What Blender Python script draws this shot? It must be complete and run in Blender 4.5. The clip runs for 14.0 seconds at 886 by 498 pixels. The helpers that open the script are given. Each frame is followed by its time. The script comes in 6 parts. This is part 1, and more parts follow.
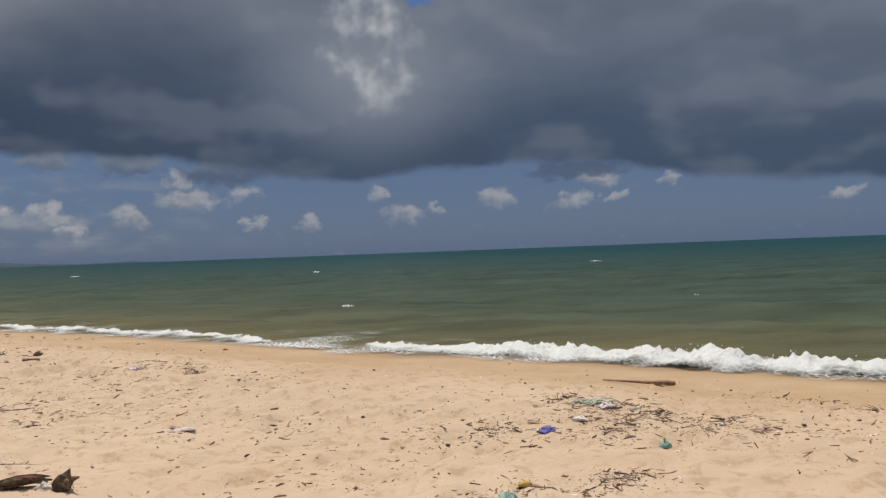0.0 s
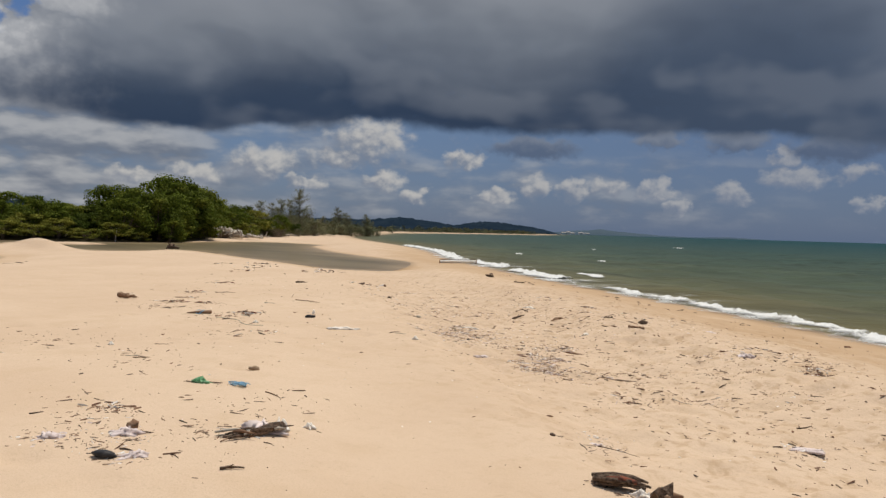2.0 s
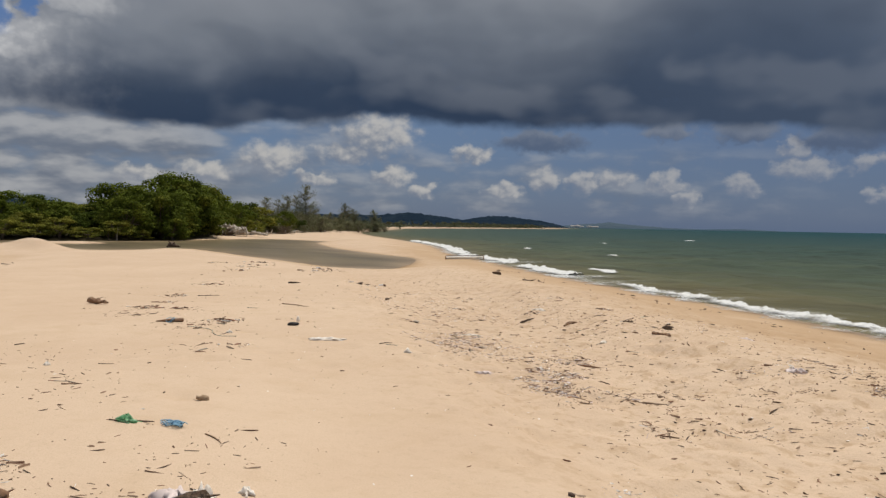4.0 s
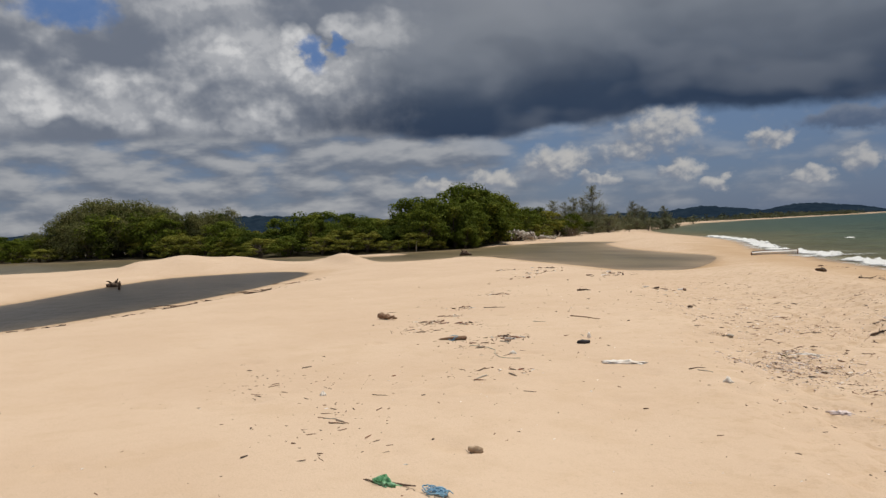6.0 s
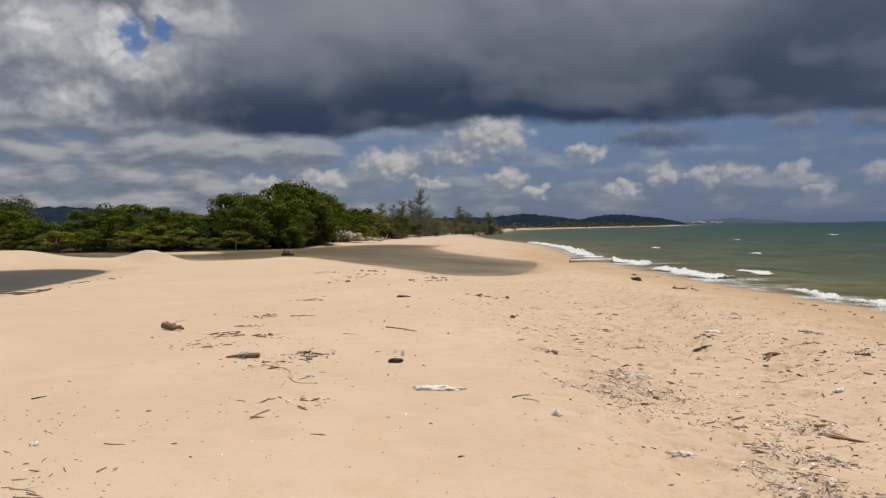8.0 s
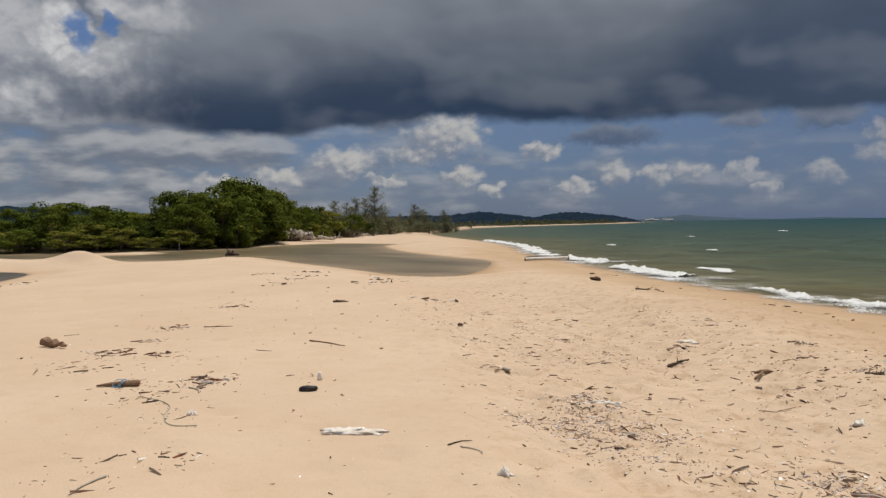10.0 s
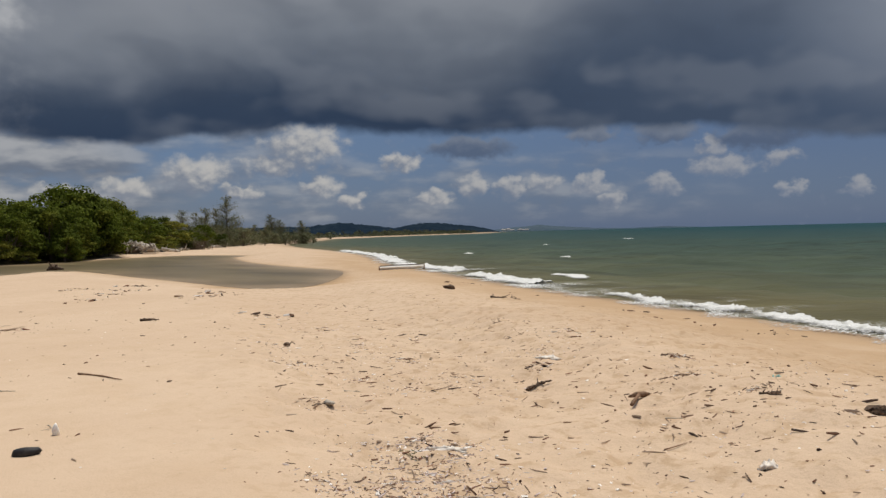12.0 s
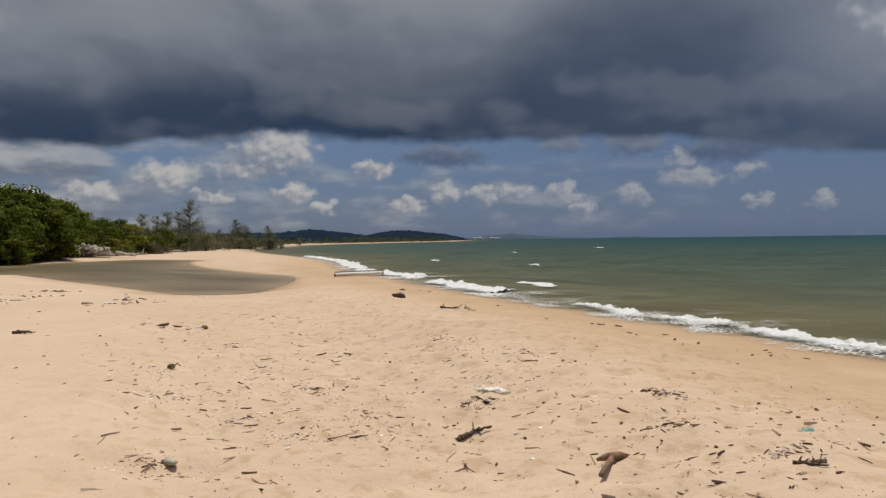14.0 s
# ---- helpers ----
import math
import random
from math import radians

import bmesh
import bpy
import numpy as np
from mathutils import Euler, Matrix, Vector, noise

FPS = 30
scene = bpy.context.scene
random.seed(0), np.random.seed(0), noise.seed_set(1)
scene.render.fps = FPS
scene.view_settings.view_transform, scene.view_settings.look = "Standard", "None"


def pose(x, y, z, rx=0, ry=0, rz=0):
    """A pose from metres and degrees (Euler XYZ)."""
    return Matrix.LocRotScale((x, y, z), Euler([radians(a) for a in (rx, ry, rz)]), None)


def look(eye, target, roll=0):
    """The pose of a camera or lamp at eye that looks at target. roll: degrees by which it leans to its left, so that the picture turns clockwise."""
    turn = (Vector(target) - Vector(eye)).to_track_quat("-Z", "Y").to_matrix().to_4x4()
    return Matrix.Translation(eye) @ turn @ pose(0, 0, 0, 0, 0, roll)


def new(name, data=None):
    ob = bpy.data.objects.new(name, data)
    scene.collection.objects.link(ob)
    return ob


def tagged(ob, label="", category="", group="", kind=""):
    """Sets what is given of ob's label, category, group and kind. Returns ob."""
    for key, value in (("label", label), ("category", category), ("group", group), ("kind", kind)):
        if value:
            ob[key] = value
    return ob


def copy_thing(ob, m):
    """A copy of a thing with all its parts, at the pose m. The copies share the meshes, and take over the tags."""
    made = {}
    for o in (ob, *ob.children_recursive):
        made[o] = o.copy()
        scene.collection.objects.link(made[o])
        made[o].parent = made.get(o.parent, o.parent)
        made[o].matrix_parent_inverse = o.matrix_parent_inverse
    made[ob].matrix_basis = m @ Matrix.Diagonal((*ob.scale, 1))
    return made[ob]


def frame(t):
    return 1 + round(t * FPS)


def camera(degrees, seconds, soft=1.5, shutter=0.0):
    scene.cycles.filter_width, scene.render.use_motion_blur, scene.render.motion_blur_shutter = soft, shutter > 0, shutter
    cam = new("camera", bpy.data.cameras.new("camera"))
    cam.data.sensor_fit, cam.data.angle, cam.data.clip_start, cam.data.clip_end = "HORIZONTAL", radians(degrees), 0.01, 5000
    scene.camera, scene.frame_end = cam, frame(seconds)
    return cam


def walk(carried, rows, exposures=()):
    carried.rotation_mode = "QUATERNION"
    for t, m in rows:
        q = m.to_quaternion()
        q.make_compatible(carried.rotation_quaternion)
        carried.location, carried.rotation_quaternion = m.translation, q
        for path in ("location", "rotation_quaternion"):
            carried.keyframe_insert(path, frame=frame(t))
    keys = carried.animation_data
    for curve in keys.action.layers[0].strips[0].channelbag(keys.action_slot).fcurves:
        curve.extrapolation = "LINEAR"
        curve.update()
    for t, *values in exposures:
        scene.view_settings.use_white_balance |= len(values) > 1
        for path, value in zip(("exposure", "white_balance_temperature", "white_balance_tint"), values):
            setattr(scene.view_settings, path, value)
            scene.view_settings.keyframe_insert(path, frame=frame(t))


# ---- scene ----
cam = camera(60.26, 14.0, 1.4)
# seconds, x, y, z, yaw, pitch, roll
ROWS = [
    (0, 0.000, -0.000, 1.650, 1.17, 0.15, 2.15),
    (0.5, -0.133, 0.384, 1.628, 12.41, -0.52, 0.69),
    (1, -0.353, 0.731, 1.604, 26.77, -0.93, 1.14),
    (1.5, -0.564, 1.056, 1.586, 33.53, -1.90, -1.13),
    (2, -0.784, 1.340, 1.585, 44.09, -1.38, -1.65),
    (2.2, -0.880, 1.447, 1.589, 42.53, -1.50, -1.08),
    (4.3, -1.740, 2.541, 1.603, 45.98, -2.11, -0.92),
    (4.5, -1.842, 2.624, 1.608, 49.37, -2.83, 1.68),
    (5, -2.145, 2.773, 1.634, 53.74, 0.18, 2.41),
    (5.5, -2.424, 2.967, 1.632, 61.28, -0.08, 1.86),
    (6, -2.687, 3.183, 1.631, 66.07, -1.42, 2.51),
    (6.5, -2.944, 3.376, 1.618, 60.40, 0.91, 1.36),
    (7, -3.201, 3.621, 1.607, 58.63, -0.09, 0.62),
    (7.5, -3.491, 3.845, 1.601, 55.14, -1.23, 0.85),
    (7.7, -3.607, 3.943, 1.601, 53.46, -1.52, 0.68),
    (9.8, -4.767, 5.136, 1.567, 53.11, -2.10, 0.60),
    (10, -4.863, 5.259, 1.564, 50.06, -1.84, 0.91),
    (10.5, -5.060, 5.612, 1.545, 49.12, -2.45, 0.44),
    (11, -5.313, 5.950, 1.522, 47.45, -3.04, 1.38),
    (11.5, -5.546, 6.313, 1.485, 44.98, -0.59, -0.49),
    (12, -5.813, 6.662, 1.416, 39.63, -1.22, 1.35),
    (12.5, -6.063, 7.038, 1.383, 32.70, -4.10, 1.44),
    (13, -6.266, 7.448, 1.329, 34.49, -1.60, 1.34),
    (13.5, -6.495, 7.900, 1.305, 30.95, -1.80, -0.43),
    (14, -6.652, 8.382, 1.288, 37.51, -0.67, 0.71),
]
walk(cam, [(t, pose(x, y, z, 90 + pitch, roll, yaw)) for t, x, y, z, yaw, pitch, roll in ROWS], ((0.0, -0.06), (1.0, 0.02), (2.0, 0.0), (4.5, -0.06), (7.0, -0.02), (10.0, -0.06), (14.0, -0.07)))

# ---------------------------------------------------------------- light
SUN_AZ, SUN_EL = 18.0, 71.0          # degrees left of +y, degrees above the horizon
sun_way = Vector((-math.sin(radians(SUN_AZ)) * math.cos(radians(SUN_EL)),
                  math.cos(radians(SUN_AZ)) * math.cos(radians(SUN_EL)), math.sin(radians(SUN_EL))))
sun_data = bpy.data.lights.new("sun", "SUN")
sun_data.energy, sun_data.angle, sun_data.color = 3.42, radians(0.6), (1.0, 0.925, 0.815)
sun = new("sun", sun_data)
sun.matrix_world = look((0, 0, 60), Vector((0, 0, 60)) - sun_way)

world = bpy.data.worlds.new("sky")
scene.world = world
world.use_nodes = True
nt = world.node_tree
nt.nodes.clear()


def link(tree, a, sock):
    if isinstance(a, (int, float)):
        sock.default_value = a
    elif isinstance(a, tuple):
        sock.default_value = a if len(a) == len(sock.default_value) else (*a, 1.0)
    else:
        tree.links.new(a, sock)


def mth(op, a, b=None, c=None, clamp=False):
    n = nt.nodes.new("ShaderNodeMath")
    n.operation, n.use_clamp = op, clamp
    for i, s in enumerate((a, b, c)):
        if s is not None:
            link(nt, s, n.inputs[i])
    return n.outputs[0]


def vec(x, y, z=0.0):
    n = nt.nodes.new("ShaderNodeCombineXYZ")
    for i, s in enumerate((x, y, z)):
        link(nt, s, n.inputs[i])
    return n.outputs[0]


def cloud_noise(v, scale, detail=4.0, rough=0.55):
    n = nt.nodes.new("ShaderNodeTexNoise")
    n.noise_dimensions = "2D"
    nt.links.new(v, n.inputs["Vector"])
    n.inputs["Scale"].default_value, n.inputs["Detail"].default_value, n.inputs["Roughness"].default_value = scale, detail, rough
    return n.outputs[0]


def step(a, lo, hi):
    n = nt.nodes.new("ShaderNodeMapRange")
    n.interpolation_type = "SMOOTHSTEP"
    for s, v in zip(n.inputs[:5], (a, lo, hi, 0.0, 1.0)):
        link(nt, v, s)
    return n.outputs[0]


def blend(fac, a, b):
    n = nt.nodes.new("ShaderNodeMix")
    n.data_type = "RGBA"
    link(nt, fac, n.inputs[0])
    link(nt, a, n.inputs[6])
    link(nt, b, n.inputs[7])
    return n.outputs[2]


def gray_ramp(fac, stops):
    n = nt.nodes.new("ShaderNodeValToRGB")
    el = n.color_ramp.elements
    while len(el) < len(stops):
        el.new(0.5)
    for e, (p, v) in zip(el, stops):
        e.position, e.color = p, ((v, v, v, 1) if isinstance(v, float) else (*v, 1))
    link(nt, fac, n.inputs[0])
    return n.outputs[0]


def add_all(items):
    total = items[0]
    for i in items[1:]:
        total = mth("MAXIMUM", total, i)
    return total


def sky_world():
    co = nt.nodes.new("ShaderNodeTexCoord").outputs["Generated"]
    sep = nt.nodes.new("ShaderNodeSeparateXYZ")
    nt.links.new(co, sep.inputs[0])
    x, y, z = sep.outputs
    u = mth("MULTIPLY", mth("ARCTAN2", mth("MULTIPLY", x, -1.0), y), 57.2958)
    v = mth("MULTIPLY", mth("ARCSINE", z), 57.2958)

    def plus(a, b):
        return mth("ADD", a, b)

    def times(a, b):
        return mth("MULTIPLY", a, b)

    def swing(a, amount):
        return times(mth("SUBTRACT", a, 0.5), amount)

    def patch(du, dv, su, sv, scale, detail, rough):
        return cloud_noise(vec(times(plus(u, du), su), times(plus(v, dv), sv)), scale, detail, rough)

    def relief(du, dv, su, sv, scale, detail, rough, reach, gain):
        """A noise and its light: bright where the cloud thins towards the sun, above and to the right."""
        here = patch(du, dv, su, sv, scale, detail, rough)
        there = patch(du - 0.6 * reach, dv + reach, su, sv, scale, detail, rough)
        return here, plus(0.5, times(mth("SUBTRACT", here, there), gain))

    # two sizes of ragged edge
    big = patch(0.0, 0.0, 1.0, 1.7, 0.16, 2.0, 0.45)
    fine = patch(31.0, 0.0, 1.0, 1.3, 0.70, 4.0, 0.52)
    other = patch(77.0, 0.0, 1.0, 1.2, 0.66, 4.0, 0.52)
    wu, wv = plus(u, swing(fine, 2.6)), plus(v, swing(other, 1.5))
    bu, bv = plus(u, swing(big, 4.0)), plus(v, plus(swing(big, 1.1), swing(other, 0.45)))

    def blob(pu, pv, u0, v0, ru, rv):
        a = times(mth("SUBTRACT", pu, u0), 1.0 / ru)
        b = times(mth("SUBTRACT", pv, v0), 1.0 / rv)
        return mth("SUBTRACT", 1.0, plus(times(a, a), times(b, b)), clamp=True)

    sky = nt.nodes.new("ShaderNodeTexSky")
    sky.sky_type, sky.sun_disc = "NISHITA", False
    sky.sun_elevation, sky.sun_rotation = radians(SUN_EL), radians(-SUN_AZ)
    gain = nt.nodes.new("ShaderNodeMix")
    gain.data_type, gain.blend_type = "RGBA", "MULTIPLY"
    gain.inputs[0].default_value = 1.0
    nt.links.new(sky.outputs[0], gain.inputs[6])
    gain.inputs[7].default_value = (0.07, 0.07, 0.07, 1)
    clear = gain.outputs[2]

    # humid air under the cloud deck: paler to the land side
    low = blend(step(u, 25.0, 75.0), (0.080, 0.133, 0.245), (0.135, 0.175, 0.245))
    low = blend(step(v, 0.0, 7.0), low, blend(step(u, 10.0, 60.0), (0.070, 0.120, 0.248), (0.108, 0.178, 0.315)))
    col = blend(0.82, clear, low)

    # rows of hazy low cumulus, closing up over the land
    row_n, row_light = relief(9.0, 0.0, 0.38, 1.1, 0.55, 4.0, 0.50, 0.7, 1.9)
    closed = step(plus(u, swing(big, 16.0)), 44.0, 68.0)
    sparse = times(step(u, 12.0, 36.0), times(step(v, 0.3, 1.6), step(v, 6.6, 4.6)))
    row_mask = times(step(plus(row_n, times(closed, 0.22)), 0.38, 0.74), mth("MAXIMUM", times(closed, 0.92), times(sparse, 0.55)))
    row_col = blend(step(row_light, 0.05, 1.0), (0.150, 0.174, 0.220), (0.38, 0.386, 0.40))
    col = blend(row_mask, col, row_col)

    # small fair-weather cumulus under the deck
    puffs = [
        (19.4, 4.2, 2.9, 0.95), (15.7, 4.7, 1.7, 0.7), (20.1, 5.7, 1.1, 0.9), (15.1, 2.6, 1.0, 0.6), (11.1, 2.5, 1.1, 0.8),
        (27.1, 2.2, 1.2, 0.8), (28.6, 3.3, 1.6, 1.1), (6.0, 4.5, 1.0, 0.9), (4.0, 2.9, 1.9, 0.9), (1.8, 3.3, 0.8, 0.6),
        (-3.1, 3.8, 2.0, 0.9), (-8.5, 3.3, 2.2, 0.8), (-10.6, 4.9, 2.0, 0.8), (-15.6, 4.5, 0.9, 0.5), (-11.7, 3.5, 1.2, 0.5),
    ]
    puffs += [
        (-26.7, 2.8, 1.6, 0.45), (23.4, 3.2, 1.6, 1.0), (49.6, 6.6, 3.9, 2.1), (48.6, 3.6, 2.1, 1.1), (52.0, 5.1, 3.4, 1.0),
        (42.7, 5.3, 1.8, 0.8), (40.4, 2.5, 1.9, 0.8), (37.3, 3.4, 1.5, 1.2), (34.5, 3.3, 1.7, 1.1), (32.2, 3.5, 1.7, 0.8),
        (46.1, 2.5, 1.5, 0.7), (57.5, 4.6, 3.2, 1.7), (62.0, 3.5, 2.6, 1.0), (66.5, 3.2, 2.2, 0.7), (54.2, 3.3, 2.0, 0.7),
    ]
    mask = add_all([blob(wu, wv, *p) for p in puffs])
    above = add_all([blob(wu, wv, p[0] + 0.22 * p[2], p[1] - 0.5 * p[3], p[2], p[3]) for p in puffs])
    crisp, crisp_light = relief(140.0, 3.0, 1.0, 1.25, 0.95, 3.5, 0.50, 0.35, 1.5)
    lit = plus(mth("SUBTRACT", mask, above), times(mth("SUBTRACT", crisp_light, 0.5), 0.9))
    puff_col = blend(step(lit, -0.45, 0.85), blend(step(u, 0.0, 45.0), (0.150, 0.190, 0.275), (0.195, 0.222, 0.278)), (0.50, 0.487, 0.468))
    puff_col = blend(times(step(u, 52.0, 14.0), 0.62), puff_col, (0.215, 0.245, 0.31))
    col = blend(times(step(plus(mask, swing(crisp, 0.9)), 0.05, 1.0), 0.92), col, puff_col)
    dark_puffs = [(37.7, 6.3, 4.2, 1.0), (17.2, 6.2, 3.6, 1.1), (23.3, 6.9, 2.8, 1.0), (28.5, 7.0, 2.2, 0.8), (-9.0, 5.6, 4.5, 0.8)]
    dmask = add_all([blob(wu, wv, *p) for p in dark_puffs])
    col = blend(times(step(plus(dmask, swing(crisp, 0.5)), 0.0, 0.8), 0.85), col, blend(step(wv, 5.9, 7.3), (0.085, 0.115, 0.180), (0.19, 0.215, 0.265)))

    # the long storm deck and its dark lower lip
    where = times(plus(bu, 45.0), 1.0 / 150.0)
    lip = gray_ramp(where, [(0.0, 0.33), (0.107, 0.37), (0.18, 0.45), (0.22, 0.59), (0.273, 0.64), (0.317, 0.57), (0.358, 0.54), (0.39, 0.60),
                            (0.437, 0.71), (0.507, 0.735), (0.573, 0.71), (0.633, 0.79), (0.667, 0.74), (0.707, 0.64), (0.76, 0.69), (0.80, 0.71), (1.0, 0.68)])
    rise = mth("SUBTRACT", bv, times(lip, 10.0))
    deck_n, deck_light = relief(0.0, 7.0, 0.55, 1.0, 0.13, 3.5, 0.46, 1.6, 2.0)
    height = plus(rise, swing(deck_n, 3.4))
    deck = gray_ramp(times(plus(height, 1.5), 1.0 / 16.0),
                     [(0.0, (0.056, 0.080, 0.130)), (0.13, (0.030, 0.049, 0.089)), (0.26, (0.038, 0.058, 0.098)), (0.36, (0.068, 0.090, 0.132)),
                      (0.50, (0.148, 0.172, 0.212)), (0.70, (0.228, 0.247, 0.282)), (1.0, (0.30, 0.315, 0.345))])
    deck = blend(times(step(u, 42.0, 8.0), 0.62), deck, (0.078, 0.110, 0.172))
    deck = blend(times(blob(u, v, 41.0, 13.5, 11.0, 5.5), 0.45), deck, (0.20, 0.222, 0.26))
    deck = blend(times(blob(u, v, 23.0, 12.0, 11.0, 9.0), 0.75), deck, (0.052, 0.075, 0.120))
    deck = blend(times(times(step(u, 40.0, 60.0), step(rise, 2.0, 7.0)), 0.4), deck, (0.205, 0.222, 0.255))
    # soft rolls under the deck
    deck = blend(times(step(deck_light, 0.52, 0.80), 0.20), deck, (0.27, 0.29, 0.33))
    deck = blend(times(step(deck_light, 0.48, 0.20), 0.20), deck, (0.040, 0.056, 0.090))
    # torn bright patch where the deck thins
    rag, rag_light = relief(12.0, 0.0, 1.0, 0.85, 0.28, 3.0, 0.50, 0.8, 2.2)
    torn = times(blob(wu, wv, 6.0, 15.0, 4.4, 5.4), step(rag, 0.22, 0.66))
    torn = times(torn, mth("SUBTRACT", 1.0, times(blob(wu, wv, 10.0, 12.4, 3.2, 2.1), 0.9)))
    glow = blob(u, v, 6.0, 12.5, 10.5, 7.0)
    deck = blend(times(times(glow, glow), 0.5), deck, (0.30, 0.325, 0.375))
    deck = blend(times(step(torn, 0.0, 1.0), step(rag_light, -0.1, 0.85)), deck, (0.46, 0.475, 0.50))
    band = step(rise, -0.30, 0.55)
    # broken cumulus over the land replaces the deck
    side = plus(plus(bu, swing(other, 4.0)), times(mth("SUBTRACT", v, 9.0), 0.55))
    broken = step(side, 66.0, 79.0)
    heap_n, heap_light = relief(0.0, 0.0, 1.0, 1.35, 0.105, 5.0, 0.50, 1.1, 2.6)
    heaps = [(82.2, 12.0, 4.6, 3.2), (79.0, 9.2, 5.5, 2.2), (87.5, 10.0, 6.5, 2.6), (70.4, 14.4, 4.6, 2.4), (77.8, 13.6, 3.2, 2.2), (74.5, 11.2, 4.5, 2.6), (93.0, 10.5, 5.0, 2.6)]
    hu = plus(u, swing(patch(5.0, 0.0, 1.0, 1.3, 0.20, 4.0, 0.5), 9.0))
    hv = plus(v, swing(patch(55.0, 0.0, 1.0, 1.3, 0.20, 4.0, 0.5), 5.0))
    hmask = add_all([blob(hu, hv, *p) for p in heaps])
    mass = mth("MAXIMUM", times(step(heap_n, 0.36, 0.66), 0.55), times(step(hmask, 0.0, 0.9), 0.9))
    mass = times(mass, step(heap_light, -0.05, 0.70))
    curl_n, curl_light = relief(200.0, 0.0, 1.0, 1.2, 0.34, 4.5, 0.52, 0.5, 2.6)
    mass = times(mass, plus(0.62, times(step(curl_light, 0.2, 0.85), 0.48)))
    mass = times(mass, mth("SUBTRACT", 1.0, times(blob(bu, plus(v, swing(big, 0.8)), 88.0, 6.5, 18.0, 1.5), 0.95)))
    white = blend(mass, (0.150, 0.173, 0.220), (0.62, 0.62, 0.625))
    holes = add_all([blob(wu, wv, 75.1, 13.1, 1.2, 1.6), blob(wu, wv, 73.2, 13.8, 0.9, 0.9), blob(wu, wv, 91.5, 15.6, 4.2, 1.6), blob(wu, wv, 2.1, 18.4, 1.5, 0.7)])
    deck = blend(broken, deck, white)
    col = blend(band, col, deck)
    col = blend(times(step(plus(holes, swing(crisp, 0.5)), 0.05, 0.95), 0.9), col, (0.082, 0.170, 0.375))
    # overhead and behind: bright broken cloud with blue between
    back_n = cloud_noise(vec(times(x, 4.0), times(y, 4.0)), 1.1, 5.0, 0.6)
    overhead = blend(step(back_n, 0.42, 0.6), blend(0.35, clear, (0.16, 0.27, 0.5)), (0.5, 0.51, 0.53))
    col = blend(step(plus(v, times(back_n, 8.0)), 27.0, 40.0), col, overhead)

    bg = nt.nodes.new("ShaderNodeBackground")
    nt.links.new(col, bg.inputs[0])
    bg.inputs[1].default_value = 1.0
    end = nt.nodes.new("ShaderNodeOutputWorld")
    nt.links.new(bg.outputs[0], end.inputs[0])


sky_world()

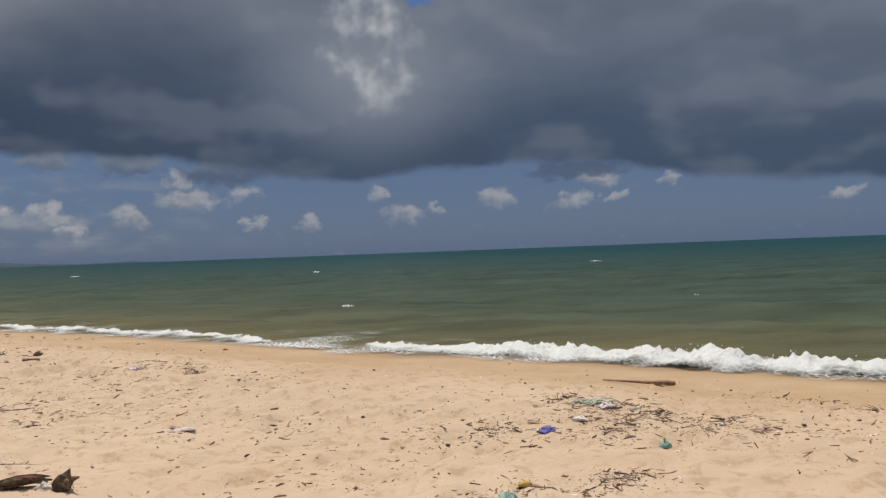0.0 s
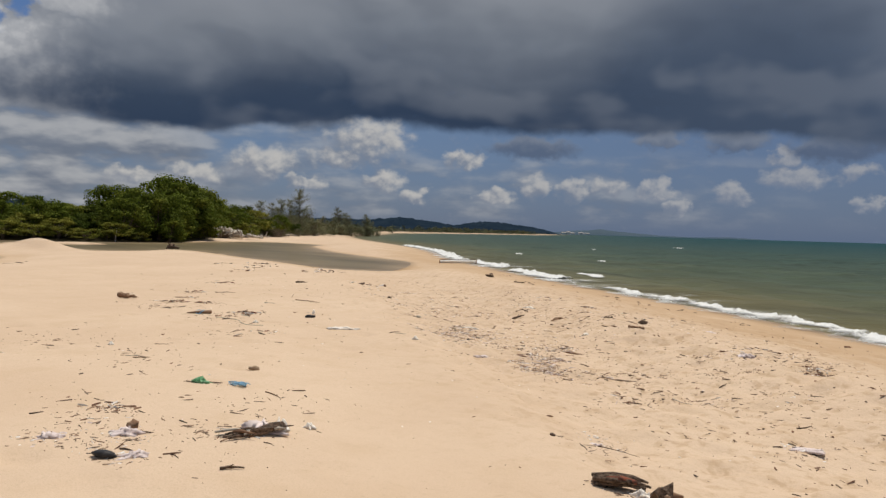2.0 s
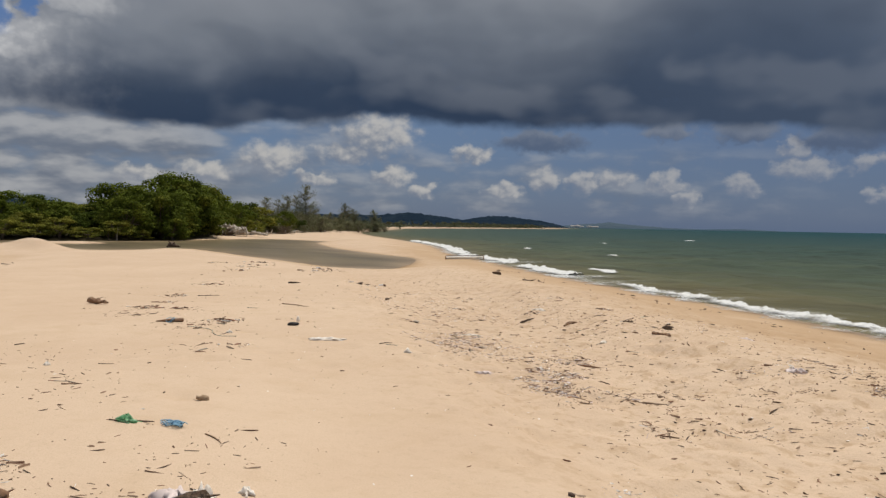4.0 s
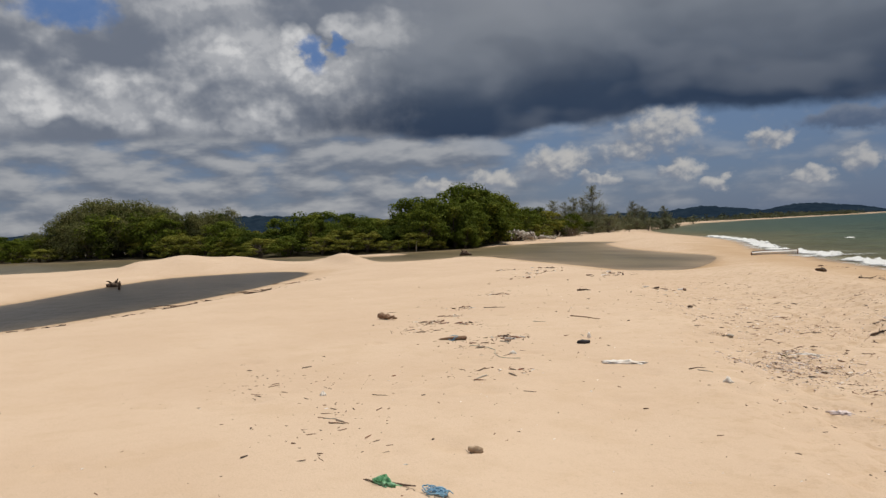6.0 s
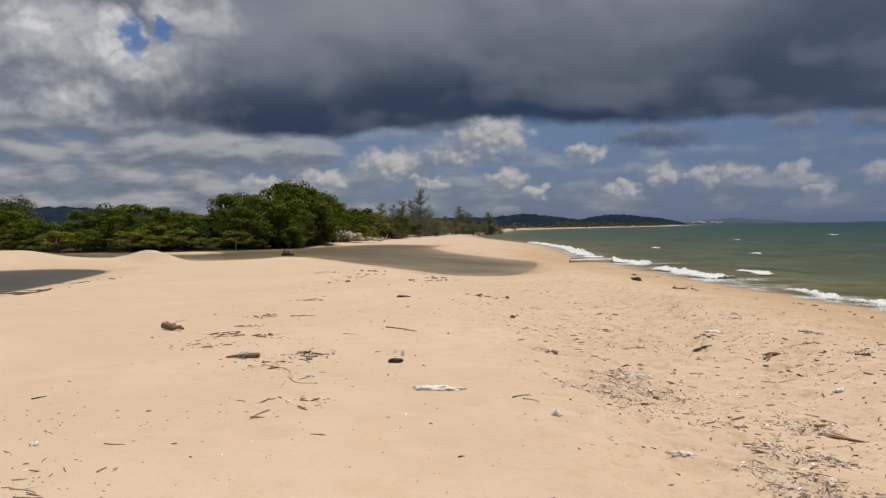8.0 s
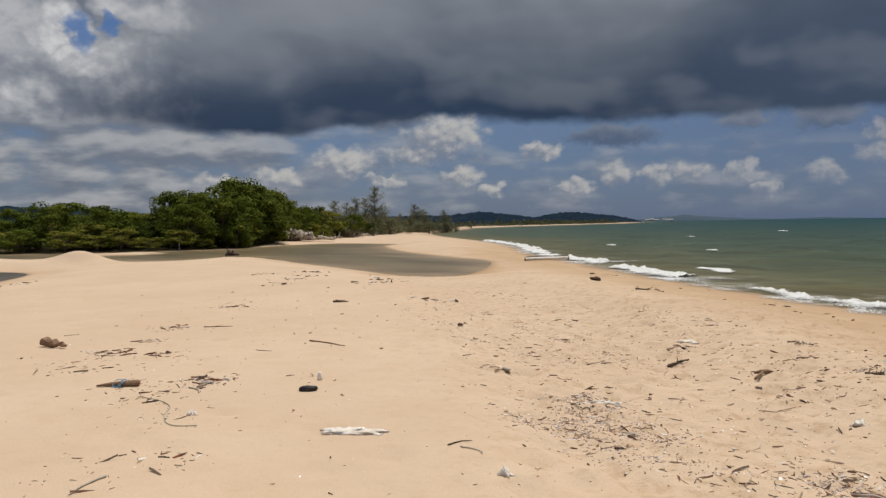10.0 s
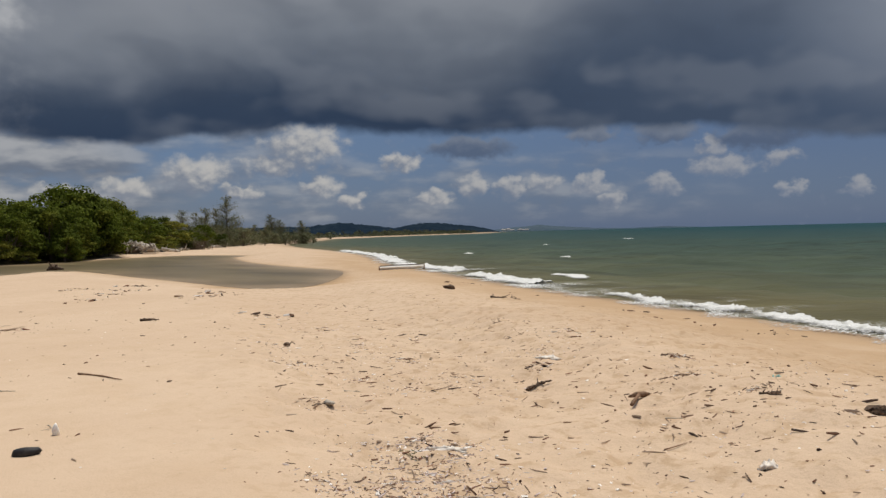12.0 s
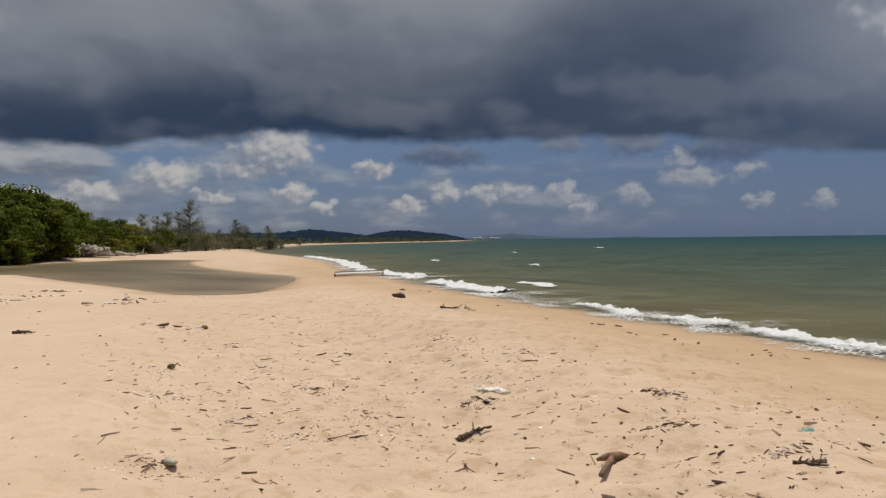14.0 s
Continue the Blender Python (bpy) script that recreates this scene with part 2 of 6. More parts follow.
# ---------------------------------------------------------------- materials
def material(name, base, rough=0.7, spots=None, bump=None, metal=0.0, spec=0.3, island=0.0, through_leaf=0.0):
    """spots: (scale, colour, low, high) layers over the base; bump: (scale, height in m)."""
    m = bpy.data.materials.new(name)
    m.use_nodes = True
    t = m.node_tree
    p = t.nodes["Principled BSDF"]
    p.inputs["Roughness"].default_value, p.inputs["Metallic"].default_value = rough, metal
    p.inputs["Specular IOR Level"].default_value = spec
    co = t.nodes.new("ShaderNodeTexCoord").outputs["Object"]
    col = None
    last = (*base, 1)
    for scale, tint, lo, hi in spots or ():
        n = t.nodes.new("ShaderNodeTexNoise")
        t.links.new(co, n.inputs["Vector"])
        n.inputs["Scale"].default_value, n.inputs["Detail"].default_value = scale, 5
        r = t.nodes.new("ShaderNodeMapRange")
        r.interpolation_type = "SMOOTHSTEP"
        t.links.new(n.outputs[0], r.inputs[0])
        r.inputs[1].default_value, r.inputs[2].default_value = lo, hi
        x = t.nodes.new("ShaderNodeMix")
        x.data_type = "RGBA"
        t.links.new(r.outputs[0], x.inputs[0])
        if col is None:
            x.inputs[6].default_value = last
        else:
            t.links.new(col, x.inputs[6])
        x.inputs[7].default_value = (*tint, 1)
        col = x.outputs[2]
    if island:
        g = t.nodes.new("ShaderNodeNewGeometry")
        r = t.nodes.new("ShaderNodeMapRange")
        t.links.new(g.outputs["Random Per Island"], r.inputs[0])
        r.inputs[3].default_value, r.inputs[4].default_value = 1 - island, 1 + island
        o = t.nodes.new("ShaderNodeObjectInfo")
        r2 = t.nodes.new("ShaderNodeMapRange")
        t.links.new(o.outputs["Random"], r2.inputs[0])
        r2.inputs[3].default_value, r2.inputs[4].default_value = 1 - island * 0.4, 1 + island * 0.4
        mu = t.nodes.new("ShaderNodeMath")
        mu.operation = "MULTIPLY"
        t.links.new(r.outputs[0], mu.inputs[0])
        t.links.new(r2.outputs[0], mu.inputs[1])
        h = t.nodes.new("ShaderNodeHueSaturation")
        t.links.new(mu.outputs[0], h.inputs["Value"])
        if col is None:
            h.inputs["Color"].default_value = last
        else:
            t.links.new(col, h.inputs["Color"])
        col = h.outputs[0]
    if col is None:
        p.inputs["Base Color"].default_value = last
    else:
        t.links.new(col, p.inputs["Base Color"])
    if bump:
        n = t.nodes.new("ShaderNodeTexNoise")
        t.links.new(co, n.inputs["Vector"])
        n.inputs["Scale"].default_value, n.inputs["Detail"].default_value = bump[0], 6
        b = t.nodes.new("ShaderNodeBump")
        b.inputs["Distance"].default_value, b.inputs["Strength"].default_value = bump[1], 1.0
        t.links.new(n.outputs[0], b.inputs["Height"])
        t.links.new(b.outputs[0], p.inputs["Normal"])
    if through_leaf:
        back = t.nodes.new("ShaderNodeBsdfTranslucent")
        link(t, last if col is None else col, back.inputs["Color"])
        both = t.nodes.new("ShaderNodeMixShader")
        both.inputs[0].default_value = through_leaf
        t.links.new(p.outputs[0], both.inputs[1])
        t.links.new(back.outputs[0], both.inputs[2])
        t.links.new(both.outputs[0], t.nodes["Material Output"].inputs["Surface"])
    return m


def sand_material():
    m = bpy.data.materials.new("beach_sand")
    m.use_nodes = True
    t = m.node_tree
    p = t.nodes["Principled BSDF"]
    p.inputs["Specular IOR Level"].default_value = 0.15
    co = t.nodes.new("ShaderNodeTexCoord").outputs["Object"]

    def tex(scale, detail=5, rough=0.55):
        n = t.nodes.new("ShaderNodeTexNoise")
        t.links.new(co, n.inputs["Vector"])
        n.inputs["Scale"].default_value, n.inputs["Detail"].default_value, n.inputs["Roughness"].default_value = scale, detail, rough
        return n.outputs[0]

    def ramp(a, lo, hi, to0=0.0, to1=1.0):
        r = t.nodes.new("ShaderNodeMapRange")
        r.interpolation_type = "SMOOTHSTEP"
        t.links.new(a, r.inputs[0])
        for s, v in zip(r.inputs[1:5], (lo, hi, to0, to1)):
            s.default_value = v
        return r.outputs[0]

    def mixed(f, a, b):
        n = t.nodes.new("ShaderNodeMix")
        n.data_type = "RGBA"
        link(t, f, n.inputs[0])
        link(t, a, n.inputs[6])
        link(t, b, n.inputs[7])
        return n.outputs[2]

    def attr(name):
        a = t.nodes.new("ShaderNodeAttribute")
        a.attribute_name = name
        return a.outputs["Fac"]

    col = mixed(ramp(tex(0.35, 4), 0.35, 0.65), (0.594, 0.444, 0.312), (0.634, 0.484, 0.346))
    col = mixed(ramp(tex(2.2, 6), 0.45, 0.75, 0, 0.45), col, (0.55, 0.40, 0.262))
    col = mixed(ramp(tex(160, 2), 0.45, 0.8, 0, 0.5), col, (0.40, 0.29, 0.18))       # grains
    col = mixed(ramp(tex(26, 3), 0.60, 0.72, 0, 0.25), col, (0.40, 0.30, 0.20))      # crumbs and specks
    scuff_shade = t.nodes.new("ShaderNodeMath")
    scuff_shade.operation = "MULTIPLY"
    t.links.new(attr("trod"), scuff_shade.inputs[0])
    t.links.new(ramp(tex(7.5, 4, 0.62), 0.49, 0.66, 0.0, 0.66), scuff_shade.inputs[1])
    col = mixed(scuff_shade.outputs[0], col, (0.42, 0.285, 0.165))                           # scuffed darker sand, with the shading of its dimples painted in
    damp = t.nodes.new("ShaderNodeMath")
    damp.operation = "MULTIPLY"
    t.links.new(attr("damp"), damp.inputs[0])
    t.links.new(ramp(tex(0.9, 5), 0.25, 0.6, 0.6, 1.0), damp.inputs[1])
    col = mixed(damp.outputs[0], col, (0.40, 0.255, 0.125))
    col = mixed(attr("wet"), col, (0.29, 0.197, 0.112))
    # dark soil inland; along the bank the trees' shade is painted in
    col = mixed(attr("soil_shade"), col, (0.06, 0.05, 0.025))
    t.links.new(col, p.inputs["Base Color"])
    t.links.new(ramp(attr("wet"), 0.2, 1.0, 0.9, 0.35), p.inputs["Roughness"])
    b1, b2 = t.nodes.new("ShaderNodeBump"), t.nodes.new("ShaderNodeBump")
    b1.inputs["Distance"].default_value, b2.inputs["Distance"].default_value = 0.018, 0.006
    b1.inputs["Strength"].default_value, b2.inputs["Strength"].default_value = 0.28, 0.6
    t.links.new(tex(3.2, 6, 0.5), b1.inputs["Height"])
    t.links.new(tex(60, 4), b2.inputs["Height"])
    b3 = t.nodes.new("ShaderNodeBump")
    b3.inputs["Distance"].default_value = 0.032
    t.links.new(tex(5.5, 3, 0.5), b3.inputs["Height"])
    t.links.new(attr("trod"), b3.inputs["Strength"])
    t.links.new(b1.outputs[0], b3.inputs["Normal"])
    t.links.new(b3.outputs[0], b2.inputs["Normal"])
    t.links.new(b2.outputs[0], p.inputs["Normal"])
    return m


def lace_material(name="foam_lace", cells=0.45):
    """Foam: holes between the bubbles let the sand and water show where it is thin."""
    m = material(name, (0.76, 0.77, 0.75), 0.55, [(6, (0.62, 0.63, 0.60), 0.5, 0.75)], (14, 0.04))
    t = m.node_tree
    p = t.nodes["Principled BSDF"]
    co = t.nodes.new("ShaderNodeTexCoord").outputs["Object"]
    vo = t.nodes.new("ShaderNodeTexVoronoi")
    vo.feature = "DISTANCE_TO_EDGE"
    vo.inputs["Scale"].default_value = 9.0
    no = t.nodes.new("ShaderNodeTexNoise")
    no.inputs["Scale"].default_value, no.inputs["Detail"].default_value = 1.6, 7
    a = t.nodes.new("ShaderNodeAttribute")
    a.attribute_name = "cover"
    for n in (vo, no):
        t.links.new(co, n.inputs["Vector"])
    r1 = t.nodes.new("ShaderNodeMapRange")
    t.links.new(vo.outputs["Distance"], r1.inputs[0])
    for sck, val in zip(r1.inputs[1:5], (0.02, 0.16, cells, 0.0)):
        sck.default_value = val
    s1 = t.nodes.new("ShaderNodeMath")
    s1.operation = "ADD"
    t.links.new(no.outputs[0], s1.inputs[0])
    t.links.new(r1.outputs[0], s1.inputs[1])
    s2 = t.nodes.new("ShaderNodeMath")
    s2.operation = "ADD"
    t.links.new(s1.outputs[0], s2.inputs[0])
    t.links.new(a.outputs["Fac"], s2.inputs[1])
    r2 = t.nodes.new("ShaderNodeMapRange")
    t.links.new(s2.outputs[0], r2.inputs[0])
    for sck, val in zip(r2.inputs[1:5], (0.95, 1.3, 0.0, 0.95)):
        sck.default_value = val
    t.links.new(r2.outputs[0], p.inputs["Alpha"])
    return m


def water_material(name, near, mid, far_col, rough, ripples, gloss=0.3):
    """Silty water: its colour turns with the distance from the shore, kept in the attribute offshore."""
    m = bpy.data.materials.new(name)
    m.use_nodes = True
    t = m.node_tree
    p = t.nodes["Principled BSDF"]
    p.inputs["Roughness"].default_value, p.inputs["IOR"].default_value = rough, 1.33
    p.inputs["Specular IOR Level"].default_value = gloss
    co = t.nodes.new("ShaderNodeTexCoord").outputs["Object"]
    a = t.nodes.new("ShaderNodeAttribute")
    a.attribute_name = "offshore"
    n = t.nodes.new("ShaderNodeTexNoise")
    mp = t.nodes.new("ShaderNodeMapping")
    mp.inputs["Rotation"].default_value = (0, 0, radians(34))
    mp.inputs["Scale"].default_value = (0.25, 1.0, 1.0)
    t.links.new(co, mp.inputs[0])
    t.links.new(mp.outputs[0], n.inputs["Vector"])
    n.inputs["Scale"].default_value, n.inputs["Detail"].default_value = 0.12, 5
    add = t.nodes.new("ShaderNodeMath")
    add.operation = "MULTIPLY_ADD"
    t.links.new(n.outputs[0], add.inputs[0])
    add.inputs[1].default_value = 0.35
    t.links.new(a.outputs["Fac"], add.inputs[2])
    r = t.nodes.new("ShaderNodeValToRGB")
    el = r.color_ramp.elements
    while len(el) < 4:
        el.new(0.5)
    for e, (pos, c) in zip(el, ((0.16, near), (0.40, mid), (0.70, tuple(0.4 * x + 0.6 * y for x, y in zip(mid, far_col))), (0.95, far_col))):
        e.position, e.color = min(pos, 1.0), (*c, 1)
    t.links.new(add.outputs[0], r.inputs[0])
    shade = t.nodes.new("ShaderNodeTexNoise")
    mp = t.nodes.new("ShaderNodeMapping")
    mp.inputs["Rotation"].default_value = (0, 0, radians(34))
    mp.inputs["Scale"].default_value = (0.3, 1.0, 1.0)
    t.links.new(co, mp.inputs[0])
    t.links.new(mp.outputs[0], shade.inputs["Vector"])
    shade.inputs["Scale"].default_value, shade.inputs["Detail"].default_value = 0.55, 8
    lev = t.nodes.new("ShaderNodeMapRange")
    t.links.new(shade.outputs[0], lev.inputs[0])
    for sck, val in zip(lev.inputs[1:5], (0.3, 0.7, 0.72, 1.28)):
        sck.default_value = val
    hs = t.nodes.new("ShaderNodeHueSaturation")
    t.links.new(lev.outputs[0], hs.inputs["Value"])
    t.links.new(r.outputs[0], hs.inputs["Color"])
    t.links.new(hs.outputs[0], p.inputs["Base Color"])
    before = None
    for scale, dist, stretch in ripples:
        mp = t.nodes.new("ShaderNodeMapping")
        mp.inputs["Rotation"].default_value = (0, 0, radians(34))
        mp.inputs["Scale"].default_value = (stretch, 1.0, 1.0)
        t.links.new(co, mp.inputs[0])
        n = t.nodes.new("ShaderNodeTexNoise")
        t.links.new(mp.outputs[0], n.inputs["Vector"])
        n.inputs["Scale"].default_value, n.inputs["Detail"].default_value = scale, 4
        b = t.nodes.new("ShaderNodeBump")
        b.inputs["Distance"].default_value = dist
        t.links.new(n.outputs[0], b.inputs["Height"])
        if before:
            t.links.new(before, b.inputs["Normal"])
        before = b.outputs[0]
    t.links.new(before, p.inputs["Normal"])
    return m


SAND = sand_material()
SEA = water_material("sea_water", (0.140, 0.120, 0.056), (0.066, 0.085, 0.053), (0.007, 0.047, 0.052), 0.4, ((0.5, 0.35, 0.4), (2.5, 0.06, 0.5)), 0.05)
LAGOON = water_material("lagoon_water", (0.300, 0.218, 0.135), (0.190, 0.146, 0.084), (0.112, 0.094, 0.052), 0.3, ((1.8, 0.012, 0.5), (7.0, 0.006, 0.6)), 0.05)
POOL = water_material("pool_water", (0.085, 0.066, 0.042), (0.042, 0.036, 0.027), (0.03, 0.027, 0.022), 0.3, ((2.5, 0.05, 0.5), (9.0, 0.016, 0.6)), 0.08)
LACE = lace_material()
BOIL = lace_material("boiling_foam", 0.08)
LEAF = [material("mangrove_leaf", (0.096, 0.125, 0.016), 0.7, [(0.35, (0.148, 0.160, 0.020), 0.42, 0.65)], None, island=0.45, spec=0.04, through_leaf=0.3),
        material("yellowish_leaf", (0.215, 0.210, 0.036), 0.7, [(0.4, (0.11, 0.135, 0.024), 0.42, 0.65)], None, island=0.4, spec=0.04, through_leaf=0.3),
        material("dark_leaf", (0.050, 0.072, 0.010), 0.7, [(0.4, (0.072, 0.092, 0.012), 0.42, 0.65)], None, island=0.45, spec=0.04, through_leaf=0.3),
        material("olive_leaf", (0.130, 0.140, 0.050), 0.7, [(0.5, (0.170, 0.160, 0.060), 0.42, 0.65)], None, island=0.4, spec=0.04, through_leaf=0.3)]
NEEDLE = material("casuarina_needles", (0.160, 0.172, 0.086), 0.8, [(0.6, (0.190, 0.172, 0.10), 0.45, 0.65)], None, island=0.35, through_leaf=0.3)
BARK = material("grey_bark", (0.16, 0.125, 0.09), 0.85, [(9, (0.09, 0.065, 0.045), 0.4, 0.65)], (24, 0.01))
FAR_LEAF = material("far_woodland", (0.105, 0.115, 0.055), 0.9, [(0.05, (0.05, 0.066, 0.038), 0.4, 0.6)], None, island=0.3)
# bluish haze is put into the hill colours, paler for the far hills
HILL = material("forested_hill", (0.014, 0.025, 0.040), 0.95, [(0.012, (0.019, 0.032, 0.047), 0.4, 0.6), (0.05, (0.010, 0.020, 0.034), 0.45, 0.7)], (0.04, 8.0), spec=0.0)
HILL_HAZED = material("hazed_forested_hill", (0.060, 0.090, 0.120), 0.95, [(0.004, (0.072, 0.102, 0.130), 0.4, 0.6)], None, spec=0.0)

# ---------------------------------------------------------------- helpers for building
SEA_Z, LAG_Z = -0.20, -0.14
rng = np.random.default_rng(7)


def mesh_object(name, verts, faces, mat, parent=None, smooth=False):
    me = bpy.data.meshes.new(name)
    me.from_pydata([tuple(v) for v in verts], [], [tuple(q) for q in faces])
    me.update()
    me.materials.append(mat)
    if smooth:
        me.polygons.foreach_set("use_smooth", [True] * len(me.polygons))
    ob = new(name, me)
    if parent is not None:
        ob.parent = parent
    return ob


def part(name, bm, mat, parent=None, label="", smooth=True):
    me = bpy.data.meshes.new(name)
    bm.to_mesh(me)
    bm.free()
    for m in mat if isinstance(mat, list) else [mat]:
        me.materials.append(m)
    if smooth:
        me.polygons.foreach_set("use_smooth", [True] * len(me.polygons))
    ob = new(name, me)
    if parent is not None:
        ob.parent = parent
    if label:
        tagged(ob, label)
    return ob


def base(name, x, y, z=None, turn=0.0):
    ob = new(name)
    ob.empty_display_size = 0.1
    ob.matrix_world = pose(x, y, ground_z(x, y) if z is None else z, 0, 0, turn)
    return ob


def seg_distance(px, py, pts, closed=False):
    """Distance to a polyline, and on which side of it (positive: left of its direction)."""
    best, side = np.full(px.shape, 1e9), np.zeros(px.shape)
    n = len(pts)
    for i in range(n if closed else n - 1):
        (ax, ay), (bx, by) = pts[i], pts[(i + 1) % n]
        dx, dy = bx - ax, by - ay
        k = np.clip(((px - ax) * dx + (py - ay) * dy) / (dx * dx + dy * dy), 0, 1)
        d = np.hypot(px - ax - k * dx, py - ay - k * dy)
        s = np.sign(dx * (py - ay) - dy * (px - ax))
        closer = d < best - 1e-9
        best, side = np.where(closer, d, best), np.where(closer, s, side)
    return best, side


def inside(px, py, pts):
    odd = np.zeros(px.shape, bool)
    n = len(pts)
    for i in range(n):
        (ax, ay), (bx, by) = pts[i], pts[(i + 1) % n]
        cross = (ay > py) != (by > py)
        odd ^= cross & (px < (bx - ax) * (py - ay) / (by - ay + 1e-12) + ax)
    return odd


def smooth_line(pts, step=0.8, closed=False, limit=90.0):
    """Catmull-Rom through the points."""
    out, n = [], len(pts)
    for i in range(n if closed else n - 1):
        p = [np.array(pts[(i + k) % n] if closed else pts[min(max(i + k, 0), n - 1)], float) for k in (-1, 0, 1, 2)]
        count = int(max(2, min(np.hypot(*(p[2] - p[1])) / step, limit / 4)))
        for k in range(count):
            q = k / count
            out.append(tuple(0.5 * (2 * p[1] + (p[2] - p[0]) * q + (2 * p[0] - 5 * p[1] + 4 * p[2] - p[3]) * q * q + (3 * p[1] - p[0] - 3 * p[2] + p[3]) * q ** 3)))
    if not closed:
        out.append(tuple(pts[-1]))
    return out


def s_step(a, lo, hi):
    k = np.clip((a - lo) / (hi - lo), 0, 1)
    return k * k * (3 - 2 * k)


def ripple(x, y, waves):
    z = np.zeros_like(x)
    for length, angle, amp, phase in waves:
        z = z + amp * np.sin((x * math.cos(angle) + y * math.sin(angle)) * 2 * math.pi / length + phase)
    return z


def wave_set(seed, count, lo, hi, amp, around=None, spread=math.pi):
    r = np.random.default_rng(seed)
    lengths = np.exp(r.uniform(math.log(lo), math.log(hi), count))
    angles = r.uniform(-spread, spread, count) + (around or 0.0)
    return [(L, a, amp * (L / hi) ** 0.8 / math.sqrt(count / 2), p) for L, a, p in zip(lengths, angles, r.uniform(0, 6.28, count))]


# ---------------------------------------------------------------- plan: shore, lagoon, pool
SHORE = [(3600, -2400), (700, -455), (120, -68), (40, -15), (12, 5.2), (5.3, 9.9), (2.6, 11.9), (-2.4, 14.9), (-7.3, 18.4), (-12.2, 21.5), (-15.6, 23.6),
         (-20.2, 26.6), (-27.2, 31.6), (-34, 36.2), (-47, 47.5), (-66, 61), (-95, 80), (-130, 107), (-172, 150), (-250, 228), (-330, 345), (-410, 500), (-500, 670),
         (-640, 860), (-900, 1180), (-1250, 1750), (-1448, 2030), (-1560, 2120), (-2400, 2600), (-4400, 3600)]
WATER_EDGE = [(-24.2, 21.0), (-24.2, 22.5), (-26.9, 26), (-30.5, 29.4), (-34, 30.7), (-39, 32.5), (-44, 34.7), (-50, 38), (-57, 42.5), (-59.5, 45.5), (-64, 46.5),
              (-69.5, 45.5), (-68.5, 40), (-65.5, 35), (-63, 30), (-62.5, 25.5), (-66, 19), (-76, 13), (-93, 8), (-99, -2), (-118, -10), (-125, -40), (-60, -40),
              (-57.5, -4), (-59, 3), (-57, 10), (-53, 15), (-48, 17.2), (-45.3, 19.6), (-46.4, 24.8), (-41, 24.2), (-37, 23.2), (-31, 22), (-25.8, 20.8)]
POOL_EDGE = [(-38.6, 12.0), (-32.7, 9.4), (-28, 6.6), (-25.6, 4.8), (-23.7, 3.2), (-22.4, 2.1), (-21.4, 0.8), (-19, -3), (-16, -10), (-27, -10), (-29, -2),
             (-30.1, 0.1), (-33.5, 1.6), (-37.7, 3.4), (-42, 6), (-42.6, 8.7), (-42, 10.9)]
shore_line = smooth_line(SHORE, 1.2)
lagoon_line = smooth_line(WATER_EDGE, 1.0, True)
pool_line = smooth_line(POOL_EDGE, 1.0, True)
BANK = [(49, 104), (53, 96), (57, 90), (58.5, 87), (60, 85), (61.5, 81), (62.5, 75), (63.5, 70.5), (66, 66.5), (69.5, 64.4), (76, 65.6), (80, 70.5), (82.4, 75), (84.5, 82), (87, 91.5), (92, 97), (97, 112), (104, 116), (112, 118)]
PIT_R = np.random.default_rng(11)
dune_waves = wave_set(3, 14, 3.0, 14.0, 0.018)
lump_waves = wave_set(5, 22, 0.28, 0.9, 0.016)


def shore_inland(x, y):
    d, s = seg_distance(x, y, shore_line)
    return d * s


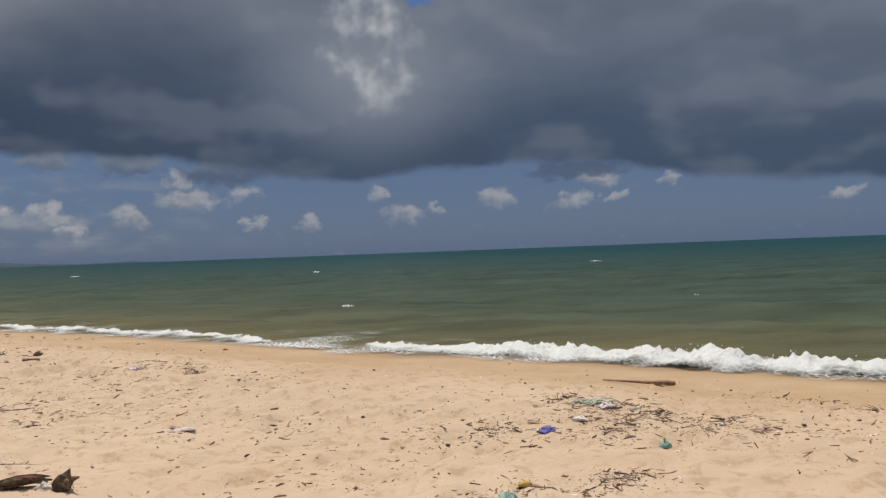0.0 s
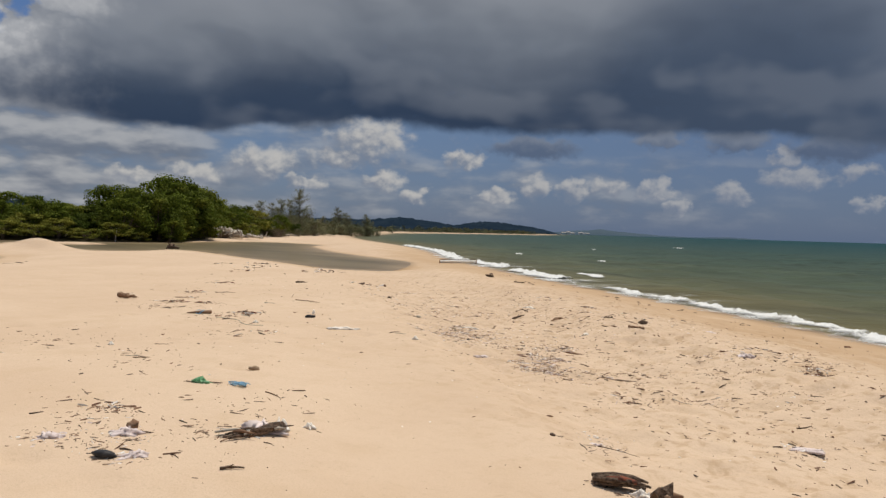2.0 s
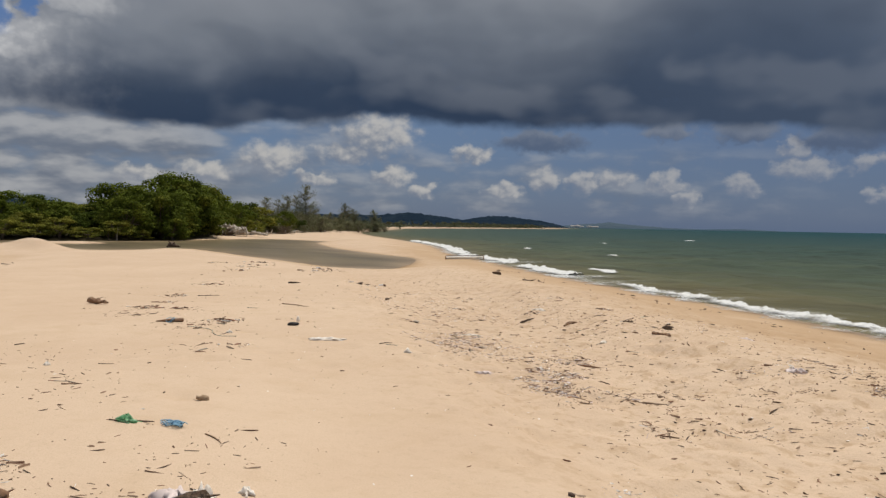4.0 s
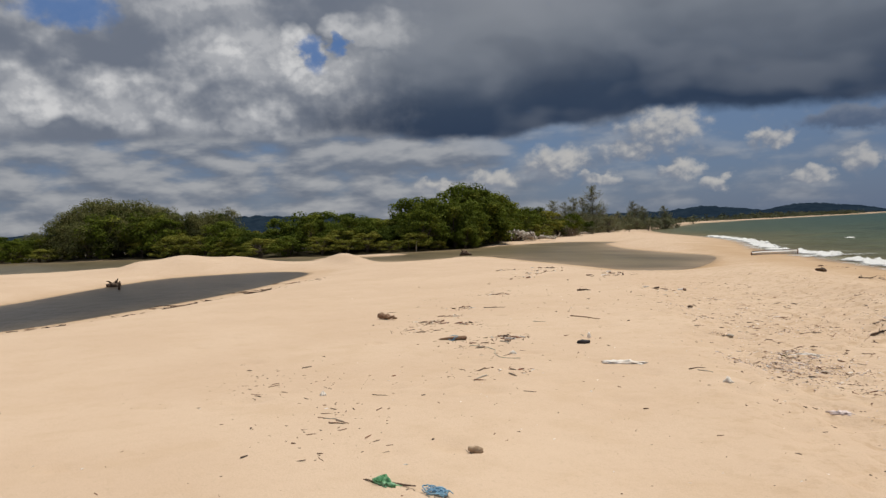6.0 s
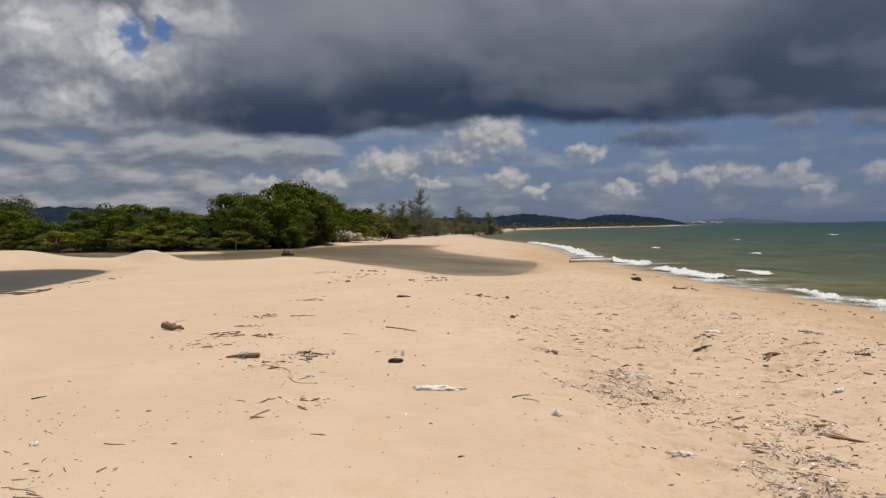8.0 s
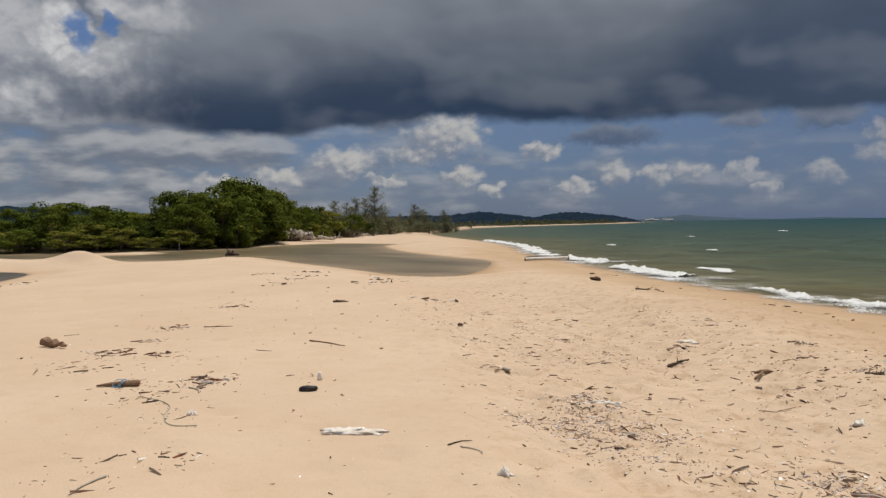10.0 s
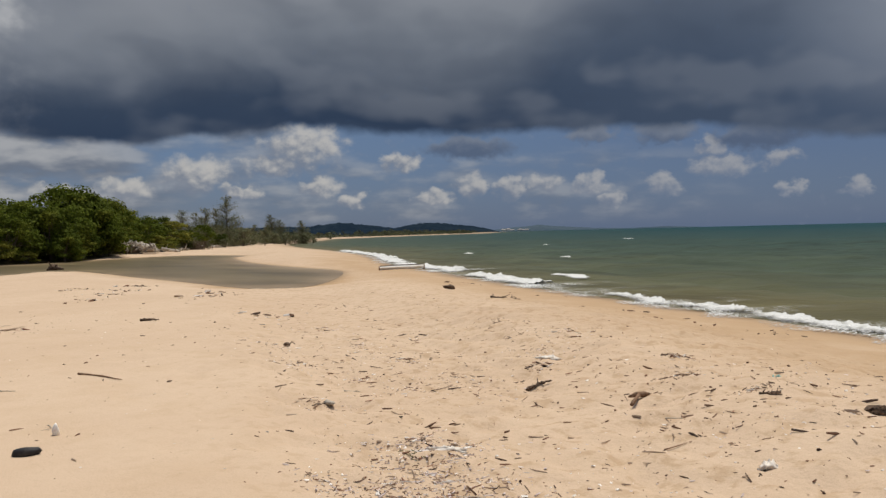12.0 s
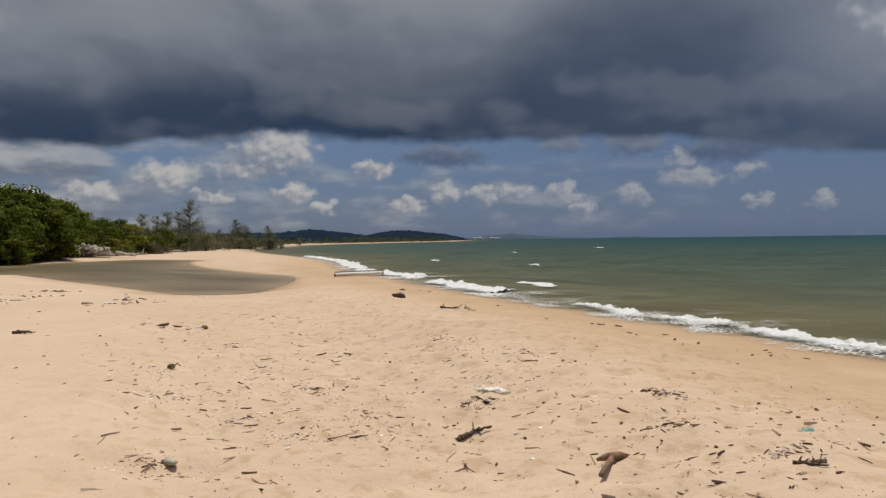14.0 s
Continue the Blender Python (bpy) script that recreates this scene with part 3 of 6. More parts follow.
def plan_height(x, y):
    """Height of the sand without the small lumps, and its distance from the sea, lagoon and pool."""
    x, y = np.asarray(x, float), np.asarray(y, float)
    ds = shore_inland(x, y)
    near = (x > -200) & (x < 60) & (y > -80) & (y < 120)
    dl, dp = np.full(x.shape, 60.0), np.full(x.shape, 60.0)
    if near.any():
        xn, yn = x[near], y[near]
        for line, out in ((lagoon_line, dl), (pool_line, dp)):
            d, _ = seg_distance(xn, yn, line, True)
            out[near] = np.where(inside(xn, yn, line), -d, d)
    swell_up = 0.37 - 0.06 * s_step(x, -6.0, 0.0)
    beach = np.where(ds < 0, SEA_Z + 0.05 * np.maximum(ds, -60), SEA_Z + swell_up * s_step(ds, -0.6, 6.0) + (0.34 - swell_up) * s_step(ds, 6.0, 11.0) + 0.06 * s_step(ds, 14, 26))
    beach = beach + 0.8 * s_step(ds, 90, 300)
    lag = LAG_Z + np.where(dl < 0, 0.10 * np.maximum(dl, -12), 0.035 * np.minimum(dl, 3) + 0.085 * np.clip(dl - 1.0, 0, 60))
    pool = LAG_Z + np.where(dp < 0, 0.10 * np.maximum(dp, -12), 0.05 * np.minimum(dp, 3) + 0.07 * np.clip(dp - 1.0, 0, 60))
    k = 14.0
    z = -np.log(np.exp(-k * np.clip(beach, -4, 3)) + np.exp(-k * np.clip(lag, -4, 3)) + np.exp(-k * np.clip(pool, -4, 3))) / k
    dry = s_step(np.minimum(dl, dp), 0.2, 2.6)
    for cx, cy, rx, ry, turn, h in ((-49.5, 7.3, 3.4, 1.9, 0, 0.62), (-49.5, 10.4, 3.2, 1.6, 0, 0.36), (-49.5, 4.9, 3.0, 1.0, 0, 0.25), (-49.0, 1.2, 3.4, 2.0, 0, -0.2),
                                 (-43.2, 15.15, 2.4, 0.8, 0.1, 0.47), (-41.0, 19.0, 3.5, 2.6, 0, -0.25), (-38, 20.0, 5.0, 2.4, 0.25, 0.05)):
        c, s = math.cos(turn), math.sin(turn)
        a, b = ((x - cx) * c + (y - cy) * s) / rx, (-(x - cx) * s + (y - cy) * c) / ry
        z = z + dry * h * np.exp(-(a * a + b * b))
    # low berm behind the swash, a swale behind it and higher dry sand where the walk begins
    along = s_step(x, -24.0, -17.0)
    swale = s_step(ds, 5.3, 6.5) * (1 - s_step(ds, 7.8, 8.8))
    high = s_step(ds, 9.4, 11.0) * s_step(x, -11.5, -7.5) * s_step(np.minimum(dp, dl), 4.0, 10.0) * (1 - s_step(ds, 20.0, 40.0))
    z = z + along * (0.10 * s_step(ds, 2.2, 4.0) * (1 - s_step(ds, 4.9, 5.7)) - 0.15 * swale * (1 - s_step(x, -1.2, 1.0))) + 0.12 * high
    bar = ((x + 57.3 + 0.12 * (y - 20.6)) / (1.2 + 0.05 * (y - 20.6))) ** 2 + ((y - 20.6) / 4.9) ** 4
    z = np.maximum(z, LAG_Z - 0.30 + 0.47 * np.exp(-bar))
    return z, ds, dl, dp


def dunes(x, y):
    return ripple(np.asarray(x, float), np.asarray(y, float), dune_waves)


GRID = {}


def ground_z(x, y):
    """Height of the finished sand, for one place or for arrays of places."""
    gx, gy, Z = GRID["x"], GRID["y"], GRID["z"]
    xa, ya = np.atleast_1d(np.asarray(x, float)), np.atleast_1d(np.asarray(y, float))
    i = np.clip(np.searchsorted(gx, xa) - 1, 0, len(gx) - 2)
    j = np.clip(np.searchsorted(gy, ya) - 1, 0, len(gy) - 2)
    a, b = (xa - gx[i]) / (gx[i + 1] - gx[i]), (ya - gy[j]) / (gy[j + 1] - gy[j])
    z = Z[j, i] * (1 - a) * (1 - b) + Z[j, i + 1] * a * (1 - b) + Z[j + 1, i] * (1 - a) * b + Z[j + 1, i + 1] * a * b
    return float(z[0]) if np.ndim(x) == 0 else z


def axis(fine_lo, fine_hi, mid_lo, mid_hi, fine=0.09, mid=0.36, end=4600.0):
    pts = list(np.arange(fine_lo, fine_hi, fine))
    for sign, a, b in ((-1, fine_lo, mid_lo), (1, pts[-1], mid_hi)):
        p, gap, run = a, fine, []
        while abs(p) < end or len(run) < 3:
            inner = p > b if sign < 0 else p < b
            gap = min(gap * 1.12, mid) if inner else gap * 1.10
            p += sign * gap
            run.append(p)
        pts = run[::-1] + pts if sign < 0 else pts + run
    return np.array(pts)


def build_ground():
    gx, gy = axis(-14.5, 5.5, -72, 14), axis(2.5, 19.5, -8, 50)
    X, Y = np.meshgrid(gx, gy)
    Z, ds, dl, dp = plan_height(X, Y)
    water = np.minimum(np.minimum(dl, dp), ds)
    land = s_step(water, 0.3, 4.0)
    Z = Z + dunes(X, Y) * land
    trod = s_step(ds, 1.2, 3.5) * (1 - 0.92 * s_step(ds, 7.0, 9.8))
    close = (X > -40) & (X < 20) & (Y > -10) & (Y < 40)
    Z = Z + np.where(close, ripple(X, Y, lump_waves) * trod * 0.8, 0)
    # footprints and scuffs
    for _ in range(4200):
        px, py = PIT_R.uniform(-14.4, 5.4), PIT_R.uniform(2.6, 19.4)
        d = float(shore_inland(np.array([px]), np.array([py]))[0])
        if d < 1.5 or (d > 8.6 and PIT_R.random() > 0.05):
            continue
        r, depth, turn = PIT_R.uniform(0.08, 0.17), PIT_R.uniform(0.016, 0.042), PIT_R.uniform(0, 3.14)
        i0, i1 = np.searchsorted(gx, (px - 0.6, px + 0.6))
        j0, j1 = np.searchsorted(gy, (py - 0.6, py + 0.6))
        xs, ys = X[j0:j1, i0:i1] - px, Y[j0:j1, i0:i1] - py
        a = (xs * math.cos(turn) + ys * math.sin(turn)) / (r * 1.4)
        b = (-xs * math.sin(turn) + ys * math.cos(turn)) / r
        q = a * a + b * b
        Z[j0:j1, i0:i1] += depth * (-np.exp(-q * 1.4) + 0.36 * np.exp(-(np.sqrt(q) - 1.35) ** 2 * 6))
    GRID.update(x=gx, y=gy, z=Z)
    ny, nx = X.shape
    me = bpy.data.meshes.new("ground")
    idx = np.arange(nx * ny).reshape(ny, nx)
    quads = np.stack([idx[:-1, :-1], idx[:-1, 1:], idx[1:, 1:], idx[1:, :-1]], -1).reshape(-1, 4)
    me.vertices.add(nx * ny)
    me.vertices.foreach_set("co", np.stack([X, Y, Z], -1).ravel())
    me.loops.add(quads.size)
    me.loops.foreach_set("vertex_index", quads.ravel())
    me.polygons.add(len(quads))
    me.polygons.foreach_set("loop_start", np.arange(0, quads.size, 4))
    me.update(calc_edges=True)
    me.polygons.foreach_set("use_smooth", [True] * len(quads))
    ragged = ripple(X, Y, wave_set(21, 12, 1.0, 7.0, 0.5))
    wet = np.maximum(1 - s_step(ds + 0.5 * ragged, -0.1, 1.0), np.maximum(1 - s_step(dl, -0.1, 0.3), 1 - s_step(dp, -0.1, 0.35)))
    damp = np.maximum((1 - s_step(ds + 1.2 * ragged, 1.4, 5.5)) * (0.62 - 0.5 * s_step(-X, 35, 70)), np.maximum((0.25 + 0.55 * s_step(X, -29, -25)) * (1 - s_step(dl + 0.4 * ragged, 0.2, 1.5)), 0.3 * (1 - s_step(dp + 0.5 * ragged, 0.3, 1.8))))
    shoal = (dl < 0.5) * s_step(Z, LAG_Z + 0.015, LAG_Z + 0.06)
    wet, damp = wet * (1 - shoal), damp * (1 - 0.85 * shoal)
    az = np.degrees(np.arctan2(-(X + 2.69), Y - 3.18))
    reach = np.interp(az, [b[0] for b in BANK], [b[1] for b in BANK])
    # inland soil, then painted shade at the foot of the bank trees
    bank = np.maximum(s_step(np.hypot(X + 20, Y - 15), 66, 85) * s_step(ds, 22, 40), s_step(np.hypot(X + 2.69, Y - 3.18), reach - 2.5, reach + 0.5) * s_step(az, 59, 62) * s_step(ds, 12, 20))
    for name, a in (("wet", wet), ("damp", damp), ("soil_shade", bank), ("trod", np.clip(trod * 0.8 + 0.05, 0, 1))):
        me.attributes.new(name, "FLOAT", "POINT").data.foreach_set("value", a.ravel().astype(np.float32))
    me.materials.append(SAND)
    return tagged(new("ground", me), "pale golden beach sand, trodden and damp near the sea", "beach", kind="structure")


ground = build_ground()


# ---------------------------------------------------------------- water
ALONG, OFF = Vector((-0.83, 0.557)).normalized(), Vector((0.557, 0.83)).normalized()
swell = wave_set(31, 10, 1.8, 7.5, 0.085, math.atan2(OFF.y, OFF.x), 0.45) + wave_set(33, 10, 0.7, 2.5, 0.03, math.atan2(OFF.y, OFF.x), 1.0)


def spread(lo, hi, gap, end, grow=1.09):
    pts = list(np.arange(lo, hi, gap))
    g, p = gap, pts[-1]
    while p < end:
        g *= grow
        p += g
        pts.append(p)
    g, p, run = gap, lo, []
    while p > -end:
        g *= grow
        p -= g
        run.append(p)
    return np.array(run[::-1] + pts)


def build_sea():
    a = spread(-14, 60, 0.35, 4500)
    b = spread(-4, 45, 0.3, 4500)
    A, B = np.meshgrid(a, b)
    X, Y = 5.3 + A * ALONG.x + B * OFF.x, 9.9 + A * ALONG.y + B * OFF.y
    ds = shore_inland(X, Y)
    far_fade = 1 - s_step(np.hypot(A - 15, B), 60, 220)
    Z = SEA_Z + ripple(X, Y, swell) * s_step(-ds, 0.3, 4.0) * far_fade
    ny, nx = X.shape
    idx = np.arange(nx * ny).reshape(ny, nx)
    quads = np.stack([idx[:-1, :-1], idx[:-1, 1:], idx[1:, 1:], idx[1:, :-1]], -1).reshape(-1, 4)
    quads = quads[(ds.ravel()[quads] < 6).any(1)]
    used, inv = np.unique(quads, return_inverse=True)
    quads = inv.reshape(-1, 4)
    me = bpy.data.meshes.new("water")
    me.vertices.add(len(used))
    me.vertices.foreach_set("co", np.stack([X, Y, Z], -1).reshape(-1, 3)[used].ravel())
    me.loops.add(quads.size)
    me.loops.foreach_set("vertex_index", quads.ravel())
    me.polygons.add(len(quads))
    me.polygons.foreach_set("loop_start", np.arange(0, quads.size, 4))
    me.update(calc_edges=True)
    me.polygons.foreach_set("use_smooth", [True] * len(quads))
    off = np.log1p(np.maximum(-ds, 0) / 4.0) / math.log1p(900 / 4.0)
    me.attributes.new("offshore", "FLOAT", "POINT").data.foreach_set("value", off.ravel()[used].astype(np.float32))
    me.materials.append(SEA)
    return tagged(new("water", me), "choppy silty green sea turning teal towards the horizon", "sea", kind="structure")


def build_still(name, line, mat, label):
    bm = bmesh.new()
    pts = np.array(line)
    edge = [bm.verts.new((x, y, LAG_Z)) for x, y in pts]
    bm.faces.new(edge)
    bmesh.ops.triangulate(bm, faces=bm.faces[:])
    for _ in range(4):
        long = [e for e in bm.edges if e.calc_length() > 3]
        bmesh.ops.subdivide_edges(bm, edges=long, cuts=1)
        bmesh.ops.triangulate(bm, faces=[q for q in bm.faces if len(q.verts) > 3])
    # the sheet runs a little way under the sand
    ob = part(name, bm, mat, smooth=False)
    me = ob.data
    co = np.array([v.co for v in me.vertices])
    d, _ = seg_distance(co[:, 0], co[:, 1], line, True)
    me.attributes.new("offshore", "FLOAT", "POINT").data.foreach_set("value", (np.log1p(d / 1.5) / math.log1p(16)).astype(np.float32))
    return tagged(ob, label, "water", kind="structure")


sea = build_sea()
lagoon = build_still("water_lagoon", lagoon_line, LAGOON, "shallow brown tidal lagoon behind the sand bar")
pool = build_still("water_pool", pool_line, POOL, "dark still pool in the sand")

# ---------------------------------------------------------------- far land
def ridge(name, profile, dist, depth, mat, label, seed, foot=SEA_Z, rough=0.05):
    """A long wooded hill, given as degrees left of +y and degrees of height seen from the beach."""
    az = np.linspace(profile[0][0], profile[-1][0], 260)
    order = sorted(profile)
    el = np.interp(az, [p[0] for p in order], [p[1] for p in order])
    r = np.random.default_rng(seed)
    k = np.exp(-np.linspace(-2, 2, 9) ** 2)
    el = np.convolve(np.pad(el, 4, "edge"), k / k.sum(), "valid")
    top = dist * np.tan(np.radians(el)) + 1.7
    rows = ((-1.0, 0.0), (-0.8, 0.42), (-0.5, 0.74), (-0.2, 0.95), (0.0, 1.0), (0.6, 0.6), (1.0, 0.0))
    verts, n = [], len(az)
    for off, share in rows:
        wob = 1 + rough * np.convolve(r.normal(size=n + 2), [0.3, 0.4, 0.3], "valid") * (1 if 0 < share else 0)
        d = dist + off * depth * (0.6 + 0.4 * np.minimum(top / top.max(), 1))
        z = np.maximum(foot + (top - foot) * share * wob, foot - 0.5)
        for a, dd, zz in zip(np.radians(az), d, z):
            verts.append((-math.sin(a) * dd, math.cos(a) * dd, zz))
    faces = [(i * n + j, i * n + j + 1, (i + 1) * n + j + 1, (i + 1) * n + j) for i in range(len(rows) - 1) for j in range(n - 1)]
    return tagged(mesh_object(name, verts, faces, mat, smooth=True), label, "hill", kind="structure")


ridge("hill_cape", [(35.2, -0.06), (35.6, 0.02), (36.1, 0.18), (37.2, 0.42), (38.4, 0.56), (39.6, 0.70), (40.8, 0.78), (42.0, 0.66), (43.4, 0.38), (45, 0.28), (48, 0.2), (52, 0.1)],
      2450, 260, HILL, "dark wooded cape reaching into the bay", 3)
ridge("hill_inland", [(42.0, 0.2), (43.4, 0.44), (45.0, 0.68), (46.4, 0.84), (47.4, 0.90), (48.6, 0.76), (50, 0.68), (52, 0.7), (54, 0.66), (57, 0.6), (62, 0.5)],
      3100, 300, HILL, "dark wooded hill behind the bay", 4)
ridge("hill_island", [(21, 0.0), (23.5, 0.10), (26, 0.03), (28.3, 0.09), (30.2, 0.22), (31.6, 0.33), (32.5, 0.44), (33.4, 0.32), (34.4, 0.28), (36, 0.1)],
      4350, 200, HILL_HAZED, "far-off hills across the bay, paled by haze in their colour", 5)
ridge("hill_landward", [(66, 0.6), (72, 1.15), (76, 1.42), (79.2, 1.62), (82, 1.58), (86, 1.3), (92, 0.9), (104, 0.5)],
      1900, 300, HILL, "low wooded hill behind the mangroves", 6)


def far_woods():
    """Low coast woods along the bay, far off."""
    r = np.random.default_rng(12)
    line = smooth_line(SHORE[17:27], 4.0, limit=400)
    P = np.array(line)
    verts, faces = [], []
    for i in range(900):
        q = r.random() ** 1.6
        k = min(int(q * (len(P) - 2)), len(P) - 2)
        p, d = P[k], P[k + 1] - P[k]
        nrm = np.array([-d[1], d[0]]) / (np.hypot(*d) + 1e-9)
        dist = np.hypot(*p)
        c = p + nrm * (r.uniform(0.006, 0.10) * dist + 5) + r.normal(0, 3, 2)
        h = r.uniform(1.4, 3.0) * (1.0 if dist < 500 else 1.5)
        z0 = ground_z(c[0], c[1])
        for _ in range(34):
            a, e = r.uniform(0, 6.28), r.random()
            w = h * (1.1 * math.sin(math.pi * (0.25 + 0.7 * e)))
            o = np.array([c[0] + math.cos(a) * w * r.random(), c[1] + math.sin(a) * w * r.random(), z0 + h * e])
            s = h * r.uniform(0.08, 0.2)
            t1, t2 = r.normal(size=3), r.normal(size=3)
            t1 /= np.linalg.norm(t1)
            t2 /= np.linalg.norm(t2)
            b = len(verts)
            verts += [o - t1 * s, o + t2 * s * 0.7, o + t1 * s, o - t2 * s * 0.7]
            faces.append((b, b + 1, b + 2, b + 3))
    return tagged(mesh_object("coast_woods", verts, faces, FAR_LEAF), "low coastal woods along the far beach", "woods", kind="stuff")


far_woods()


# ---------------------------------------------------------------- trees
def tube(verts, faces, pts, radii, sides=6):
    """Add a tapered tube along pts to the lists."""
    b = len(verts)
    P = [Vector(p) for p in pts]
    for i, (p, rad) in enumerate(zip(P, radii)):
        d = (P[min(i + 1, len(P) - 1)] - P[max(i - 1, 0)]).normalized()
        s = d.cross(Vector((0.31, 0.21, 0.93))).normalized() if abs(d.z) < 0.95 else d.cross(Vector((1, 0, 0))).normalized()
        t = d.cross(s)
        for k in range(sides):
            a = 2 * math.pi * k / sides
            verts.append(p + (s * math.cos(a) + t * math.sin(a)) * rad)
    for i in range(len(P) - 1):
        for k in range(sides):
            k2 = (k + 1) % sides
            faces.append((b + i * sides + k, b + i * sides + k2, b + (i + 1) * sides + k2, b + (i + 1) * sides + k))
    faces.append(tuple(b + k for k in range(sides))[::-1])
    faces.append(tuple(b + (len(P) - 1) * sides + k for k in range(sides)))


def leaf(verts, faces, o, along, across, size, width=0.45):
    b = len(verts)
    verts += [o - along * size * 0.5, o + across * size * width, o + along * size * 0.5, o - across * size * width]
    faces.append((b, b + 1, b + 2, b + 3))


def unit(r):
    v = Vector(r.normal(size=3))
    return v.normalized()


def broad_tree(seed, height, radius, lobes, leaves, mat, name, label, bare=0.12, pad=(0.6, 0.85), fine=1.0):
    """A bushy shore tree: several leaning stems and a crown of leafy lobes down to the ground."""
    r = np.random.default_rng(seed)
    root = new(name)
    root.empty_display_size = 0.2
    tv, tf, lv, lf = [], [], [], []
    centres = []
    for i in range(lobes):
        q = (i + 0.5) / lobes
        a = i * 2.399 + r.uniform(-0.4, 0.4)
        zc = bare + (1 - bare) * (0.04 + 0.90 * r.random() ** 0.85)
        wide = math.sqrt(max(0.0, 1 - ((zc - 0.30) / 0.74) ** 2)) if zc > 0.3 else 0.86 + 0.14 * zc / 0.3
        rr = radius * wide * (0.55 + 0.45 * math.sqrt(r.random())) * r.uniform(0.82, 1.12)
        centres.append((Vector((math.cos(a) * rr, math.sin(a) * rr, zc * height * r.uniform(0.93, 1.05))), r.uniform(0.13, 0.23) * height * (1.05 - 0.35 * zc)))
    for k in range(5):
        a = k * 1.257 + r.uniform(-0.4, 0.4)
        reach = radius * r.uniform(0.35, 0.75)
        top = Vector((math.cos(a) * reach, math.sin(a) * reach, height * r.uniform(0.6, 0.85)))
        mid = Vector((top.x * 0.35 + r.normal() * 0.15, top.y * 0.35 + r.normal() * 0.15, height * 0.33))
        tube(tv, tf, [(math.cos(a) * 0.18, math.sin(a) * 0.18, -0.25), mid * 0.5, mid, (mid + top) / 2, top], [0.11, 0.085, 0.07, 0.045, 0.015], 5)
        for c, _ in centres[k::5][:4]:
            tube(tv, tf, [mid, (mid + c) / 2 + Vector((0, 0, 0.12)), c], [0.045, 0.03, 0.01], 4)
    for c, rad in centres:
        flat = Vector((1.25, 1.25, r.uniform(*pad)))
        for _ in range(leaves):
            d = unit(r)
            if d.z < -0.35 and r.random() < 0.6:
                d.z = -d.z
            o = c + Vector((d.x * flat.x, d.y * flat.y, d.z * flat.z)) * rad * (0.62 + 0.48 * r.random())
            nrm = (d + unit(r) * 0.50 + Vector((0, 0, 0.40))).normalized()
            al = nrm.cross(unit(r)).normalized()
            leaf(lv, lf, o, al, nrm.cross(al), r.uniform(0.13, 0.28) * fine, r.uniform(0.32, 0.52))
    mesh_object("trunk", tv, tf, BARK, root)
    mesh_object("crown", lv, lf, mat, root)
    return tagged(root, label, "tree", "bank trees")


def casuarina(seed, height, label, bush=False):
    """A thin feathery beach oak with an open ragged crown."""
    r = np.random.default_rng(seed)
    root = new("casuarina_tree")
    root.empty_display_size = 0.2
    tv, tf, lv, lf = [], [], [], []
    lean = Vector((r.normal() * 0.06, r.normal() * 0.06, 1))
    spine = [Vector((lean.x * height * q + 0.12 * math.sin(q * 7 + seed), lean.y * height * q, height * q - 0.2)) for q in np.linspace(0, 1, 8)]
    tube(tv, tf, spine, [0.13 * (1 - 0.88 * q) for q in np.linspace(0, 1, 8)], 6)
    for i in range(110):
        q = 0.01 + 0.95 * r.random() ** 1.7 if bush else 0.02 + 0.96 * r.random() ** 1.6
        k = q * 7
        p = spine[int(k)].lerp(spine[min(int(k) + 1, 7)], k - int(k))
        a = r.uniform(0, 6.28)
        reach = height * (0.34 * (1.02 - q) ** 0.6 if bush else 0.34 - 0.25 * q) * r.uniform(0.4, 1.25)
        tip = p + Vector((math.cos(a) * reach, math.sin(a) * reach, reach * (r.uniform(0.1, 0.9) if bush else r.uniform(0.2, 0.95))))
        tube(tv, tf, [p, p.lerp(tip, 0.5) + Vector((0, 0, -0.08 * reach)), tip], [0.028, 0.018, 0.006], 4)
        for _ in range(int(8 + 34 * reach + 14 * reach * reach)):
            s = r.uniform(0.15, 1.05)
            o = p.lerp(tip, s) + unit(r) * (reach * 0.40 * r.random() + 0.05)
            along = (Vector((0, 0, 0.35)) + unit(r) * 0.75 + (tip - p).normalized() * 0.8).normalized()
            leaf(lv, lf, o, along, along.cross(unit(r)).normalized(), r.uniform(0.25, 0.6), 0.032)
    mesh_object("trunk", tv, tf, BARK, root)
    mesh_object("crown", lv, lf, NEEDLE, root)
    return tagged(root, label, "tree", "beach oaks")


REF = Vector((-2.69, 3.18, 1.63))
CREST = [(49, 0.5), (51, 0.8), (53.5, 0.9), (56, 1.2), (58.6, 1.3), (59.8, 1.6), (61.1, 2.15), (63.2, 2.75), (65.2, 2.8), (66.8, 2.6), (68.3, 2.2), (69.8, 1.8), (71.5, 2.0), (72.2, 1.9), (74.5, 1.35),
         (76, 1.65), (77.9, 1.3), (79.6, 1.4), (81.2, 1.35), (82, 2.0), (84.5, 2.45), (86, 2.45), (86.8, 3.05), (89.3, 3.4), (91.2, 3.0), (92.5, 2.5), (93.4, 1.1), (95.2, 0.95), (96.4, 1.4), (104, 1.4), (112, 1.2)]


def at_angle(az, dist):
    return REF.x - math.sin(radians(az)) * dist, REF.y + math.cos(radians(az)) * dist


def bank_dist(az):
    return float(np.interp(az, [b[0] for b in BANK], [b[1] for b in BANK]))


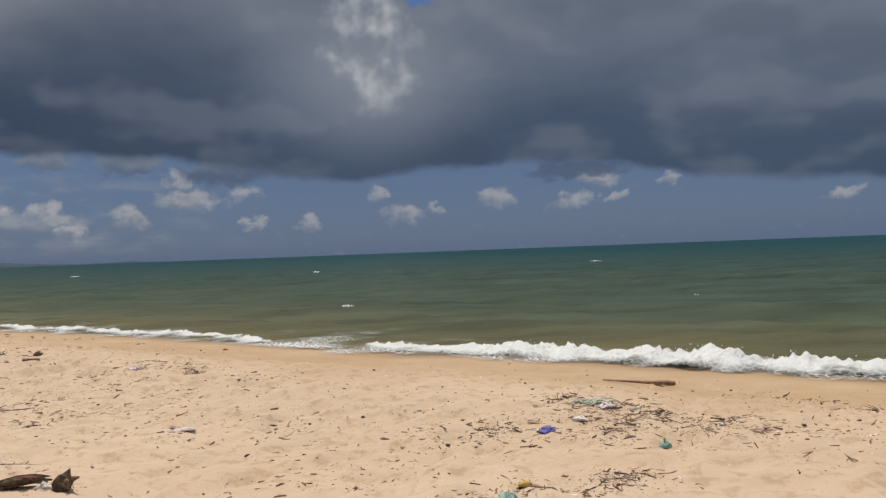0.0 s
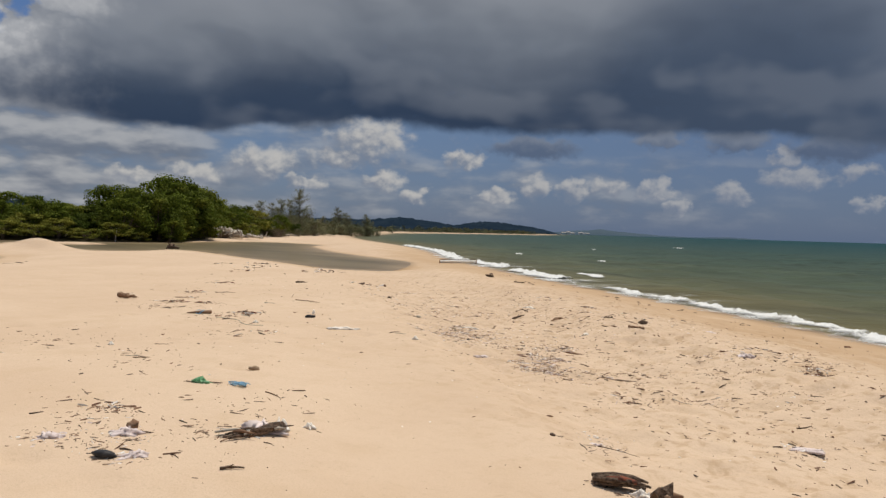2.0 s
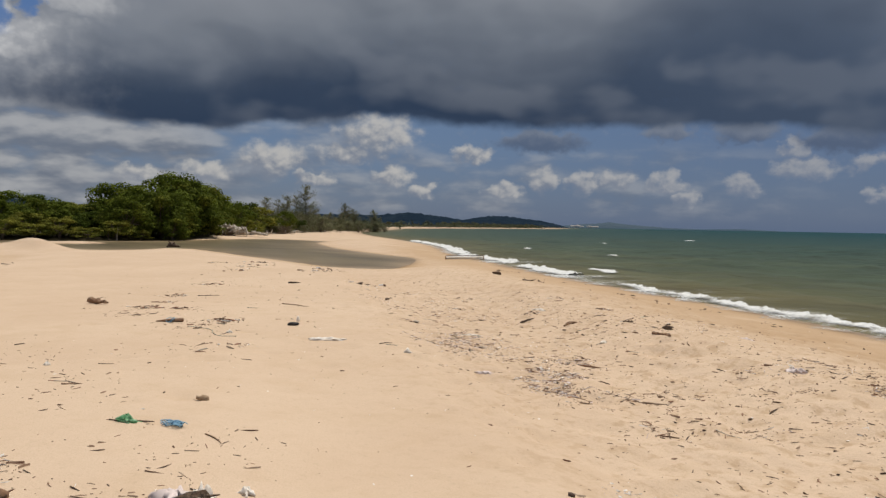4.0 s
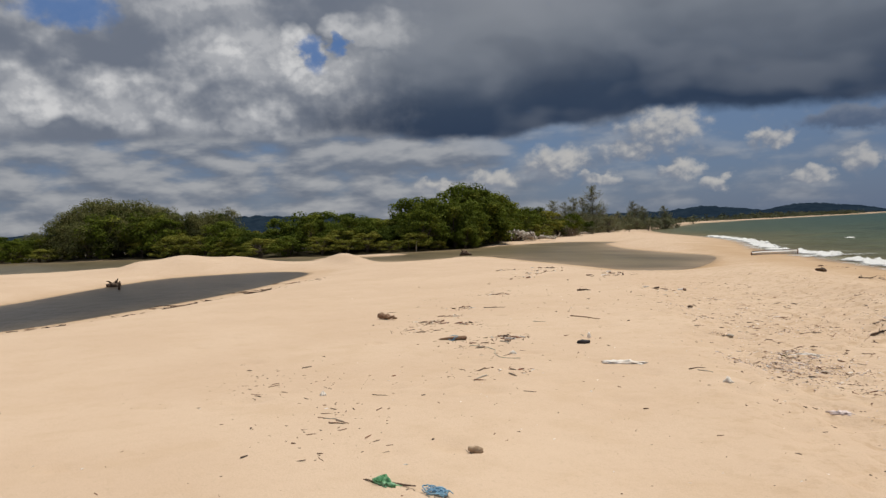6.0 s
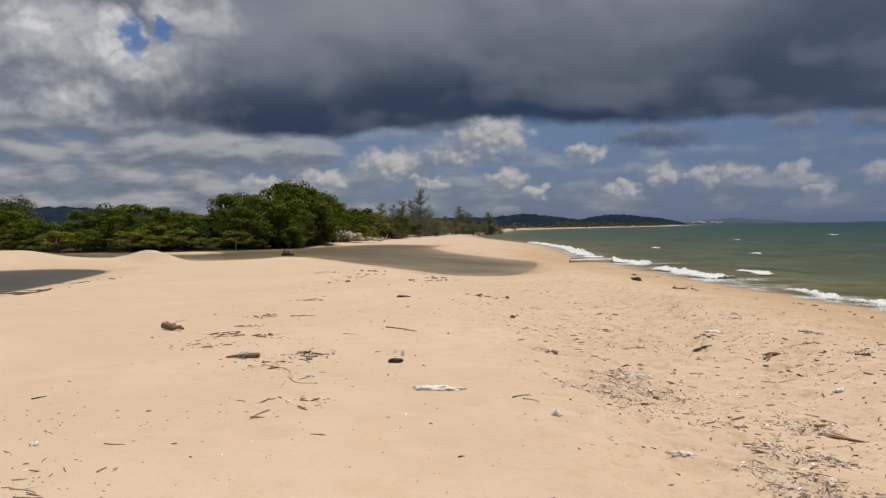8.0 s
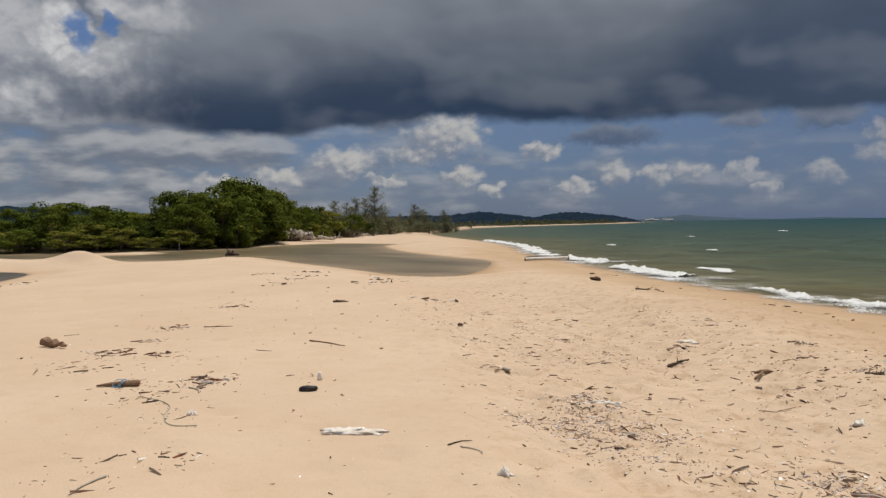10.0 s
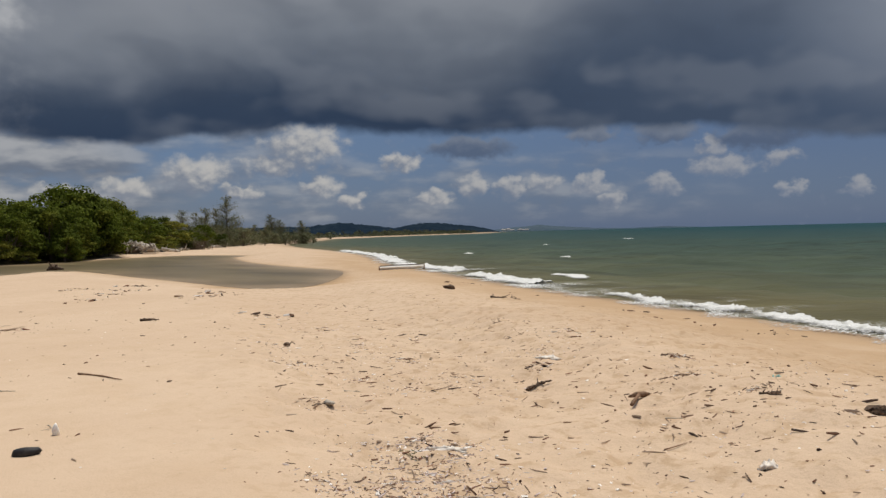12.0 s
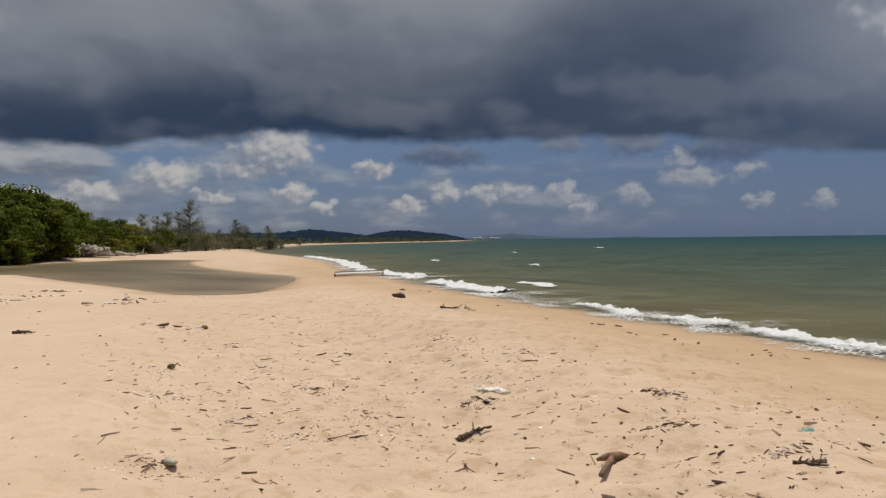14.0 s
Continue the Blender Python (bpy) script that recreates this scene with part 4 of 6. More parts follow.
def crest_el(az):
    return float(np.interp(az, [c[0] for c in CREST], [c[1] for c in CREST])) * (1.08 if 69 < az < 80 else 1.02)


def plant_bank():
    r = np.random.default_rng(44)
    mang = "mangrove_tree"
    protos = [broad_tree(101, 5.0, 2.6, 46, 112, LEAF[0], mang, "dense green mangrove tree on the lagoon bank", 0.06),
              broad_tree(102, 5.0, 2.2, 42, 116, LEAF[2], mang, "dark green mangrove tree on the lagoon bank", 0.08),
              broad_tree(103, 5.0, 3.1, 44, 118, LEAF[1], mang, "yellow-green mangrove tree on the lagoon bank", 0.14, (0.34, 0.5)),
              broad_tree(104, 5.0, 1.35, 38, 112, LEAF[2], "shore_tree", "slender dark shore tree behind the mangroves", 0.15),
              broad_tree(105, 5.0, 2.5, 34, 100, NEEDLE, "beach_shrub", "bushy grey-green shrub at the back of the beach", 0.04),
              broad_tree(106, 5.0, 2.2, 66, 96, LEAF[3], "olive_tree", "tall feathery olive-green tree behind the lagoon", 0.12, (0.65, 0.95), 0.72)]
    first = {}

    def put(k, az, dist, top, width=1.0):
        x, y = at_angle(az, dist)
        z = ground_z(x, y) - 0.05
        s = max(top - z, 1.1) / 5.0
        m = pose(x, y, z, 0, 0, r.uniform(0, 360)) @ Matrix.Diagonal((s * width, s * width, s, 1))
        if k not in first:
            first[k] = True
            protos[k].matrix_world = m
        else:
            copy_thing(protos[k], m)

    az = 58.6
    while az < 99.5:                       # back row makes the crest
        d = bank_dist(az) + r.uniform(6.5, 11)
        top = REF.z + d * math.tan(radians(crest_el(az) * r.uniform(0.84, 1.06)))
        tall = 82 < az < 95
        put(int(r.choice([5, 5, 5, 3] if tall else [0, 1, 2, 1])), az, d, top, r.uniform(0.85, 1.15) * (0.95 if tall else 1.0))
        az += r.uniform(0.5, 0.85) * (0.75 if tall else 1.0)
    az = 58.9
    while az < 99.5:                       # middle row
        d = bank_dist(az) + r.uniform(2.0, 4.8)
        top = REF.z + d * math.tan(radians(crest_el(az))) * r.uniform(0.62, 0.9)
        put(int(r.choice([0, 5, 5, 2] if 83 < az < 94 else [0, 0, 2, 1])), az, d, top * r.uniform(0.75, 0.97), r.uniform(1.0, 1.3))
        az += r.uniform(0.8, 1.3)
    az = 59.6
    while az < 99.5:                       # low fringe over the water
        d = bank_dist(az) + r.uniform(-1.0, 1.6)
        put(int(r.choice([0, 2, 2, 2])), az, d, r.uniform(1.2, 2.7) * (1.15 if az > 80 else 1.0), r.uniform(1.0, 1.7))
        az += r.uniform(1.2, 2.6)
    for az, d, h, k in ((73.2, 78, 4.35, 3), (76.4, 82, 3.4, 3), (90.0, 108, 7.9, 5), (88.0, 109, 7.6, 5), (64.0, 77, 5.15, 0), (66.2, 76, 4.9, 1), (67.4, 75, 4.5, 0), (68.5, 74, 4.0, 1), (69.4, 74, 3.5, 2), (62.2, 84, 4.5, 2), (61.4, 84, 3.7, 2), (62.9, 78, 3.9, 2), (64.2, 72, 3.2, 2), (62.4, 76.5, 2.9, 0), (63.5, 73.5, 3.3, 1), (64.4, 72, 3.9, 0), (65.3, 71, 2.8, 2), (66.0, 71, 3.7, 1), (66.9, 70, 3.0, 0), (67.9, 69, 3.3, 1), (68.8, 68.5, 2.5, 0), (70.2, 69, 2.9, 1), (60.3, 92, 3.6, 0), (60.9, 88, 3.3, 1), (65.1, 79, 5.3, 3), (63.0, 81, 5.1, 3), (61.8, 88, 4.5, 0), (57.6, 96, 3.2, 1), (56.4, 104, 2.9, 0), (55.2, 112, 2.6, 1),
                        (53.8, 118, 2.8, 4), (52.4, 128, 2.6, 4), (51.0, 150, 4.2, 4), (49.8, 165, 4.3, 4), (51.8, 158, 4.2, 4), (50.4, 160, 3.6, 4), (49.1, 175, 2.9, 4), (53.2, 132, 3.0, 4), (55.0, 108, 2.4, 4), (56.2, 106, 2.6, 4), (57.2, 100, 3.2, 4), (58.3, 96, 3.4, 4), (54.4, 122, 3.0, 4)):
        put(k, az, d, h, 1.0)


def plant_beach_oaks():
    protos = [casuarina(s, 8.0, "tall feathery casuarina tree behind the sand bar") for s in (7, 8, 9)]
    protos.append(casuarina(10, 8.0, "low bushy casuarina behind the sand bar", True))
    used = set()
    r = np.random.default_rng(61)
    for az, d, top, k in ((54.9, 132, 8.3, 0), (55.7, 132, 6.4, 1), (56.4, 124, 6.0, 2), (57.1, 122, 6.8, 1), (54.2, 137, 5.4, 2), (57.9, 118, 5.4, 0), (51.9, 165, 5.2, 2),
                          (51.3, 168, 5.6, 1), (49.8, 168, 5.4, 2), (52.4, 160, 4.4, 0), (53.3, 150, 4.2, 1), (58.8, 118, 4.0, 2), (60.1, 112, 4.0, 1), (55.3, 128, 4.6, 2), (56.0, 122, 4.2, 0), (57.5, 118, 4.6, 2), (58.3, 112, 4.0, 1), (54.5, 126, 3.8, 1), (56.8, 116, 3.6, 0), (58.9, 104, 3.9, 3), (58.0, 106, 4.2, 3), (57.2, 108, 4.25, 3), (56.4, 112, 4.2, 3), (55.6, 116, 4.25, 3), (54.7, 120, 3.9, 3), (53.9, 124, 3.4, 3), (59.6, 100, 3.6, 3)):
        x, y = at_angle(az, d)
        z = ground_z(x, y)
        k = 3 if top < 5.7 and az < 53.5 or top < 4.3 else k
        top = top * 1.18 if az < 53.4 else top
        s = (top - z) / 8.0
        wide = s * (1.35 if top < 5 else 1.1)
        m = pose(x, y, z, 0, 0, r.uniform(0, 360)) @ Matrix.Diagonal((wide, wide, s, 1))
        if k in used:
            copy_thing(protos[k], m)
        else:
            used.add(k)
            protos[k].matrix_world = m


plant_bank()
plant_beach_oaks()

# ---------------------------------------------------------------- surf
def shore_samples(gap, x_hi, x_lo):
    P = np.array(smooth_line(SHORE[3:17], 0.4, limit=2000))
    P = P[(P[:, 0] < x_hi) & (P[:, 0] > x_lo)]
    s = np.concatenate([[0], np.cumsum(np.hypot(*np.diff(P, axis=0).T))])
    at = np.arange(0, s[-1], gap)
    Q = np.stack([np.interp(at, s, P[:, 0]), np.interp(at, s, P[:, 1])], -1)
    d = np.gradient(Q, axis=0)
    d /= np.hypot(d[:, 0], d[:, 1])[:, None]
    return at, Q, np.stack([d[:, 1], -d[:, 0]], -1)          # arc length, place, seaward normal


def wobble(s, seed, lo, hi, count=9):
    r = np.random.default_rng(seed)
    return sum(np.sin(s * 2 * math.pi / L + p) for L, p in zip(np.exp(r.uniform(math.log(lo), math.log(hi), count)), r.uniform(0, 6.28, count))) / math.sqrt(count / 2) * 0.5


def breaker(name, label, seed, offset, height, x_hi, x_lo, duty, tall=None, width=0.55):
    """A tumbling line of white water, broken into lengths, heaped into soft boiling lumps."""
    s, Q, N = shore_samples(0.06, x_hi, x_lo)
    r = np.random.default_rng(seed)
    on = s_step(wobble(s, seed + 1, 5.0, 22.0) + duty, -0.25, 0.35)
    if tall is not None:
        on = np.maximum(on, 0.95 * s_step(Q[:, 0], -0.4, 1.4)) * (0.72 + 0.28 * s_step(Q[:, 0], -3, 0.5))
    h = height * on * np.maximum(0.3, 0.9 + 0.32 * wobble(s, seed + 2, 0.7, 5.0))
    if tall is not None:
        h = h * (1 + tall * s_step(Q[:, 0], -0.2, 2.6))
    off = offset + 0.30 * wobble(s, seed + 3, 3.0, 12.0)
    cols = 15
    lean = np.linspace(-1.15, 0.6, cols)
    prof = np.sin(math.pi * np.linspace(0, 1, cols) ** 1.25) ** 0.9
    spread_w = width * (0.5 + 0.8 * h / max(height, 0.01))
    verts = np.zeros((len(s), cols, 3))
    boil = np.array([[noise.noise(Vector((q * 2.1, j * 0.33, seed))) + 0.55 * noise.noise(Vector((q * 5.3, j * 0.8, seed + 9.0))) + 0.45 * noise.noise(Vector((q * 11.0, j * 1.3, seed + 4.0))) + 0.40 * noise.noise(Vector((q * 27.0, j * 2.3, seed + 2.0)))
                      for j in range(cols)] for q in s])
    for j in range(cols):
        o = off + lean[j] * spread_w + 0.10 * boil[:, j] * width
        verts[:, j, 0] = Q[:, 0] + N[:, 0] * o
        verts[:, j, 1] = Q[:, 1] + N[:, 1] * o
        verts[:, j, 2] = SEA_Z - 0.03 + (h * prof[j] * np.maximum(0.1, 0.9 + 0.95 * boil[:, j]) + 0.035 * on)
        verts[:, j, 2] = np.maximum(verts[:, j, 2], ground_z(verts[:, j, 0], verts[:, j, 1]) + 0.012)
    keep = on > 0.04
    n, faces = len(s), []
    for i in range(n - 1):
        if keep[i] and keep[i + 1]:
            for j in range(cols - 1):
                faces.append((i * cols + j, i * cols + j + 1, (i + 1) * cols + j + 1, (i + 1) * cols + j))
    V = list(verts.reshape(-1, 3))
    # flecks of spray thrown off the crest
    for i in np.where(h > 0.13)[0]:
        for _ in range(int(r.integers(0, 7))):
            c = verts[i, 8] + np.array([r.normal() * 0.10, r.normal() * 0.10, abs(r.normal()) * 0.22 * h[i] - 0.02])
            q = r.uniform(0.004, 0.014)
            b = len(V)
            V += [c + q * np.array(p) for p in ((1, 0, -0.6), (-0.6, 0.9, -0.5), (-0.5, -0.9, -0.6), (0, 0, 1.1))]
            faces += [(b, b + 1, b + 3), (b + 1, b + 2, b + 3), (b + 2, b, b + 3), (b, b + 2, b + 1)]
    ob = mesh_object(name, V, faces, BOIL, smooth=True)
    cov = np.full(len(V), 1.0)
    cov[:n * cols] = (on[:, None] * (0.15 + 0.85 * prof[None, :]) + 0.22 * boil + 0.05).ravel()
    ob.data.attributes.new("cover", "FLOAT", "POINT").data.foreach_set("value", cov.astype(np.float32))
    return tagged(ob, label, "wave", kind="stuff")


def swash():
    s, Q, N = shore_samples(0.16, 16, -62)
    offs = np.array([-0.75, -0.5, -0.25, 0.0, 0.3, 0.7, 1.2, 1.9, 2.7, 3.6])
    cover = np.array([-0.25, 0.15, 0.32, 0.28, 0.18, 0.10, 0.0, -0.08, -0.2, -0.5])
    edge = 0.38 * wobble(s, 71, 1.2, 6.0)
    verts, cov = np.zeros((len(s), len(offs), 3)), np.zeros((len(s), len(offs)))
    for j, o in enumerate(offs):
        x, y = Q[:, 0] + N[:, 0] * (o + edge * (1 - j / 9)), Q[:, 1] + N[:, 1] * (o + edge * (1 - j / 9))
        verts[:, j] = np.stack([x, y, np.maximum(ground_z(x, y) + 0.012, SEA_Z + 0.05)], -1)
        cov[:, j] = cover[j] + 0.28 * wobble(s, 73, 2.0, 14.0)
    n, c = cov.shape
    faces = [(i * c + j, i * c + j + 1, (i + 1) * c + j + 1, (i + 1) * c + j) for i in range(n - 1) for j in range(c - 1)]
    ob = mesh_object("swash_foam", verts.reshape(-1, 3), faces, LACE, smooth=True)
    ob.data.attributes.new("cover", "FLOAT", "POINT").data.foreach_set("value", cov.ravel().astype(np.float32))
    return tagged(ob, "thin lacy foam of spent waves along the waterline", "foam", kind="stuff")


def whitecap(x, y, length, turn, seed):
    """A small spilling crest out on the sea."""
    r = np.random.default_rng(seed)
    rows, cols = 26, 9
    verts, faces = [], []
    for i in range(rows):
        q = i / (rows - 1)
        w = 0.26 * length * math.sin(math.pi * q) ** 0.7 * r.uniform(0.7, 1.2) + 0.02
        h = 0.10 * math.sin(math.pi * q) ** 0.6 * r.uniform(0.7, 1.25)
        for j in range(cols):
            k = j / (cols - 1)
            verts.append(((q - 0.5) * length, (k - 0.35) * w + 0.12 * math.sin(q * 5 + seed), -0.06 + h * math.sin(math.pi * k) ** 0.8 * r.uniform(0.75, 1.25)))
    for i in range(rows - 1):
        for j in range(cols - 1):
            faces.append((i * cols + j, i * cols + j + 1, (i + 1) * cols + j + 1, (i + 1) * cols + j))
    ob = mesh_object("whitecap", verts, faces, LACE, smooth=True)
    q, k = np.meshgrid(np.linspace(0, 1, rows), np.linspace(0, 1, cols), indexing="ij")
    cov = -0.05 + 0.9 * np.sin(math.pi * q) ** 0.6 * np.sin(math.pi * np.clip(k * 1.25, 0, 1)) ** 0.5
    ob.data.attributes.new("cover", "FLOAT", "POINT").data.foreach_set("value", cov.ravel().astype(np.float32))
    ob.matrix_world = pose(x, y, SEA_Z + 0.03, 0, 0, turn) @ Matrix.Scale(0.75, 4)
    return tagged(ob, "small white breaking crest on the green sea", "wave", "whitecaps")


breaker("surf", "white surf breaking on the sand", 5, 0.55, 0.115, 16, -20, 0.5, 0.75)
breaker("surf", "low white surf along the sand bar", 25, 0.7, 0.12, -18, -64, 0.45)
breaker("surf_outer", "second broken line of white water behind the surf", 47, 3.2, 0.045, 10, -62, -0.78, None, 0.4)
swash()
for i, (x, y, length) in enumerate(((-41, 52, 2.9), (-29, 46, 1.9), (-9, 52, 2.2), (-52, 80, 4.0), (-16, 86, 3.6), (-4, 27, 0.8), (-19, 36, 1.8),
                                    (-60, 118, 5.5), (16, 90, 3.0), (8, 26, 0.7))):
    whitecap(x, y, length, -33 + 9 * math.sin(i * 2.3), 300 + i)


# ---------------------------------------------------------------- materials of the flotsam
DARK_WOOD = material("wet_dark_driftwood", (0.125, 0.080, 0.052), 0.85, [(14, (0.24, 0.18, 0.13), 0.5, 0.7), (60, (0.05, 0.034, 0.024), 0.45, 0.65)], (45, 0.012))
BROWN_WOOD = material("brown_driftwood", (0.25, 0.145, 0.085), 0.85, [(9, (0.36, 0.25, 0.165), 0.45, 0.7), (50, (0.11, 0.075, 0.05), 0.5, 0.7)], (50, 0.008))
GREY_WOOD = material("bleached_driftwood", (0.46, 0.41, 0.34), 0.85, [(6, (0.33, 0.28, 0.22), 0.45, 0.7), (40, (0.2, 0.16, 0.12), 0.58, 0.75)], (30, 0.01))
PALE_WOOD = material("sun_white_driftwood", (0.64, 0.59, 0.51), 0.85, [(2.5, (0.40, 0.33, 0.25), 0.45, 0.6), (9, (0.12, 0.09, 0.065), 0.56, 0.66)], (12, 0.03))
LOG_WOOD = material("white_bleached_log", (0.86, 0.83, 0.77), 0.8, [(2.2, (0.76, 0.70, 0.60), 0.5, 0.7), (12, (0.3, 0.24, 0.18), 0.62, 0.75)], (10, 0.03))
CHAR = material("charred_wood", (0.022, 0.022, 0.024), 0.6, [(12, (0.05, 0.045, 0.045), 0.5, 0.7)], (40, 0.006))
RED_WOOD = material("rusty_red_bark", (0.24, 0.075, 0.04), 0.85, [(20, (0.1, 0.045, 0.03), 0.45, 0.65)], (40, 0.006))
SHELL = material("shell_and_foam_bits", (0.84, 0.80, 0.74), 0.6, [(30, (0.68, 0.60, 0.54), 0.5, 0.7)], None, island=0.2)
HUSK = material("dry_brown_litter", (0.190, 0.098, 0.060), 0.9, [(8, (0.28, 0.185, 0.125), 0.45, 0.65)], None, island=0.5)
GREY_BITS = material("dry_grey_litter", (0.30, 0.215, 0.150), 0.9, [(8, (0.42, 0.33, 0.25), 0.45, 0.65)], None, island=0.4)
BLACK_BITS = material("dark_seed_litter", (0.085, 0.055, 0.040), 0.85, None, None, island=0.5)
WHITE_BAG = material("dirty_white_plastic", (0.80, 0.74, 0.66), 0.55, [(10, (0.62, 0.53, 0.43), 0.45, 0.68)], (25, 0.01))
BLUE_BAG = material("blue_plastic", (0.13, 0.12, 0.40), 0.5, [(18, (0.17, 0.17, 0.50), 0.45, 0.65)], None)
TEAL_BAG = material("faded_teal_plastic", (0.22, 0.40, 0.34), 0.5, [(14, (0.38, 0.50, 0.44), 0.45, 0.7)], None)
GREEN_NET = material("green_net", (0.10, 0.30, 0.13), 0.6, [(30, (0.22, 0.42, 0.24), 0.45, 0.65)], None)
BLUE_NET = material("blue_net", (0.16, 0.32, 0.46), 0.6, [(30, (0.22, 0.4, 0.52), 0.45, 0.65)], None)
LILAC_BAG = material("pale_lilac_plastic", (0.70, 0.60, 0.57), 0.5, [(20, (0.52, 0.42, 0.39), 0.45, 0.7)], None)
YELLOW_BIT = material("yellow_plastic", (0.62, 0.40, 0.08), 0.5, [(20, (0.7, 0.5, 0.2), 0.45, 0.7)], None)
TAN_HUSK = material("tan_husk", (0.40, 0.285, 0.18), 0.9, [(18, (0.30, 0.20, 0.12), 0.45, 0.65)], (40, 0.006))
PALE_NET = material("pale_net", (0.56, 0.57, 0.46), 0.6, [(30, (0.4, 0.44, 0.32), 0.45, 0.65)], None)
WEED = material("olive_weed", (0.15, 0.135, 0.06), 0.9, [(15, (0.10, 0.11, 0.035), 0.45, 0.7)], None, island=0.3)


# ---------------------------------------------------------------- kinds of flotsam
def rest(ob, x, y, turn=0.0, sink=0.0, tip=0.0):
    ob.matrix_world = pose(x, y, ground_z(x, y) - sink, 0, tip, turn)
    return ob


def branch(name, label, x, y, length, thick, turn, mat, seed, twigs=0, bend=0.12, sides=7, taper=0.35, category="driftwood", group=""):
    """A weathered stick lying on the sand, with side twigs where it has them."""
    r = np.random.default_rng(seed)
    v, f = [], []
    n = 7 if thick < 0.025 else 15
    way = Vector((math.cos(radians(turn)), math.sin(radians(turn)))) * length * 0.5
    ends = [ground_z(x + k * way.x, y + k * way.y) for k in (-1, 1)]
    mid = ground_z(x, y)
    pts, rad = [], []
    for i in range(n):
        q = i / (n - 1)
        pts.append(((q - 0.5) * length, bend * length * math.sin(q * math.pi * r.uniform(0.8, 1.2)) + r.normal() * thick * 0.25, thick * 0.45 + r.uniform(0, 0.25) * thick + ends[0] + (ends[1] - ends[0]) * q - mid))
        rad.append(thick * 0.5 * (1 - (1 - taper) * q) * r.uniform(0.85, 1.15))
    tube(v, f, pts, rad, sides)
    for _ in range(twigs):
        k = int(r.integers(1, n - 1))
        p, a = Vector(pts[k]), r.uniform(0.4, 1.2) * r.choice((-1, 1))
        L = length * r.uniform(0.15, 0.45)
        tube(v, f, [p, p + Vector((math.cos(a) * L * 0.5, math.sin(a) * L * 0.5, thick * r.uniform(0, 1.2))), p + Vector((math.cos(a * 1.25) * L, math.sin(a * 1.25) * L, thick * r.uniform(0, 2.0)))],
             [thick * 0.26, thick * 0.18, thick * 0.08], 5)
    if thick >= 0.025:
        off = Vector((seed * 1.7, seed * 0.9, 0.0))
        for k, p in enumerate(v):
            w = Vector((p.x / thick * 0.5, p.y / thick * 1.6, p.z / thick * 1.6)) + off
            v[k] = p + Vector((0.0, 0.3 * thick * noise.noise(w) + 0.14 * thick * noise.noise(w * 2.7), 0.26 * thick * noise.noise(w + off) + 0.12 * thick * noise.noise(w * 3.1)))
    ob = mesh_object(name, v, f, mat, smooth=thick < 0.025)
    rest(ob, x, y, turn, thick * 0.12)
    return tagged(ob, label, category, group)


def lump_mesh(seed, sx, sy, sz, rough=0.25, detail=2):
    bm = bmesh.new()
    bmesh.ops.create_icosphere(bm, subdivisions=detail, radius=0.5)
    off = Vector((seed * 3.7, seed * 1.3, seed * 2.1))
    for v in bm.verts:
        k = 1 + rough * 1.6 * noise.noise(v.co * 2.3 + off) + rough * noise.noise(v.co * 6.1 + off)
        v.co = Vector((v.co.x * k * sx, v.co.y * k * sy, max(v.co.z * k * sz, -sz * 0.36)))
    return bm


def lump(name, label, x, y, size, turn, mat, seed, rough=0.25, category="debris", group="", detail=2):
    ob = part(name, lump_mesh(seed, *size, rough, detail), mat)
    rest(ob, x, y, turn)
    ob.location.z += size[2] * 0.3
    return tagged(ob, label, category, group)


def crumple(name, label, x, y, sx, sy, height, turn, mat, seed, category="plastic scrap", group=""):
    """A crumpled plastic sheet, folded over on itself."""
    n = 15
    bm = bmesh.new()
    rows = []
    off = Vector((seed * 1.9, seed * 0.7, 0))
    for i in range(n):
        row = []
        for j in range(n):
            a, b = i / (n - 1) - 0.5, j / (n - 1) - 0.5
            p = Vector((a * 3.2, b * 3.2, 0)) + off
            edge = 1 + 0.75 * noise.noise(p * 1.1) + 0.22 * noise.noise(p * 2.9 + off)
            z = height * (0.06 + max(0.0, 1 - 3.0 * (a * a + b * b)) * (0.35 + 1.2 * abs(noise.noise(p * 1.5)) + 0.4 * abs(noise.noise(p * 2.8))) + 0.12 * abs(noise.noise(p * 3.6)))
            row.append(bm.verts.new((a * sx * edge + 0.1 * sx * noise.noise(p * 2.5), b * sy * edge + 0.1 * sy * noise.noise(p * 2.1 + off), max(z, 0.002))))
        rows.append(row)
    for i in range(n - 1):
        for j in range(n - 1):
            bm.faces.new((rows[i][j], rows[i + 1][j], rows[i + 1][j + 1], rows[i][j + 1]))
    ext = bmesh.ops.extrude_face_region(bm, geom=bm.faces[:])
    for g in ext["geom"]:
        if isinstance(g, bmesh.types.BMVert):
            g.co.z = max(g.co.z - 0.012, -0.01)
    ob = part(name, bm, mat)
    rest(ob, x, y, turn)
    return tagged(ob, label, category, group)


